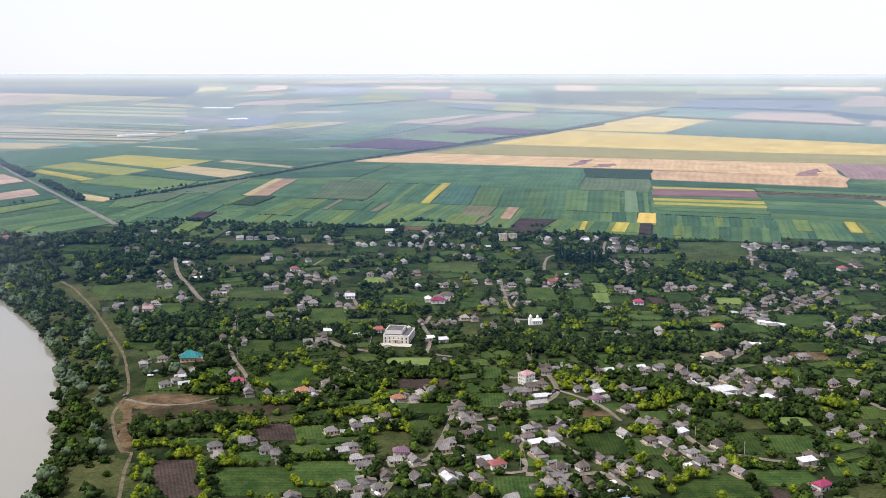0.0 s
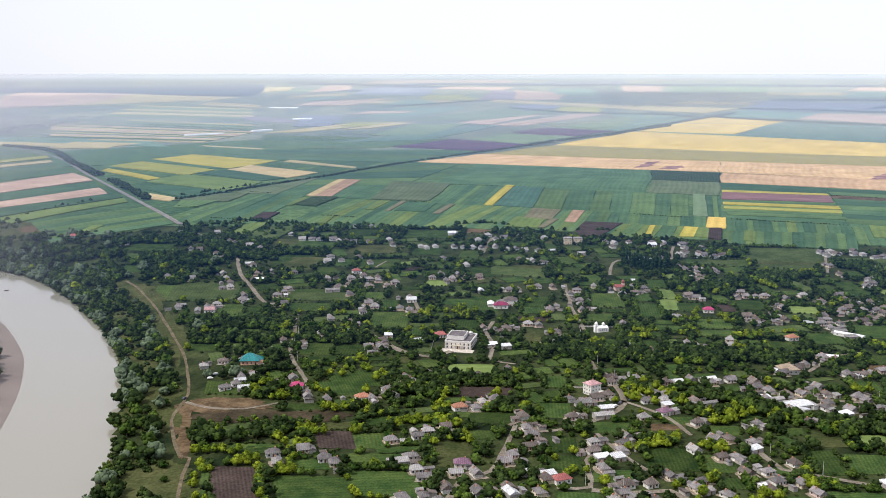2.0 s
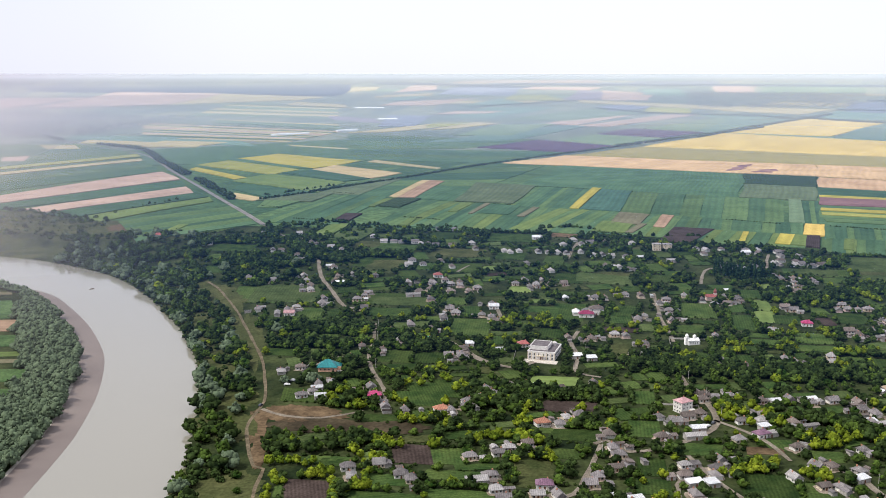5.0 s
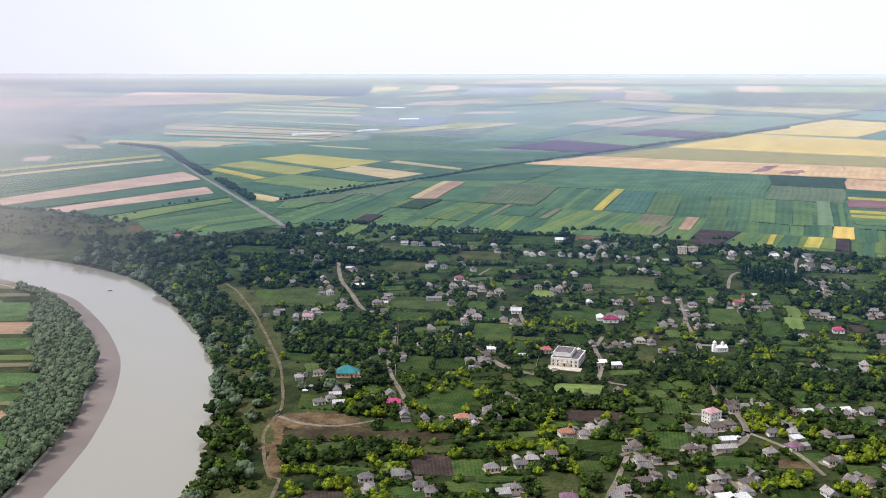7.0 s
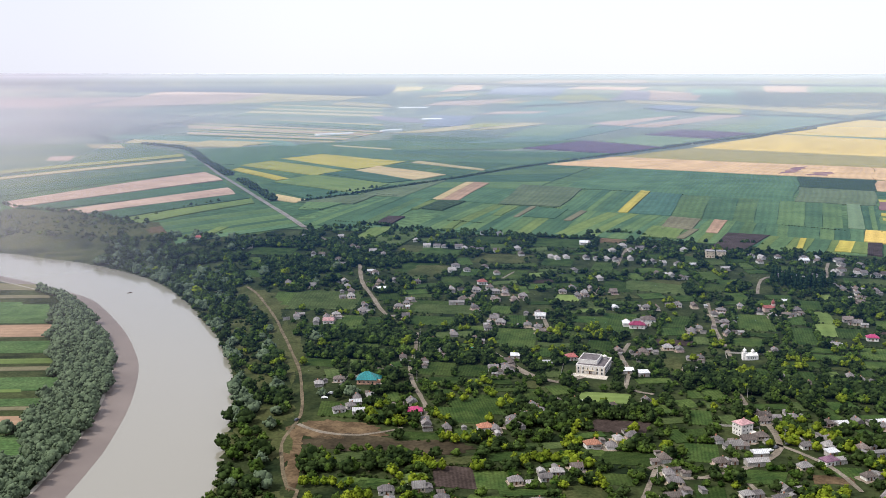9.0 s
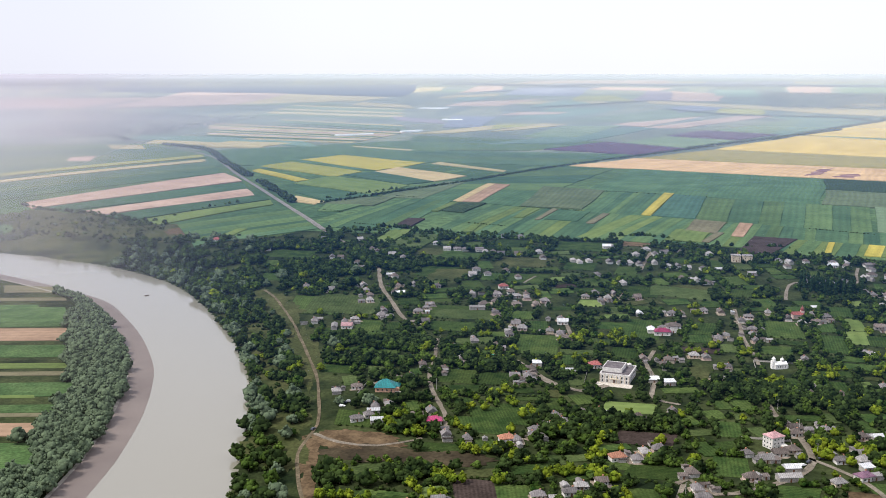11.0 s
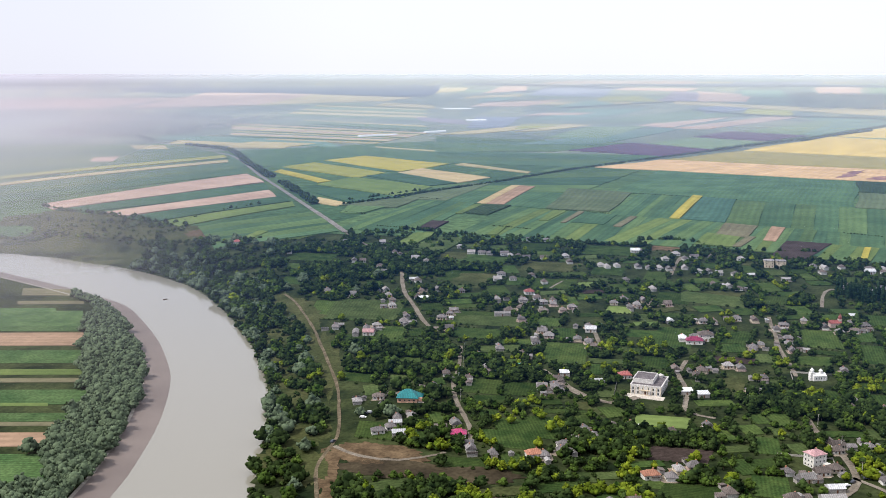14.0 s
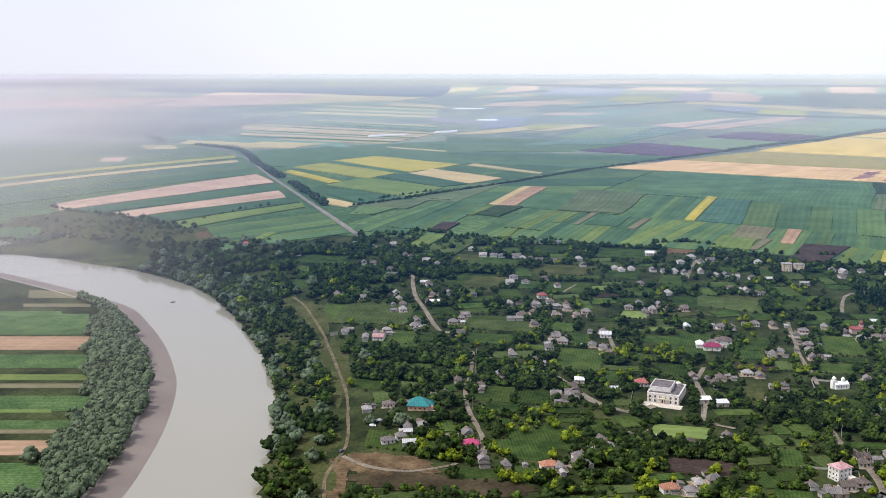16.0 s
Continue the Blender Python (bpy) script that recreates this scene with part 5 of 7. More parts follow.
yellow_clumps([(261, 639, 4), (270, 635, 3), (161, 530, 4), (166, 535, 3), (163, 549, 3), (202, 623, 3), (209, 621, 3), (221, 534, 3), (219, 518, 3), (240, 705, 4), (243, 698, 3), (301, 705, 4), (313, 715, 3), (37, 545, 2), (-84, 603, 2), (-134, 820, 2), (-137, 811, 2), (108, 828, 4), (118, 837, 4), (126, 792, 3), (130, 758, 4), (150, 775, 4), (68, 810, 3), (78, 819, 3), (130, 647, 2), (121, 659, 2), (172, 647, 3), (140, 516, 2), (50, 490, 2)])

# woods and hedges
tree_band('roadside', 10, 0.9, [(-1838, 3244), (-1648, 3021)])
tree_band('roadside', 14, 1.0, [(-1449, 2862), (-1231, 2684), (-992, 2269), (-784, 1915)])
tree_band('roadside', 12, 0.9, [(-721, 1817), (-634, 1671), (-556, 1543)])
tree_band('belt', 6, 1.0, [(-511, 1541), (-460, 1652), (-349, 1934), (-108, 2644), (652, 4114)])
tree_band('belt', 6, 1.0, [(339, 3455), (611, 4128), (1190, 5410)])
tree_band('belt', 8, 0.8, [(972, 5056), (1056, 4798), (1278, 4453), (1456, 4249), (1668, 4018)])
tree_band('belt', 8, 0.8, [(1374, 6101), (1690, 5901), (2110, 5462)])
tree_band('belt', 8, 0.6, [(-778, 6272), (-543, 6821), (-104, 7933)])
tree_band('belt', 8, 0.5, [(21, 6145), (351, 5435), (797, 5199), (908, 4863)])
tree_band('hedge', 10, 0.5, [(-1166, 2748), (-1013, 2877), (-896, 3051), (-836, 3225)])
tree_band('hedge', 5, 0.8, [(-842, 1381), (-754, 1346), (-679, 1301)])
tree_band('hedge', 6, 0.35, [(-679, 1301), (-664, 1416), (-645, 1507), (-623, 1540)])
tree_band('hedge', 6, 0.9, [(-369, 1349), (-333, 1327), (-289, 1331), (-256, 1314), (-232, 1306)])
tree_band('hedge', 6, 0.8, [(-227, 1322), (-166, 1314), (-105, 1289), (-69, 1297)])
tree_band('hedge', 7, 0.7, [(-70, 1326), (-18, 1338), (12, 1304)])
tree_band('hedge', 6, 0.4, [(49, 1304), (85, 1288), (129, 1292), (155, 1265), (214, 1236), (252, 1215)])
tree_band('hedge', 6, 0.45, [(284, 1202), (375, 1211), (437, 1211), (483, 1188), (528, 1188)])
for edge in ([(-310, 2093), (-151, 1977)], [(-211, 1564), (-118, 1536)], [(-95, 1800), (65, 1742)], [(-403, 1361), (-346, 1347)], [(-484, 1470), (-451, 1458)], [(-423, 1655), (-382, 1639)], [(-287, 1503), (-271, 1586)],
             [(267, 1901), (381, 1854)], [(291, 1390), (445, 1343)], [(520, 1663), (700, 1586)], [(174, 1428), (249, 1395)], [(-254, 1390), (-205, 1375)], [(-36, 1313), (41, 1300)]):
    tree_band('line', 2, 1.0, edge)
tree_band('hedge', 8, 0.9, [(-949, 1438), (-888, 1397), (-782, 1371)])
tree_band('hedge', 8, 0.9, [(-761, 1365), (-664, 1303)])
tree_band('hedge', 4, 0.7, [(-527, 1591), (-501, 1636), (-448, 1756)])
tree_band('wood', 22, 1.0, [(-473, 1193), (-443, 1193), (-418, 1199)])
tree_band('wood', 26, 1.0, [(-408, 1268), (-356, 1199), (-317, 1152), (-290, 1123), (-261, 1138), (-217, 1143)])
tree_band('wood', 20, 1.0, [(-465, 1129), (-407, 1110), (-348, 1083), (-306, 1110)])
tree_band('wood', 35, 1.0, [(26, 807), (75, 781), (125, 786), (179, 781), (213, 793)])
tree_band('wood', 40, 1.0, [(-68, 672), (-58, 696), (-39, 705), (-14, 705)])
tree_band('wood', 26, 1.0, [(-158, 822), (-134, 817), (-114, 825)])
tree_band('wood', 24, 1.0, [(-281, 859), (-240, 863), (-198, 853), (-165, 859)])
tree_band('wood', 16, 1.0, [(-258, 806), (-216, 808), (-188, 808)])
tree_band('poplar', 24, 0.9, [(129, 1102), (152, 1086), (178, 1091)])
tree_band('wood', 26, 1.0, [(193, 1007), (233, 1030), (280, 1055), (317, 1080)])
tree_band('wood', 20, 1.0, [(226, 1150), (261, 1158), (278, 1149)])
tree_band('wood', 30, 1.0, [(361, 1120), (386, 1101), (385, 1030), (400, 1006)])
tree_band('wood', 24, 1.0, [(34, 1056), (58, 1056), (90, 1081)])
tree_band('wood', 20, 1.0, [(174, 641), (195, 624), (222, 615), (239, 613)])
tree_band('wood', 18, 1.0, [(134, 684), (155, 671), (175, 659)])
tree_band('wood', 20, 0.9, [(-189, 592), (-161, 590), (-135, 599)])
tree_band('wood', 16, 0.9, [(124, 1007), (153, 1007), (172, 1019)])
BACK_EDGE = [(-803, 1309), (-503, 1299), (-437, 1299), (-367, 1341), (-232, 1306), (-106, 1297), (12, 1288), (154, 1257), (252, 1215), (348, 1189), (523, 1175), (727, 1147)]

# ---- single buildings ----
WHITE, CREAM, BLUSH = WALLS[0], WALLS[1], WALLS[2]
BRIGHT = mat("bright_white_render", (0.50, 0.48, 0.465), (0.58, 0.56, 0.54), 3, 0.8)
SALMON = mat("salmon_render", (0.52, 0.31, 0.22), (0.64, 0.40, 0.29), 3, 0.8)
PAVING = mat("pale_paving", (0.42, 0.38, 0.33), (0.54, 0.50, 0.44), 4, 0.9)
TANNED = SHEET("tan_clay_roof", (0.27, 0.21, 0.15), (0.36, 0.28, 0.21))
FELT = mat("grey_flat_roof", (0.095, 0.085, 0.09), (0.145, 0.13, 0.135), 5, 1.2)


def lump(name, material, *boxes):
    bm = bmesh.new()
    for b in boxes:
        box(bm, *b)
    return bm_mesh(name, bm, material)


def thing_at(name, x, y, turn, label, category, up=0.0, clear=10):
    ob = new(name)
    ob.location, ob.rotation_euler = (x, y, float(height(x, y)) + up), (0, 0, radians(turn))
    taken.append((x, y, clear))
    return tagged(ob, label, category)


def dome_mesh(name, radius, tall, material, drum=0.0):
    """A drum with a swelling onion dome and its point."""
    rings = [(radius * 0.9, 0), (radius * 0.9, drum), (radius * 1.05, drum + tall * 0.18), (radius * 1.0, drum + tall * 0.38), (radius * 0.62, drum + tall * 0.6), (radius * 0.18, drum + tall * 0.76), (0.06, drum + tall)]
    bm = bmesh.new()
    n = 12
    loops = [[bm.verts.new((r * math.cos(2 * math.pi * i / n), r * math.sin(2 * math.pi * i / n), z)) for i in range(n)] for r, z in rings]
    for a, b in zip(loops, loops[1:]):
        for i in range(n):
            bm.faces.new([a[i], a[(i + 1) % n], b[(i + 1) % n], b[i]])
    bm.faces.new(loops[-1])
    return bm_mesh(name, bm, material, True)


# culture hall
hall = thing_at("culture_hall", HALL[0], HALL[1] + 12, -9, "white two-storey culture hall with a stepped grey flat roof", "public building", clear=19)
part("wall", lump("wall", BRIGHT, (0, 0, -0.8, 21, 27, 6.8, 0.05)), hall)
part("parapet", lump("parapet", BRIGHT, (0, -13.2, 6, 21.4, 0.8, 0.8), (0, 13.2, 6, 21.4, 0.8, 0.8), (-10.4, 0, 6, 0.8, 25.6, 0.8), (10.4, 0, 6, 0.8, 25.6, 0.8)), hall)
part("roof", lump("roof", FELT, (0, 0, 6.0, 20, 25.6, 0.25)), hall)
upper = part("upper_storey", lump("upper_storey", BRIGHT, (-3.2, 1.5, 6.25, 14, 18, 2.6, 0.05)), hall)
part("roof", lump("roof", FELT, (-3.2, 1.5, 8.85, 12.6, 16.6, 0.2)), upper)
part("parapet", lump("parapet", BRIGHT, (-3.2, -7.3, 8.85, 14.2, 0.5, 0.5), (-3.2, 10.3, 8.85, 14.2, 0.5, 0.5), (-10.0, 1.5, 8.85, 0.5, 17.1, 0.5), (3.6, 1.5, 8.85, 0.5, 17.1, 0.5)), upper)
drum = part("roof_drum", dome_mesh("roof_drum", 2.0, 2.0, BRIGHT, 1.2), hall, (5.6, 11, 6.2))
TALL_WINDOW = box_mesh("window", 1.1, 0.2, 1.6, GLASS)
for storey in (0.8, 3.5):
    for k in range(6):
        if not (storey < 1 and k in (2, 3)):
            part("window", TALL_WINDOW, hall, (-8.6 + k * 3.44, -13.5, storey))
    for k in range(6):
        part("window", TALL_WINDOW, hall, (10.5, -10.5 + k * 4.0, storey), turn=math.pi / 2)
for k in range(8):
    part("pilaster", box_mesh("pilaster", 0.5, 0.3, 6.0, CREAM), hall, (-10.3 + k * 2.943, -13.55, 0))
part("portal", lump("portal", CREAM, (0, -14.2, 0, 6.4, 1.4, 0.4), (0, -14.2, 3.1, 6.4, 1.4, 0.5)), hall)
part("door", box_mesh("door", 2.6, 0.3, 2.7, DOOR), hall, (0, -13.6, 0.4))
for k in range(4):
    part("column", box_mesh("column", 0.5, 0.5, 2.8, BRIGHT, 0.12), hall, (-2.7 + 1.8 * k, -14.6, 0.35))
part("terrace", lump("terrace", PAVING, (0, -18, -0.9, 27, 8, 1.15), (0, -22.4, -0.9, 10, 0.9, 0.75)), hall)

# white church with two domes
LIME = mat("whitewash", (0.66, 0.65, 0.63), (0.76, 0.75, 0.73), 3, 0.8)
church = thing_at("church", CHURCH[0], CHURCH[1], 20, "small whitewashed church with two white domes", "church", clear=9)
church.scale = (0.72, 0.72, 0.72)
part("nave", lump("nave", LIME, (1, 0, -0.6, 13, 7.5, 5.6, 0.05)), church)
part("roof", roof_mesh("roof", 13, 7.5, 2.4, "gable", LIME, 0.4), church, (1, 0, 5.1))
tower = part("bell_tower", lump("bell_tower", LIME, (-6, 0, -0.6, 4.4, 4.4, 8.8, 0.08)), church)
part("dome", dome_mesh("dome", 2.1, 3.8, LIME, 1.0), tower, (-6, 0, 8.2))
part("dome", dome_mesh("dome", 1.9, 3.4, LIME, 1.8), church, (3.2, 0, 6.6))
part("apse", lump("apse", LIME, (8.3, 0, -0.6, 2.6, 5, 4.6, 0.6)), church)
for k in range(4):
    for side in (-1, 1):
        part("window", box_mesh("window", 0.8, 0.16, 1.9, GLASS), church, (-2.6 + 2.6 * k, side * 3.75, 1.6))

# house with the teal roof
villa = thing_at("house", TEAL[0], TEAL[1], 8, "salmon-walled house under a large teal metal hipped roof", "house", clear=12)
part("wall", lump("wall", SALMON, (0, 0, -0.6, 13.5, 11, 4.0, 0.04), (8.2, 1, -0.6, 3, 7, 3.4, 0.04)), villa)
part("roof", roof_mesh("roof", 13.5, 11.5, 4.6, "hip", ROOFS["teal"], 0.7), villa, (0, 0, 3.5))
part("roof", roof_mesh("roof", 6, 6.5, 2.2, "hip", ROOFS["teal"], 0.5), villa, (6.6, 2, 3.2))
part("annexe_roof", roof_mesh("annexe_roof", 4, 6, 1.4, "gable", ROOFS["orange"], 0.3), villa, (-5.2, 5.5, 2.9))
part("annexe", lump("annexe", SALMON, (-5.2, 5.5, -0.6, 4, 6, 3.4)), villa)
for k in range(4):
    part("window", WINDOW, villa, (-4.8 + 3.1 * k, -5.52, 1.1))
part("porch", lump("porch", PAVING, (9, -3.2, -0.3, 4, 3, 0.6)), villa)
part("chimney", STACK, villa, (0.5, 0.6, 6.0))

# tall pale house with a red roof
tall = thing_at("house", TOWER[0], TOWER[1], 38, "three-storey off-white house with a faded red hipped roof", "house", clear=9)
tall.scale = (0.84, 0.84, 0.84)
part("wall", lump("wall", WHITE, (0, 0, -0.6, 11, 9.5, 9.4, 0.05)), tall)
part("roof", roof_mesh("roof", 11, 9.5, 2.8, "hip", ROOFS["pink"], 0.6), tall, (0, 0, 8.9))
for s in range(3):
    for k in (-1, 0, 1):
        part("window", WINDOW, tall, (3.3 * k, -4.78, 0.9 + 2.9 * s))
        part("window", WINDOW, tall, (-5.52, 2.8 * k, 0.9 + 2.9 * s), turn=math.pi / 2)
part("annexe", lump("annexe", WHITE, (3.5, -7.2, -0.6, 4.5, 5, 3.8, 0.04)), tall)
part("chimney", STACK, tall, (1.5, 1, 10.3))

# farmstead with a bright pink roof
for (dx, dy, tn, w, d, h, look_of, label) in ((0, 0, 6, 13, 9, 3.2, "magenta", "white house with a bright pink metal roof"), (9, 10, 6, 12, 9, 5.6, "brown", "two-storey white house with a brown hipped roof"), (-9, 5, 96, 9, 6, 3.0, "white", "low white outhouse with a white metal roof"), (1, 11, 6, 9, 6, 2.6, "pale", "low white outhouse with a pale roof")):
    house(RED_COMPLEX[0] + dx, RED_COMPLEX[1] + dy, radians(tn), w, d, h, "hip", 2.5, look_of, 0, label, "farmstead buildings", 2 if h > 5 else 1)
# works yard with a white flat roof, and a hall under a tan pyramid roof
works = thing_at("works_hall", 190, 664, 24, "wide low works hall with a white sheet roof", "hall", clear=14)
part("wall", lump("wall", WHITE, (0, 0, -0.6, 17, 12, 4.0, 0.04), (10, -3, -0.6, 4, 8, 3.4, 0.04)), works)
part("roof", roof_mesh("roof", 17, 12, 1.2, "gable", ROOFS["white"], 0.4), works, (0, 0, 3.5))
part("annexe_roof", roof_mesh("annexe_roof", 4, 8, 0.6, "mono", ROOFS["pale"], 0.3), works, (10, -3, 2.9))
for k in range(5):
    part("window", WINDOW, works, (-7 + 3.3 * k, -6.02, 1.2))
part("door", DOOR_LEAF, works, (4.6, -6.02, 0))
pyramid = thing_at("house", 206, 745, 12, "white square house with a tan pyramid roof", "house", clear=11)
part("wall", lump("wall", BRIGHT, (0, 0, -0.6, 13, 11, 4.2, 0.04), (-8, -1.5, -0.6, 3.4, 6, 3.0, 0.04)), pyramid)
part("roof", roof_mesh("roof", 13, 12, 3.6, "hip", TANNED, 0.6), pyramid, (0, 0, 3.7))
part("porch_roof", roof_mesh("porch_roof", 3.4, 6, 0.5, "mono", ROOFS["white"], 0.3), pyramid, (-8, -1.5, 2.5))
for k in (-1, 0, 1):
    part("window", WINDOW, pyramid, (3.8 * k, -5.52, 1.2))
part("chimney", STACK, pyramid, (1.5, 1.2, 5.6))
for x, y, tn, w, d in ((284, 849, -38, 24, 5), (247, 784, -12, 14, 6)):
    stable = thing_at("stable", x, y, tn, "long narrow stable with a white sheet roof", "stable", clear=8)
    part("wall", lump("wall", WHITE, (0, 0, -0.6, w, d, 3.2, 0.04)), stable)
    part("roof", roof_mesh("roof", w, d, 1.0, "gable", ROOFS["white"], 0.3), stable, (0, 0, 2.7))
    for k in range(4):
        part("window", WINDOW, stable, (w * (k - 1.5) / 4, -d / 2, 0.9))
# blocks of flats at the back of the village
for x, y in (BLOCK, BLOCK2):
    house(x, y, 0.1, 9.5, 8.5, 7.4, "hip", 1.0, "pale", 1, "pale three-storey block with a low roof", "blocks of flats", 3)
# small red-roofed church
chapel = thing_at("church", CHAPEL[0], CHAPEL[1], 15, "small church with a red roof and pointed red spire", "church", clear=8)
chapel.scale = (0.72, 0.72, 0.72)
part("nave", lump("nave", BLUSH, (0, 0, -0.6, 13, 8, 5.6)), chapel)
part("roof", roof_mesh("roof", 13, 8, 3.2, "gable", ROOFS["red"]), chapel, (0, 0, 5.1))
part("bell_tower", lump("bell_tower", BLUSH, (5.5, 0, -0.6, 4, 4, 10)), chapel)
part("spire", dome_mesh("spire", 2.2, 6.5, ROOFS["red"], 0.3), chapel, (5.5, 0, 9.4))

# ---- trees ----
BARK = mat("tree_bark", (0.07, 0.05, 0.035), (0.13, 0.10, 0.07), 1.0)


def leaves(name, dark, light, vary=0.45):
    return mat(name, dark, light, 7, 0.5, rough=0.85, vary=vary, island=True)


SPECIES = {  # leaves, crown width, crown height, trunk, label, category
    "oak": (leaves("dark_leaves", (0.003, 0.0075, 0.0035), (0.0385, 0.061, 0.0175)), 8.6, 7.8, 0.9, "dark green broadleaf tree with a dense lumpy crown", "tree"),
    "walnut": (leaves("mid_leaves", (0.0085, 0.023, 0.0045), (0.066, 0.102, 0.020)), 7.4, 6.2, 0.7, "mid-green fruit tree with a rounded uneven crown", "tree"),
    "acacia": (leaves("yellow_leaves", (0.052, 0.084, 0.0085), (0.142, 0.172, 0.016)), 6.8, 6.6, 0.8, "bright yellow-green tree with a loose crown", "tree"),
    "willow": (leaves("grey_green_leaves", (0.052, 0.074, 0.045), (0.105, 0.138, 0.083), 0.16), 9.6, 8.4, 0.8, "grey-green willow with a billowing crown", "tree"),
    "shrub": (leaves("shrub_leaves", (0.0078, 0.0168, 0.0055), (0.0385, 0.057, 0.0155)), 4.4, 3.0, 0.1, "low olive-green shrub on rough grass", "shrub"),
    "poplar": (leaves("poplar_leaves", (0.012, 0.026, 0.012), (0.026, 0.047, 0.018)), 4.6, 15.0, 1.2, "tall narrow dark poplar", "tree"),
}
OCTA_F = np.array([(0, 2, 4), (2, 1, 4), (1, 3, 4), (3, 0, 4), (2, 0, 5), (1, 2, 5), (3, 1, 5), (0, 3, 5)])
OCTA_V = np.array([(1, 0, 0), (-1, 0, 0), (0, 1, 0), (0, -1, 0), (0, 0, 1), (0, 0, -1)], float)


G = (1 + 5 ** 0.5) / 2
BALL_V = np.array([(-1, G, 0), (1, G, 0), (-1, -G, 0), (1, -G, 0), (0, -1, G), (0, 1, G), (0, -1, -G), (0, 1, -G), (G, 0, -1), (G, 0, 1), (-G, 0, -1), (-G, 0, 1)]) / math.hypot(1, G)
BALL_F = np.array([(0, 11, 5), (0, 5, 1), (0, 1, 7), (0, 7, 10), (0, 10, 11), (1, 5, 9), (5, 11, 4), (11, 10, 2), (10, 7, 6), (7, 1, 8),
                   (3, 9, 4), (3, 4, 2), (3, 2, 6), (3, 6, 8), (3, 8, 9), (4, 9, 5), (2, 4, 11), (6, 2, 10), (8, 6, 7), (9, 8, 1)])


def crown_arrays(seed, width, tall, trunk, tufts):
    """Leaf tufts gathered on several lobes; gaps between them, uneven outline."""
    rng = np.random.default_rng(seed)
    narrow = tall > 2 * width
    n_lobes = (6 if tufts < 40 else 8) if not narrow else 9
    lobes = []
    for i in range(n_lobes):
        if narrow:
            h = i / (n_lobes - 1)
            lobes.append((*(rng.normal(0, 0.08, 2) * width), trunk + tall * (0.06 + 0.84 * h), width * (0.42 - 0.25 * abs(h - 0.35)), tall * 0.1))
        else:
            a, r = 2 * math.pi * i / (n_lobes - 1) + rng.uniform(-0.4, 0.4), width * rng.uniform(0.19, 0.27)
            z = trunk + tall * rng.uniform(0.28, 0.46)
            if i == n_lobes - 1:
                r, z = width * 0.06, trunk + tall * 0.62
            lobes.append((r * math.cos(a), r * math.sin(a), z, width * rng.uniform(0.23, 0.31), tall * rng.uniform(0.27, 0.36)))
    vs, fs = [], []
    for k in range(tufts):
        x, y, z, r, h = lobes[k % n_lobes]
        d = rng.normal(size=3)
        d[2] = abs(d[2]) * 0.95 - 0.3
        d /= np.linalg.norm(d)
        c = np.array([x + d[0] * r * 1.02, y + d[1] * r * 1.02, z + d[2] * h * 1.02])
        size = (width if not narrow else width * 1.3) * rng.uniform(0.075, 0.125) * (26 / tufts) ** 0.33 * 1.15
        q, _ = np.linalg.qr(rng.normal(size=(3, 3)))
        v = (OCTA_V * rng.uniform(0.75, 1.3, (6, 1)) * np.array([1, 1, 0.8])) @ q * size + c
        fs.append(OCTA_F + 6 * k)
        vs.append(v)
    start = 6 * tufts
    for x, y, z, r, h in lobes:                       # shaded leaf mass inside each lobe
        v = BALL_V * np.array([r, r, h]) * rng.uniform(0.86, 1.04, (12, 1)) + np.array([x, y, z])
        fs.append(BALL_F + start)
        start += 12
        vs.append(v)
    return np.concatenate(vs), np.concatenate(fs)


def trunk_arrays(seed, width, tall, trunk):
    """A tapered trunk that forks into three limbs."""
    rng = np.random.default_rng(seed)
    vs, fs = [], []

    def limb(a, b, r0, r1):
        k = len(vs)
        for p, r in ((a, r0), (b, r1)):
            for i in range(5):
                vs.append((p[0] + r * math.cos(i * 1.2566), p[1] + r * math.sin(i * 1.2566), p[2]))
        for i in range(5):
            j = (i + 1) % 5
            fs.append((k + i, k + j, k + 5 + j))
            fs.append((k + i, k + 5 + j, k + 5 + i))

    fork = (rng.uniform(-0.2, 0.2), rng.uniform(-0.2, 0.2), trunk + tall * 0.12)
    limb((0, 0, -0.5), fork, width * 0.042, width * 0.03)
    for i in range(3):
        a = i * 2.1 + rng.uniform(-0.4, 0.4)
        limb(fork, (math.cos(a) * width * 0.2, math.sin(a) * width * 0.2, trunk + tall * 0.5), width * 0.024, width * 0.01)
    return np.array(vs), np.array(fs)


def fast_mesh(name, verts, tris, material, smooth=True):
    me = bpy.data.meshes.new(name)
    me.vertices.add(len(verts))
    me.vertices.foreach_set("co", np.asarray(verts, np.float32).ravel())
    me.loops.add(len(tris) * 3)
    me.loops.foreach_set("vertex_index", np.asarray(tris, np.int32).ravel())
    me.polygons.add(len(tris))
    me.polygons.foreach_set("loop_start", np.arange(0, len(tris) * 3, 3, dtype=np.int32))
    me.polygons.foreach_set("use_smooth", np.full(len(tris), smooth))
    me.materials.append(material)
    me.update()
    me.validate()
    return me


CELL, X0, Y0, NX, NY = 2.0, -1500.0, 380.0, 1150, 800
blocked = np.zeros((NX, NY), bool)
cx, cy = np.meshgrid(X0 + (np.arange(NX) + 0.5) * CELL, Y0 + (np.arange(NY) + 0.5) * CELL, indexing="ij")


def window_of(x, y, r):
    return slice(max(0, int((x - r - X0) / CELL)), max(0, int((x + r - X0) / CELL) + 1)), slice(max(0, int((y - r - Y0) / CELL)), max(0, int((y + r - Y0) / CELL) + 1))


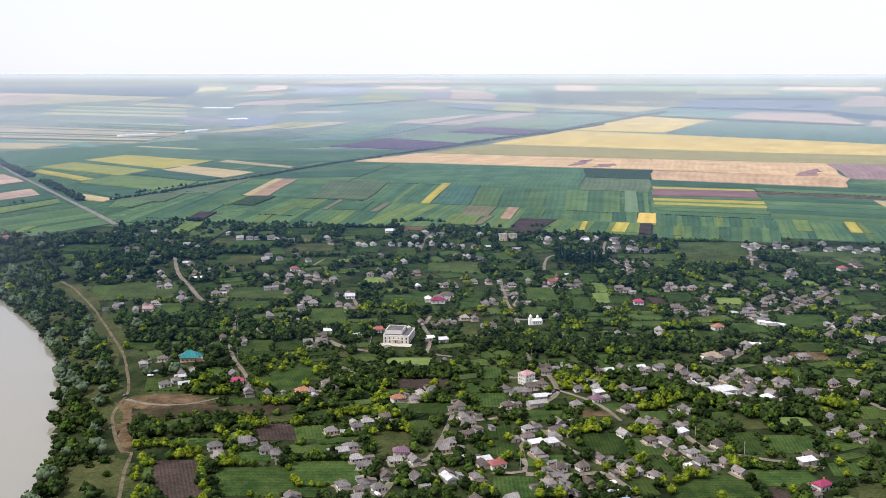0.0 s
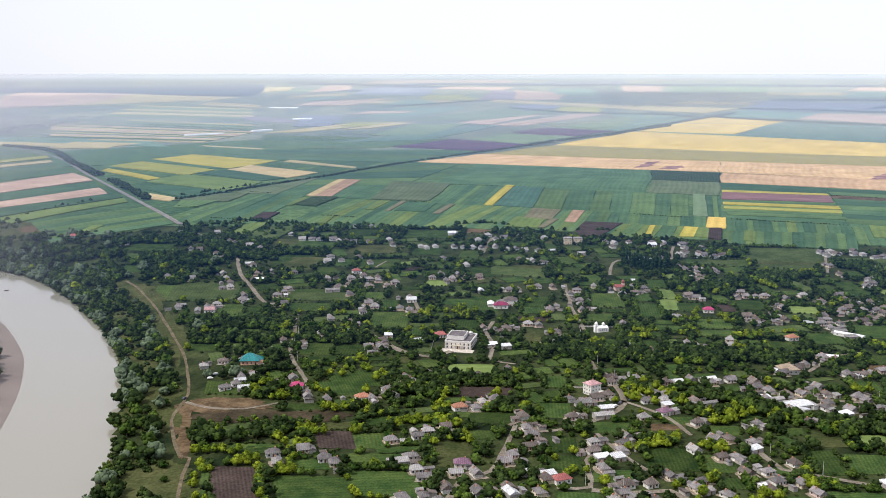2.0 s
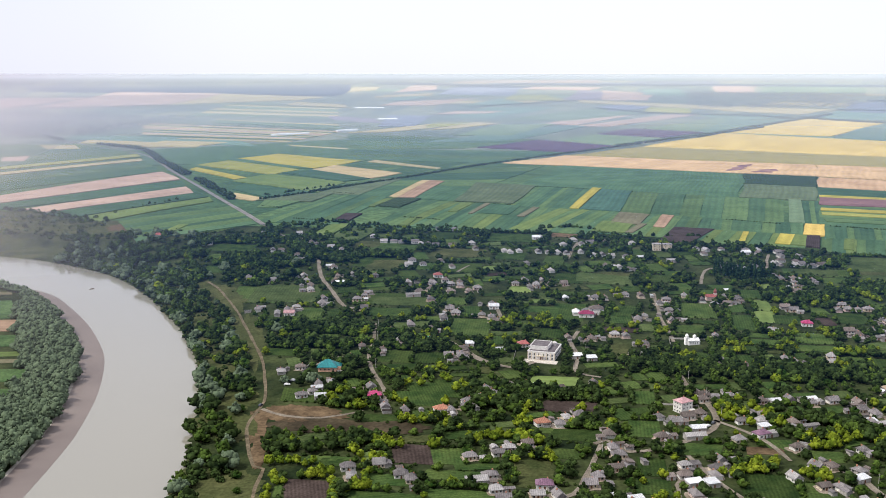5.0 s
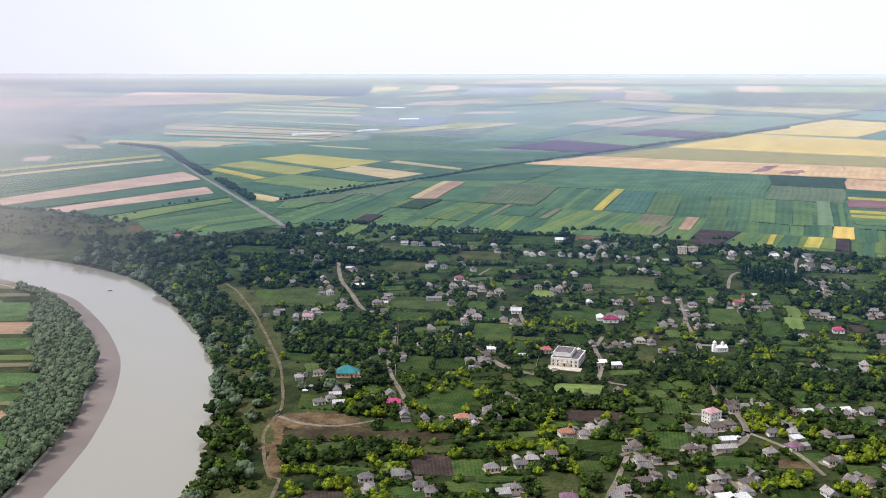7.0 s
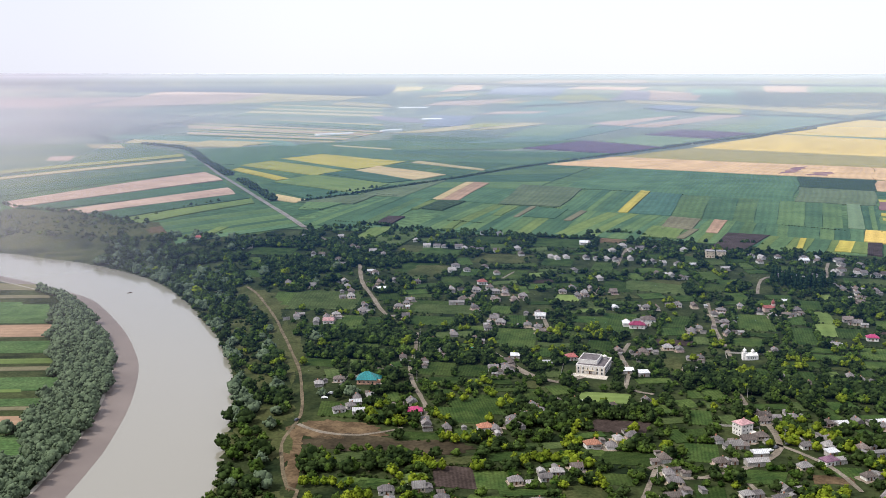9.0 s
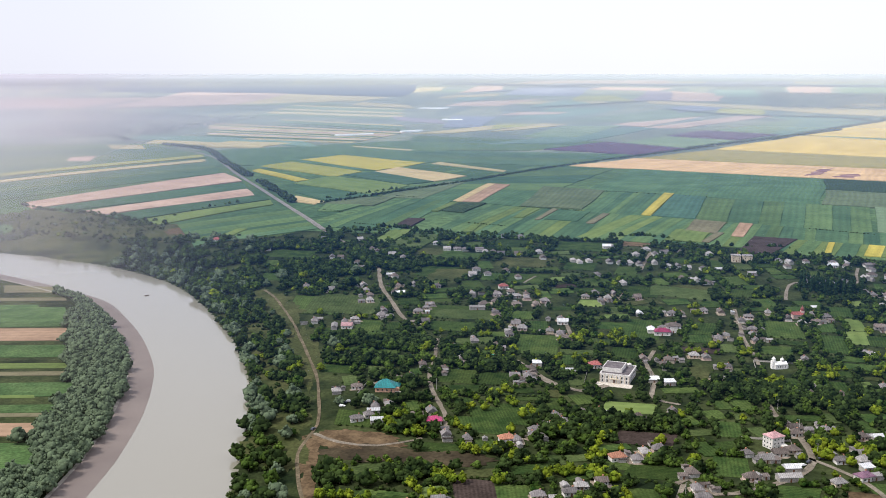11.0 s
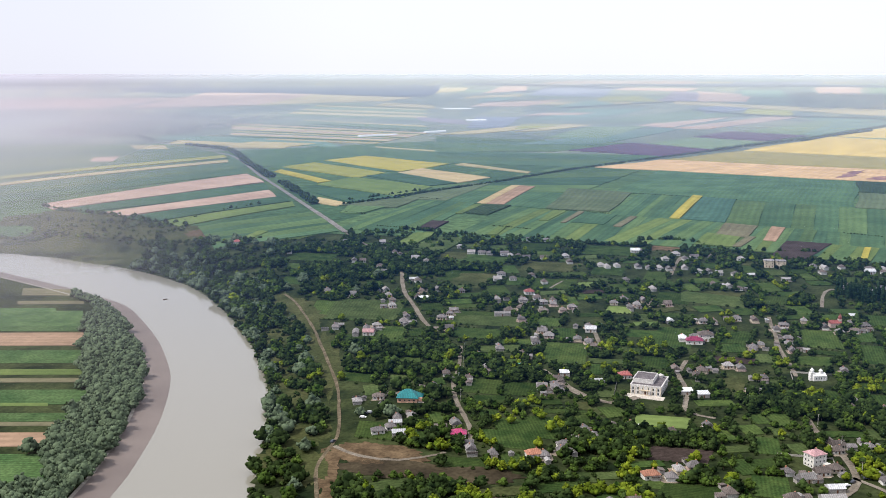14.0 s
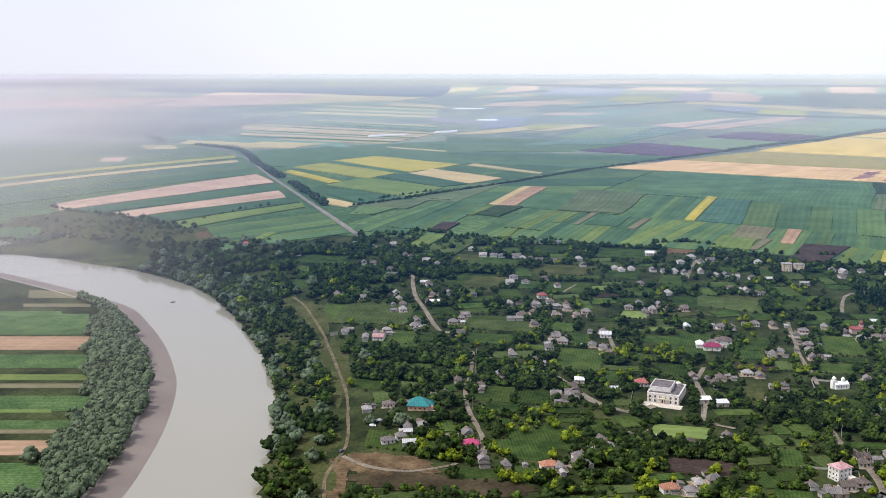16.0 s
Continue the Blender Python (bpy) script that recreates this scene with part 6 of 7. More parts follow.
def block(x, y, r):
    s = window_of(x, y, r)
    blocked[s] |= (cx[s] - x) ** 2 + (cy[s] - y) ** 2 < r * r


for x, y, r in taken:
    block(x, y, r)
    block(x, y - r * 0.8, r * (0.5 if y < 900 else 0.7))          # open ground on the sunny side
for x, y, r in ((*HALL, 15), (*TEAL, 16), (*TOWER, 15), (*CHURCH, 13), (*RED_COMPLEX, 16)):
    block(x, y - r * 0.8, r)
low_only = np.zeros((NX, NY), bool)               # only low growth here
for x, y, u, v in open_plots:
    r = u.length + v.length + 8
    s = window_of(x, y, r)
    det = u.x * v.y - u.y * v.x
    a = ((cx[s] - x) * v.y - (cy[s] - y) * v.x) / det
    b = ((cy[s] - y) * u.x - (cx[s] - x) * u.y) / det
    blocked[s] |= (abs(a) < 0.96) & (abs(b) < 0.96)
    for back_by in (5, 10, 14) if y > 640 else (4, 8):                # low beds and paths on the sunny side
        a = ((cx[s] - x) * v.y - (cy[s] + back_by - y) * v.x) / det
        b = ((cy[s] + back_by - y) * u.x - (cx[s] - x) * u.y) / det
        low_only[s] |= (abs(a) < 0.9) & (abs(b) < 1.0)
# small kitchen gardens wherever the village leaves room
garden_rng = random.Random(77)
wood_room = np.zeros((NX, NY), bool)              # kept for the woods
for kind, width, density, points in bands:
    if kind in ("wood", "poplar"):
        for x, y in smooth_line(points, 6):
            s = window_of(x, y, width * 0.75)
            wood_room[s] |= (cx[s] - x) ** 2 + (cy[s] - y) ** 2 < (width * 0.75) ** 2
made = 0
for _ in range(9000):
    if made >= 270:
        break
    x = garden_rng.uniform(-330, 560)
    y = garden_rng.uniform(460, 1320)
    if x > 20 + y * 0.46 or x < -150 - (y - 460) * 0.28 or y > np.interp(x, [p[0] for p in BACK_EDGE], [p[1] for p in BACK_EDGE]) - 45:
        continue
    turn = math.degrees(street_turn(x, y)) + garden_rng.choice((0, 90)) + garden_rng.uniform(-6, 6)
    u = Vector((math.cos(radians(turn)), math.sin(radians(turn)))) * garden_rng.uniform(7, 14) * (1.35 if y > 850 else 1)
    v = Vector((-u.y, u.x)).normalized() * garden_rng.uniform(4, 8) * (1.35 if y > 850 else 1)
    free = not wood_room[int((x - X0) / CELL), int((y - Y0) / CELL)]
    for a in (-1, -0.3, 0.3, 1):
        for b in (-1, 0, 1):
            i, j = int((x + a * u.x + b * v.x - X0) / CELL), int((y + a * u.y + b * v.y - Y0) / CELL)
            free = free and not blocked[i, j]
    if not free:
        continue
    made += 1
    crop = garden_rng.choices(("plot", "lawn", "meadow", "light", "brown", "dry"), (6.5, 4.5, 4.5, 0.8, 0.7, 0.8))[0]
    plot(crop, x, y, 2 * u.length, turn, 2 * v.length, turn + 90)
    s = window_of(x, y, u.length + v.length)
    det = u.x * v.y - u.y * v.x
    a = ((cx[s] - x) * v.y - (cy[s] - y) * v.x) / det
    b = ((cy[s] - y) * u.x - (cx[s] - x) * u.y) / det
    blocked[s] |= (abs(a) < 0.95) & (abs(b) < 0.95)
    b = ((cy[s] + 8 - y) * u.x - (cx[s] - x) * u.y) / det
    a = ((cx[s] - x) * v.y - (cy[s] + 8 - y) * v.x) / det
    low_only[s] |= (abs(a) < 0.9) & (abs(b) < 0.9)
side_right = np.full((NX, NY), 500.0)
side_left = np.full((NX, NY), 500.0)
west = cx < -60
side_right[west], side_left[west] = aside(RIGHT_LINE, cx[west], cy[west]), aside(LEFT_LINE, cx[west], cy[west])
blocked |= (side_right < 1.5) & (side_left > -19)
back = np.interp(cx, [p[0] for p in BACK_EDGE], [p[1] for p in BACK_EDGE])
stand = []                                        # species, x, y, size
tree_rng = random.Random(21)


def cell_of(x, y):
    i, j = int((x - X0) / CELL), int((y - Y0) / CELL)
    return (i, j) if 0 <= i < NX and 0 <= j < NY else None


def plant(kind, x, y, size, gap, force=False):
    c = cell_of(x, y)
    if c is None:
        if force:
            stand.append((kind, x, y, size))
        return force
    if blocked[c] and not force:
        return False
    if low_only[c] and not force and kind != "acacia":
        if (x * 7.3 + y * 3.1) % 1 > 0.75:
            return False
        kind, size = "shrub", size * 0.7
    stand.append((kind, x, y, size))
    block(x, y, gap)
    return True


for x, y, n in clumps:
    for k in range(n):
        spread = 0 if k == 0 else 5.5
        plant("acacia", x + tree_rng.uniform(-spread, spread), y + tree_rng.uniform(-spread, spread) * 1.3, tree_rng.uniform(0.65, 1.1), 2.2, k == 0)
for x, y, u, v in open_plots:                     # hedges and fruit trees along the plots' edges
    if y > np.interp(x, [p[0] for p in BACK_EDGE], [p[1] for p in BACK_EDGE]) - 25 or x < -330:
        continue
    for a, b, along in ((u, v, 0.6), (u, -v, 0.35), (v, u, 0.5), (v, -u, 0.5)):
        if tree_rng.random() > along:
            continue
        sort = tree_rng.choices(("oak", "walnut", "shrub", "acacia"), (3, 4, 3, 0.8))[0]
        count = int(2 * a.length / (4.2 if sort != "shrub" else 3))
        for k in range(count):
            q = a * (2 * (k + tree_rng.random()) / max(1, count) - 1)
            plant(sort, x + q.x + b.x * 1.06 + tree_rng.uniform(-1, 1), y + q.y + b.y * 1.06 + tree_rng.uniform(-1, 1), tree_rng.uniform(0.45, 0.85), 2.2)
for kind, width, density, points in bands:
    line = smooth_line(points, 4)
    length = 4.0 * len(line)
    count = int(length * max(width, 5) * density / {"wood": 17, "belt": 13, "hedge": 15, "line": 7}.get(kind, 26))
    for k in range(count):
        i = tree_rng.randrange(len(line))
        x, y = line[i]
        if i % 7 == 0 and kind in ("belt", "hedge") and tree_rng.random() < 0.5:
            continue
        x, y = x + tree_rng.uniform(-width, width) / 2, y + tree_rng.uniform(-width, width) / 2
        sort = {"poplar": "poplar", "line": "shrub", "hedge": tree_rng.choice(("oak", "walnut", "shrub")), "wood": tree_rng.choices(("oak", "walnut", "acacia"), (7, 3, 0.3))[0]}.get(kind, "oak")
        plant(sort, x, y, tree_rng.uniform(0.7, 1.2) * {"roadside": 0.95, "belt": 0.56, "hedge": 0.62, "line": 0.6}.get(kind, 1) * (1.7 if kind == "belt" and y > 3000 else 1), 2.4 if kind == "wood" else 1.5, kind in ("belt", "roadside") and cell_of(x, y) is None)
in_view = lambda x, y: x > -60 - (y - 130) * 0.80 and x < 40 + y * 0.47
# willows on the inner bend, thickets on the outer bank
for _ in range(16000):
    x, y = tree_rng.uniform(-760, -190), tree_rng.uniform(440, 1000)
    c = cell_of(x, y)
    if c is None or not in_view(x, y):
        continue
    s = -side_left[c]
    edge = 46 + 10 * noise.noise(Vector((x / 30, y / 30, 0)))
    if side_right[c] < 0 and 19 < s < 19 + edge * min(1, max(0.12, (985 - y) / 130)):
        plant("willow", x, y, tree_rng.uniform(0.8, 1.25), 4.4)
for _ in range(1500):
    x, y = tree_rng.uniform(-900, -420), tree_rng.uniform(600, 1060)
    c = cell_of(x, y)
    if c and in_view(x, y) and side_left[c] < -80 and noise.noise(Vector((x / 60, y / 14, 7))) > 0.33:
        plant(tree_rng.choice(("willow", "oak")), x, y, tree_rng.uniform(0.5, 0.8), 2.6)
for _ in range(60000):
    x, y = tree_rng.uniform(-1200, -120), tree_rng.uniform(430, 1330)
    c = cell_of(x, y)
    if c is None or not in_view(x, y) or side_right[c] < 2:
        continue
    s = side_right[c]
    deep = 46 if y < 850 else 46 + (y - 850) * 0.2
    if x < -640:                                  # flat open meadow, bushes on the slope behind
        if s < 55:
            continue
        deep = 190
    n = noise.noise(Vector((x / 34, y / 34, 2)))
    if s < deep:
        keep = (0.95 if s < 26 else 0.8) if y < 900 else (1.2 if s < 70 else 0.75)
        if n < -0.12 and s > 16:
            keep = 0.25
    elif s < deep + 70 and y < back[c] - 30:
        keep = 0.3 if y < 900 else 0.36
    else:
        continue
    if y < 545 and s > 14:
        keep *= 0.12
    if tree_rng.random() < keep * (0.46 if s > 12 and 560 < y < 960 else 0.6):
        sort = tree_rng.choices(("oak", "shrub", "walnut", "willow", "acacia"), (5, 5, 3.2, 0.9, 0.2) if s > 10 else (2, 7, 1, 2, 0))[0]
        if y > 930 and s > 70 and tree_rng.random() < 0.75:
            sort = "shrub"
        plant(sort, x, y, tree_rng.choice((tree_rng.uniform(0.5, 0.9), tree_rng.uniform(0.8, 1.45))) * (0.55 if x < -640 else 1), 2.2 if sort != "shrub" else 1.5)
# gardens, orchards and hedges of the village
for _ in range(42000):
    x, y = tree_rng.uniform(-420, 720), tree_rng.uniform(430, 1480)
    c = cell_of(x, y)
    if c is None or not in_view(x, y) or side_right[c] < 85 or y > back[c]:
        continue
    n = noise.noise(Vector((x / 70, y / 70, 5))) + 0.5 * noise.noise(Vector((x / 22, y / 22, 9)))
    keep = 0.8 + 0.8 * n if y < 850 else 0.55 + 1.0 * n if y < 1000 or x < 100 else 0.36 + 1.0 * n
    if tree_rng.random() < keep:
        sort = tree_rng.choices(("oak", "walnut", "shrub", "acacia"), (5, 4.2, 2.6, 0.55))[0]
        plant(sort, x, y, tree_rng.uniform(0.45, 1.0), 2.4)

count_of = {}
far_trees = {}
VARIANTS = 6
ALONE = {"oak": 90, "walnut": 70, "acacia": 90, "willow": 60, "shrub": 90, "poplar": 20}   # the nearest of each stand singly
near_meshes, far_arrays, mass_arrays = {}, {}, {}          # mass: crowns far out on the plain, of a few pixels
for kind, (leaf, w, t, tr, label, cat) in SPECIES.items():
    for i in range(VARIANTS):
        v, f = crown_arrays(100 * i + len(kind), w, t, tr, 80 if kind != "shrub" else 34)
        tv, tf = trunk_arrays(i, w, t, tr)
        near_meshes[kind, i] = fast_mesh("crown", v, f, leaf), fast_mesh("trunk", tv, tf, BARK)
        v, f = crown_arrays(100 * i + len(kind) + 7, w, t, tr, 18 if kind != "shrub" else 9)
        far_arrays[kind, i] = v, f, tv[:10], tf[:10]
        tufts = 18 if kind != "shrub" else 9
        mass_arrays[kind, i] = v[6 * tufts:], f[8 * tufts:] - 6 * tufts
stand.sort(key=lambda s: s[2])
xs, ys = np.array([s[1] for s in stand]), np.array([s[2] for s in stand])
flat = np.hypot(xs - HUB[0], ys - HUB[1])
places = lift(xs, ys, np.where(flat > NEAR, 0.0004 * flat, np.where(ys > 1350, 0.5, 0.0)))
shrink = np.where(flat > NEAR, np.hypot(places[:, 0] - HUB[0], places[:, 1] - HUB[1]) / flat, 1.0)
for (kind, x, y, size), at, k in zip(stand, places, shrink):
    i = tree_rng.randrange(VARIANTS)
    turn = tree_rng.uniform(0, 6.28)
    if count_of.get(kind, 0) < ALONE[kind]:
        count_of[kind] = count_of.get(kind, 0) + 1
        leaf, w, t, tr, label, cat = SPECIES[kind]
        tree = new(cat)
        tagged(tree, label, cat, "%s growth round the village" % kind)
        tree.location, tree.rotation_euler, tree.scale = at, (0, 0, turn), (size, size, size * tree_rng.uniform(0.85, 1.15))
        crown, trunk = near_meshes[kind, i]
        part("trunk", trunk, tree)
        part("crown", crown, tree)
    else:
        far_trees.setdefault(kind, []).append((i, turn, size * k, at))
for kind, rows in far_trees.items():
    vs, fs, tvs, tfs, nv, ntv = [], [], [], [], 0, 0
    for i, turn, size, at in rows:
        v, f, tv, tf = far_arrays[kind, i]
        if at[1] > 1400:
            v, f = mass_arrays[kind, i]
        c, s = math.cos(turn) * size, math.sin(turn) * size
        m = np.array([(c, -s, 0), (s, c, 0), (0, 0, size)])
        vs.append(v @ m.T + at)
        fs.append(f + nv)
        nv += len(v)
        tvs.append(tv @ m.T + at)
        tfs.append(tf + ntv)
        ntv += len(tv)
    wood = new("woodland")
    tagged(wood, "%s, in great number" % SPECIES[kind][4], "woodland", kind="stuff")
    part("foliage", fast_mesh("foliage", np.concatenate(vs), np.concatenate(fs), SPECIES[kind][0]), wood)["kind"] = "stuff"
    part("trunks", fast_mesh("trunks", np.concatenate(tvs), np.concatenate(tfs), BARK), wood)["kind"] = "stuff"

# ---- far settlements and sheds on the plain ----


def joined_houses(places, seed, parent):
    """Gabled and hipped houses with eaves, joined by roof colour and walls."""
    rnd = random.Random(seed)
    sets = {"grey": bmesh.new(), "brown": bmesh.new(), "pale": bmesh.new()}
    walls, panes = bmesh.new(), bmesh.new()
    for x, y in places:
        turn = street_turn(x, y) + rnd.choice((0, math.pi / 2)) + rnd.uniform(-0.1, 0.1)
        m = Matrix.Translation((x, y, float(height(x, y)))) @ Matrix.Rotation(turn, 4, "Z")
        w, d, rise = rnd.uniform(6.4, 9.2), rnd.uniform(5.2, 6.4), rnd.uniform(2.0, 2.8)
        r = rnd.choice((0, max(0.2, w / 2 - d / 2)))
        W, D = w / 2 + 0.5, d / 2 + 0.5
        rx = W if r == 0 else r
        bm = sets[rnd.choices(("grey", "brown", "pale"), (5, 3, 3))[0]]
        v = [bm.verts.new(m @ Vector(q)) for q in ((-W, -D, 2.4), (W, -D, 2.4), (W, D, 2.4), (-W, D, 2.4), (-rx, 0, 2.4 + rise), (rx, 0, 2.4 + rise))]
        for f in ((0, 1, 5, 4), (2, 3, 4, 5), (1, 2, 5), (3, 0, 4), (3, 2, 1, 0)):
            bm.faces.new([v[i] for i in f])
        for bmx, (bw, bd, z0, h) in ((walls, (w, d, -0.6, 3.0)),):
            v = [bmx.verts.new(m @ Vector((a * bw / 2, b * bd / 2, z))) for z in (z0, z0 + h) for a, b in ((-1, -1), (1, -1), (1, 1), (-1, 1))]
            for i in range(4):
                bmx.faces.new([v[i], v[(i + 1) % 4], v[4 + (i + 1) % 4], v[4 + i]])
        for k in (-0.3, 0, 0.3):
            for side in (-1, 1):
                q = side * (d / 2 + 0.05)
                v = [panes.verts.new(m @ Vector((w * k + a, q, z))) for a, z in ((-0.45, 0.9), (0.45, 0.9), (0.45, 1.8), (-0.45, 1.8))]
                panes.faces.new(v)
    for look_of, bm in sets.items():
        part("roofs", bm_mesh("roofs", bm, ROOFS[look_of]), parent)["kind"] = "stuff"
    part("walls", bm_mesh("walls", walls, WALLS[0]), parent)["kind"] = "stuff"
    part("windows", bm_mesh("windows", panes, GLASS), parent)["kind"] = "stuff"


rear = new("house_rows")
tagged(rear, "rows of white houses with grey roofs at the back of the village", "houses", kind="stuff")
joined_houses(back_row, 8, rear)


CLUMP = np.tile(BALL_F, (6, 1)) + np.repeat(np.arange(6) * 12, 20)[:, None]


def far_village(corners, count, seed, label):
    """A distant village: many small gabled houses among dark trees."""
    rnd = random.Random(seed)
    a, b, c, d = (Vector(p) for p in corners)
    vs, fs, ls, lf = [], [], [], []
    for i in range(count):
        s, t = rnd.random(), rnd.random()
        p = (a * (1 - s) + b * s) * (1 - t) + (d * (1 - s) + c * s) * t
        crop = 0.0017 * math.hypot(p.x - HUB[0], p.y - HUB[1])          # on the crops of the far plain
        at = lift(p.x, p.y, crop)
        k = math.hypot(at[0] - HUB[0], at[1] - HUB[1]) / math.hypot(p.x - HUB[0], p.y - HUB[1])
        turn = rnd.uniform(0, 3.1)
        w, dd, h = rnd.uniform(4, 7) * k, rnd.uniform(3, 4.5) * k, 3.6 * k
        cs, sn = math.cos(turn), math.sin(turn)
        n = len(vs)
        for q in ((-w, -dd, -1), (w, -dd, -1), (w, dd, -1), (-w, dd, -1), (-w, -dd, h), (w, -dd, h), (w, dd, h), (-w, dd, h), (-w, 0, h * 1.7), (w, 0, h * 1.7)):
            vs.append((at[0] + q[0] * cs - q[1] * sn, at[1] + q[0] * sn + q[1] * cs, at[2] + q[2]))
        fs += [[n + j for j in f] for f in ((0, 1, 5, 4), (2, 3, 7, 6), (1, 2, 6, 9, 5), (3, 0, 4, 8, 7), (4, 5, 9, 8), (6, 7, 8, 9))]
        for j in range(2):
            x, y = p.x + rnd.uniform(-25, 25), p.y + rnd.uniform(-60, 60)
            v, f, _, _ = far_arrays["oak", j]
            ls.append(v[-72:] * k * rnd.uniform(0.7, 1.3) + lift(x, y, crop))
            lf.append(CLUMP + 72 * len(lf))
    ob = new("far_village")
    tagged(ob, label, "village", kind="stuff")
    part("houses", mesh_of("houses", vs, fs, WALLS[3]), ob)["kind"] = "stuff"
    part("trees", fast_mesh("trees", np.concatenate(ls), np.concatenate(lf), SPECIES["oak"][0]), ob)["kind"] = "stuff"


far_village(((-2133, 3044), (-1690, 3248), (-1823, 4524), (-3080, 5044)), 520, 3, "distant village of pale roofs among dark trees")
far_village(((567, 6351), (1476, 6247), (2689, 10546), (1023, 11493)), 760, 4, "distant village of pale roofs among bluish trees")

GREENHOUSE = mat("greenhouse_film", (0.74, 0.75, 0.76), (0.82, 0.83, 0.84), 20, 4, rough=0.4)


def greenhouse(x, y, turn, length, width):
    at = spot(x, y)
    k = math.hypot(at.x - HUB[0], at.y - HUB[1]) / math.hypot(x - HUB[0], y - HUB[1])
    bm = bmesh.new()
    n = 8
    ends = []
    for e in (-length / 2, length / 2):
        ends.append([bm.verts.new((e * k, -math.cos(math.pi * i / n) * width / 2 * k, (math.sin(math.pi * i / n) * 5 + (0 if i in (0, n) else 2)) * k)) for i in range(n + 1)])
    for i in range(n):
        bm.faces.new([ends[0][i], ends[0][i + 1], ends[1][i + 1], ends[1][i]])
    for e in ends:
        bm.faces.new(e)
    ob = new("greenhouse", bm_mesh("greenhouse", bm, GREENHOUSE))
    ob.location, ob.rotation_euler = at, (0, 0, radians(turn))
    tagged(ob, "long white film greenhouse on the plain", "greenhouse", "greenhouses on the plain")


greenhouse(-1350, 6120, 14, 175, 26)
greenhouse(-935, 4630, 14, 92, 18)
greenhouse(-896, 3690, 56, 100, 12)
greenhouse(-1033, 3430, 48, 150, 9)

# ---- haze sheet over the plain ----
# tinted sheet standing in for air haze; colour and opacity follow distance and bearing
HAZE_SHEET = bpy.data.materials.new("haze_sheet")
HAZE_SHEET.use_nodes = True
n, l = HAZE_SHEET.node_tree.nodes, HAZE_SHEET.node_tree.links
n.clear()
out_node, clear, mixed, veil, under, over = (n.new(k) for k in ("ShaderNodeOutputMaterial", "ShaderNodeBsdfTransparent", "ShaderNodeMixShader", "ShaderNodeBsdfDiffuse", "ShaderNodeBsdfTranslucent", "ShaderNodeMixShader"))
thick = n.new("ShaderNodeAttribute")
thick.attribute_name = "haze_depth"
pale = n.new("ShaderNodeAttribute")
pale.attribute_name = "haze_pale"
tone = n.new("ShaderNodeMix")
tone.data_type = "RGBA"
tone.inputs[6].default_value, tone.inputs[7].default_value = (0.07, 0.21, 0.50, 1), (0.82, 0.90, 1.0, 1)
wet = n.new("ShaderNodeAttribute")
wet.attribute_name = "haze_rain"
haze_tone = n.new("ShaderNodeMix")
haze_tone.data_type = "RGBA"
haze_tone.inputs[7].default_value = (0.66, 0.655, 0.77, 1)
l.new(wet.outputs["Fac"], haze_tone.inputs[0])
l.new(tone.outputs[2], haze_tone.inputs[6])
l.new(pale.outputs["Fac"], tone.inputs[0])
l.new(haze_tone.outputs[2], veil.inputs[0])
l.new(haze_tone.outputs[2], under.inputs[0])
over.inputs[0].default_value = 0.3
l.new(veil.outputs[0], over.inputs[1])
l.new(under.outputs[0], over.inputs[2])
l.new(thick.outputs["Fac"], mixed.inputs[0])
l.new(clear.outputs[0], mixed.inputs[1])
l.new(over.outputs[0], mixed.inputs[2])
l.new(mixed.outputs[0], out_node.inputs[0])
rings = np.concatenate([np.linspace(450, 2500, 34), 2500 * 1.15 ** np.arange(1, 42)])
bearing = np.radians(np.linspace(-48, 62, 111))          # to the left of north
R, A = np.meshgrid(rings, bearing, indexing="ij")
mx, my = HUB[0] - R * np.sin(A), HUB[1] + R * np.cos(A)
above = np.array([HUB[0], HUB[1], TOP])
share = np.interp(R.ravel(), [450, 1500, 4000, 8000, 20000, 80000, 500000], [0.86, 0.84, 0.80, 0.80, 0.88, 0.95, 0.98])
veil_points = above + share[:, None] * (lift(mx.ravel(), my.ravel()) - above)      # set part way along sight lines from above HUB to the ground
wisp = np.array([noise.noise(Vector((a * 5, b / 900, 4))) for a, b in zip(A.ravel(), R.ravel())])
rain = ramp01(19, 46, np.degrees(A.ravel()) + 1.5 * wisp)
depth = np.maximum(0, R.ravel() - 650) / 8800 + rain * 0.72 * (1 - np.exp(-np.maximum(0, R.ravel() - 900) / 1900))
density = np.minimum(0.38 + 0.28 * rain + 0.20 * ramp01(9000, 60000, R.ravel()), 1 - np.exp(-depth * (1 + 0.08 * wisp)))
me = mesh_of("mist", veil_points, grid_faces(len(rings), len(bearing)), HAZE_SHEET, flat=False)
me.attributes.new("haze_depth", "FLOAT", "POINT").data.foreach_set("value", density.astype(np.float32))
me.attributes.new("haze_pale", "FLOAT", "POINT").data.foreach_set("value", np.clip(0.6 * ramp01(900, 4500, R.ravel()) + 0.4 * ramp01(4500, 20000, R.ravel()), 0, 1).astype(np.float32))
me.attributes.new("haze_rain", "FLOAT", "POINT").data.foreach_set("value", np.clip(2.0 * rain, 0, 1).astype(np.float32))
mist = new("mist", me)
tagged(mist, "tinted sheet standing in for haze over the far plain", "mist", kind="stuff")


# ---- small things ----
POLE = mat("grey_concrete_pole", (0.30, 0.29, 0.27), (0.42, 0.40, 0.38), 2)


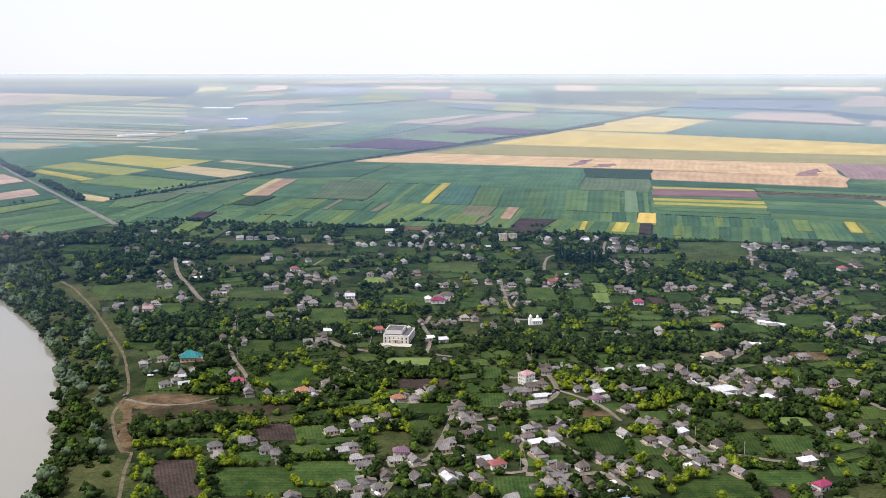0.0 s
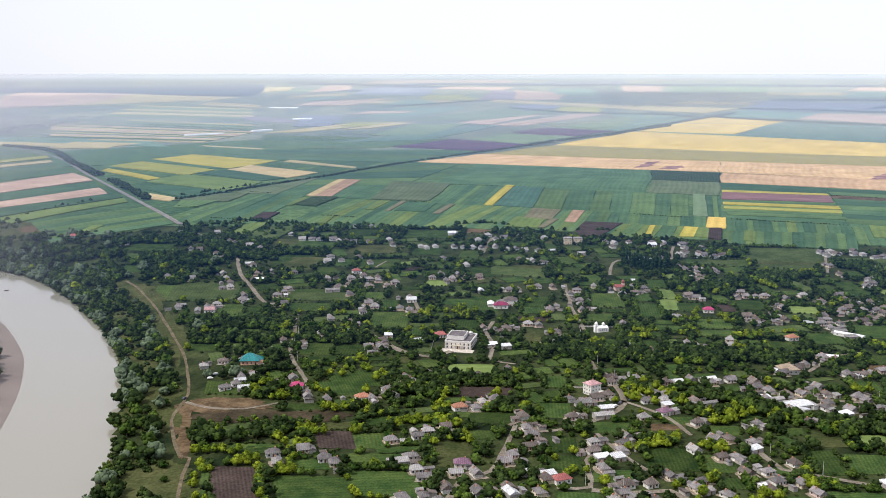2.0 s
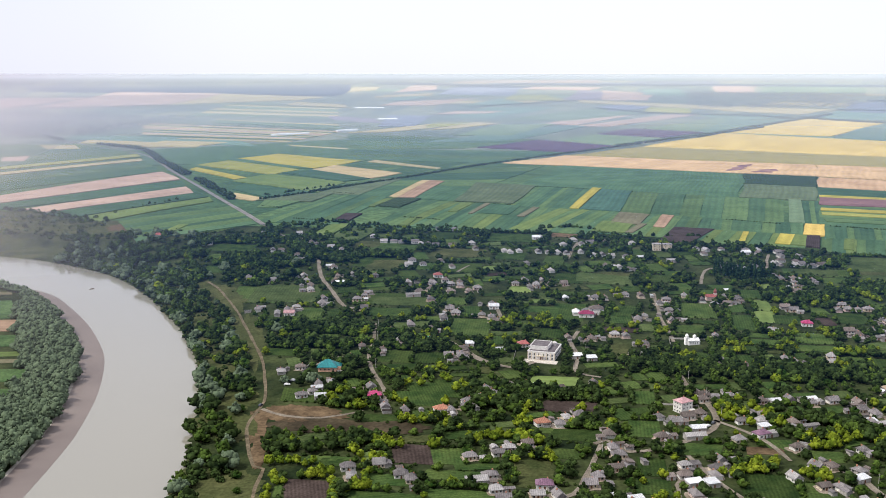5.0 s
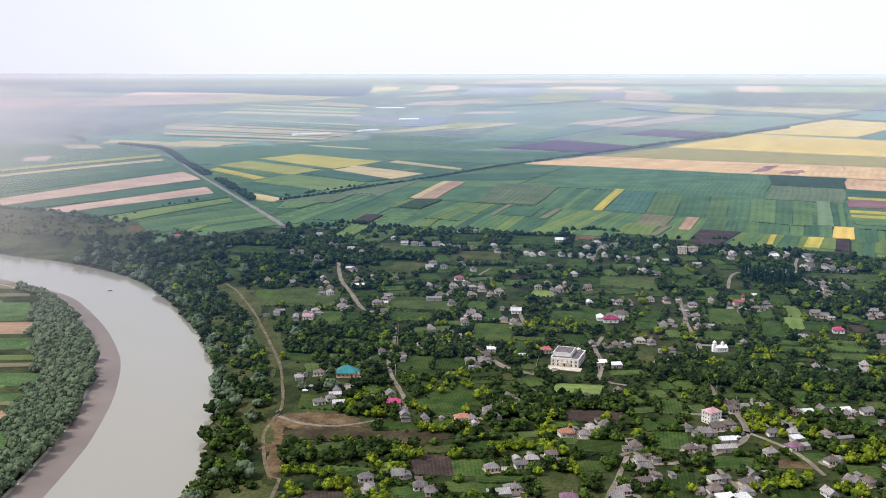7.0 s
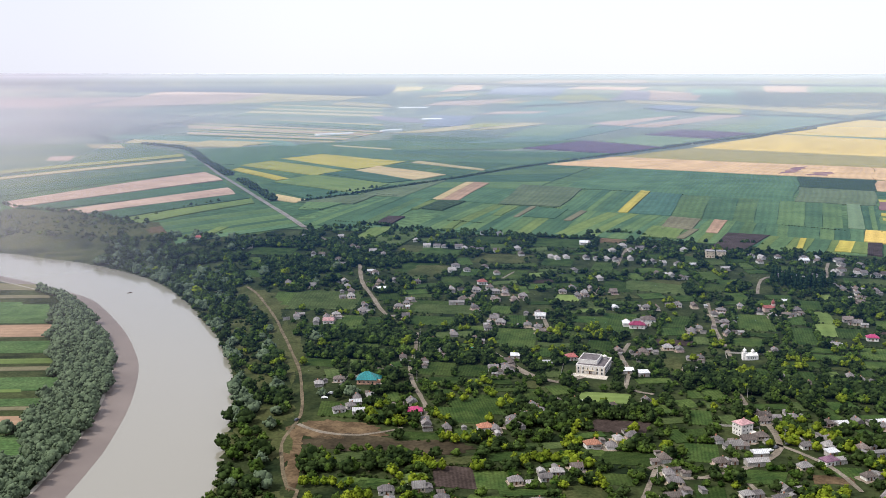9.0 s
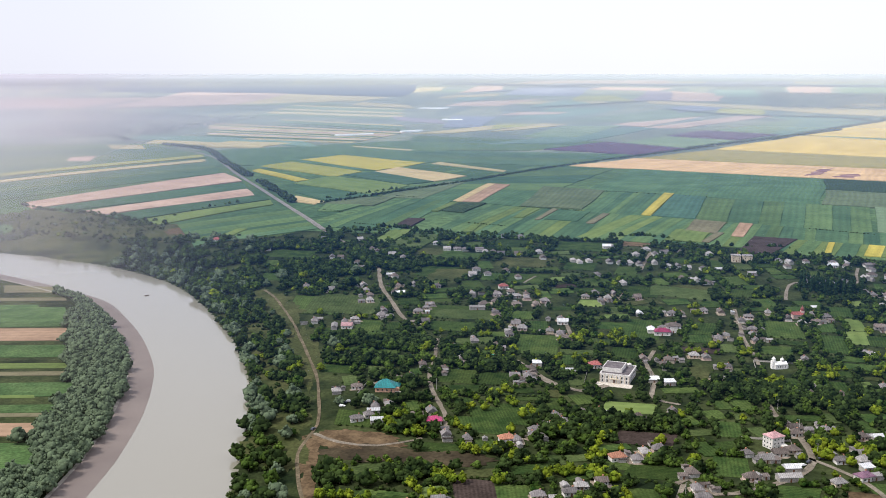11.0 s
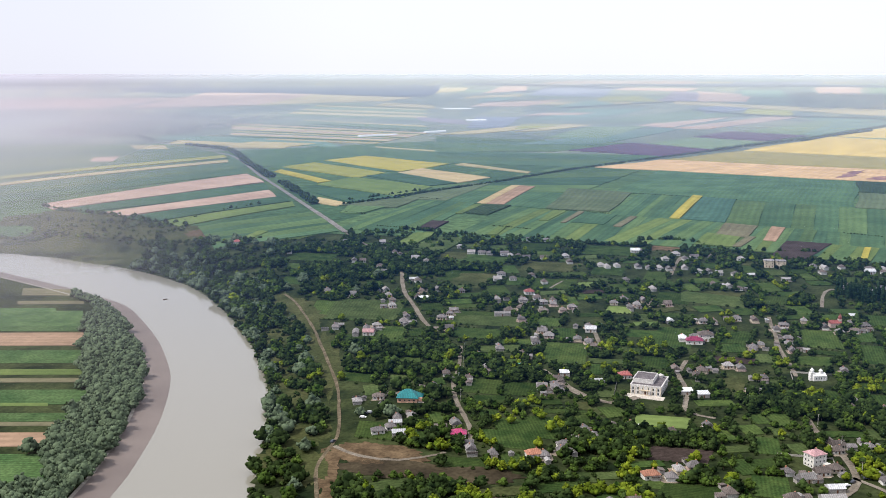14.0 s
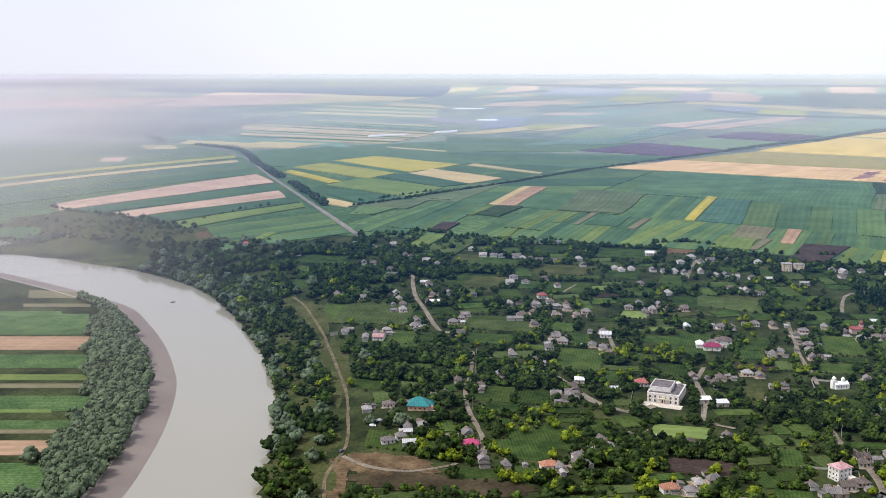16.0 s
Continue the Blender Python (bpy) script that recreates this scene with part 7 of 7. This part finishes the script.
def pole_meshes():
    bm = bmesh.new()
    bmesh.ops.create_cone(bm, cap_ends=True, segments=8, radius1=0.16, radius2=0.10, depth=8.6, matrix=Matrix.Translation((0, 0, 3.9)))
    post = bm_mesh("post", bm, POLE)
    return post, box_mesh("crossarm", 1.6, 0.12, 0.12, BARK), box_mesh("insulator", 0.1, 0.1, 0.2, BRIGHT, 0.02)


post_mesh, arm_mesh, cap_mesh = pole_meshes()


def utility_pole(x, y, turn):
    ob = new("utility_pole")
    ob.location, ob.rotation_euler = (x, y, float(height(x, y))), (0, 0, turn)
    tagged(ob, "grey concrete utility pole with a wooden crossarm", "utility pole", "utility poles along the lanes")
    part("post", post_mesh, ob)
    arm = part("crossarm", arm_mesh, ob, (0, 0.15, 7.6))
    for k in (-0.7, 0.7):
        part("insulator", cap_mesh, arm, (k, 0, 0.12))


for line in pole_lines:
    path = np.array(smooth_line(line, 2))
    for i in range(8, len(path) - 1, 19):
        d = path[i + 1] - path[i]
        a = math.atan2(d[1], d[0])
        utility_pole(path[i][0] - 3.2 * math.sin(a), path[i][1] + 3.2 * math.cos(a), a + math.pi / 2)

FENCE = mat("weathered_fence", (0.26, 0.24, 0.22), (0.38, 0.36, 0.33), 2, 0.4)
panel_mesh, fence_post = box_mesh("panel", 2.9, 0.08, 1.3, FENCE), box_mesh("post", 0.14, 0.14, 1.6, FENCE)


def fence(x0, y0, x1, y1):
    """Board panels between posts, on the ground."""
    length = math.hypot(x1 - x0, y1 - y0)
    count = max(1, round(length / 3))
    a = math.atan2(y1 - y0, x1 - x0)
    ob = new("fence")
    z = float(height(x0, y0))
    ob.location = (x0, y0, z)
    tagged(ob, "weathered grey board fence round a garden", "fence", "garden fences")
    for i in range(count):
        for name, me, k in (("post", fence_post, i / count), ("panel", panel_mesh, (i + 0.5) / count)):
            x, y = x0 + (x1 - x0) * k, y0 + (y1 - y0) * k
            part(name, me, ob, (x - x0, y - y0, float(height(x, y)) - z + (0 if name == "post" else 0.1)), turn=a)


for x, y, w, d in ((TEAL[0], TEAL[1] - 2, 34, 26), (HALL[0], HALL[1] + 8, 46, 50), (CHURCH[0], CHURCH[1], 34, 26), (TOWER[0] - 4, TOWER[1] - 2, 30, 26)):
    fence(x - w / 2, y + d / 2, x + w / 2, y + d / 2)
    fence(x - w / 2, y - d / 2, x - w / 2, y + d / 2)
    fence(x + w / 2, y - d / 2, x + w / 2, y + d / 2)

CAR_PAINT = [mat("white_car_paint", (0.7, 0.7, 0.7), (0.78, 0.78, 0.78), 1, rough=0.3), mat("dark_car_paint", (0.03, 0.035, 0.05), (0.05, 0.055, 0.07), 1, rough=0.3), mat("silver_car_paint", (0.35, 0.36, 0.38), (0.42, 0.43, 0.45), 1, rough=0.3)]
TYRE = mat("black_tyre", (0.015, 0.015, 0.015), (0.025, 0.025, 0.025), 1)


def car_body(paint):
    bm = bmesh.new()
    side = [(-2.1, 0.35), (2.1, 0.35), (2.15, 0.8), (1.2, 0.95), (0.6, 1.45), (-1.2, 1.48), (-1.9, 0.98), (-2.15, 0.9)]
    rows = [[bm.verts.new((x, y * (0.85 if z > 1.2 else 1), z)) for x, z in side] for y in (-0.85, 0.85)]
    n = len(side)
    for i in range(n):
        bm.faces.new([rows[0][i], rows[0][(i + 1) % n], rows[1][(i + 1) % n], rows[1][i]])
    bm.faces.new(rows[0][::-1])
    bm.faces.new(rows[1])
    return bm_mesh("body", bm, paint)


bodies = [car_body(p) for p in CAR_PAINT]
bm = bmesh.new()
bmesh.ops.create_cone(bm, cap_ends=True, segments=12, radius1=0.32, radius2=0.32, depth=0.22, matrix=Matrix.Rotation(math.pi / 2, 4, "X"))
wheel_mesh = bm_mesh("wheel", bm, TYRE)
glass_mesh = box_mesh("windscreen", 0.06, 1.3, 0.42, GLASS)


def car(x, y, turn, paint, label):
    ob = new("car")
    ob.location, ob.rotation_euler = (x, y, float(height(x, y)) + 0.36), (0, 0, turn)
    tagged(ob, label, "car", "parked cars")
    part("body", bodies[paint], ob)
    for a in (-1.35, 1.35):
        for b in (-0.8, 0.8):
            part("wheel", wheel_mesh, ob, (a, b, 0.32))
    part("windscreen", glass_mesh, ob, (0.93, 0, 0.98))


for x, y, turn, paint in CARS:
    car(x, y, radians(turn), paint, ("white car parked in the open", "dark car parked in the open", "silver car parked in the open")[paint])

# rowing boat on the river
bm = bmesh.new()
hull = []
for k, (x, half) in enumerate(((-2.4, 0.5), (-1.0, 0.8), (0.8, 0.75), (2.6, 0.05))):
    hull.append([bm.verts.new((x, -half, 0.45)), bm.verts.new((x, -half * 0.6, -0.15)), bm.verts.new((x, half * 0.6, -0.15)), bm.verts.new((x, half, 0.45))])
for a, b in zip(hull, hull[1:]):
    for i in range(3):
        bm.faces.new([a[i], a[i + 1], b[i + 1], b[i]])
bm.faces.new(hull[0])
boat = new("rowing_boat")
boat.location, boat.rotation_euler = (BOAT[0], BOAT[1], WATER_LEVEL + 0.05), (0, 0, 0.9)
tagged(boat, "small dark rowing boat afloat on the river", "boat")
part("hull", bm_mesh("hull", bm, DOOR), boat)
for k in (-0.9, 0.7):
    part("seat", box_mesh("seat", 0.35, 1.3, 0.06, BARK), boat, (k, 0, 0.25))
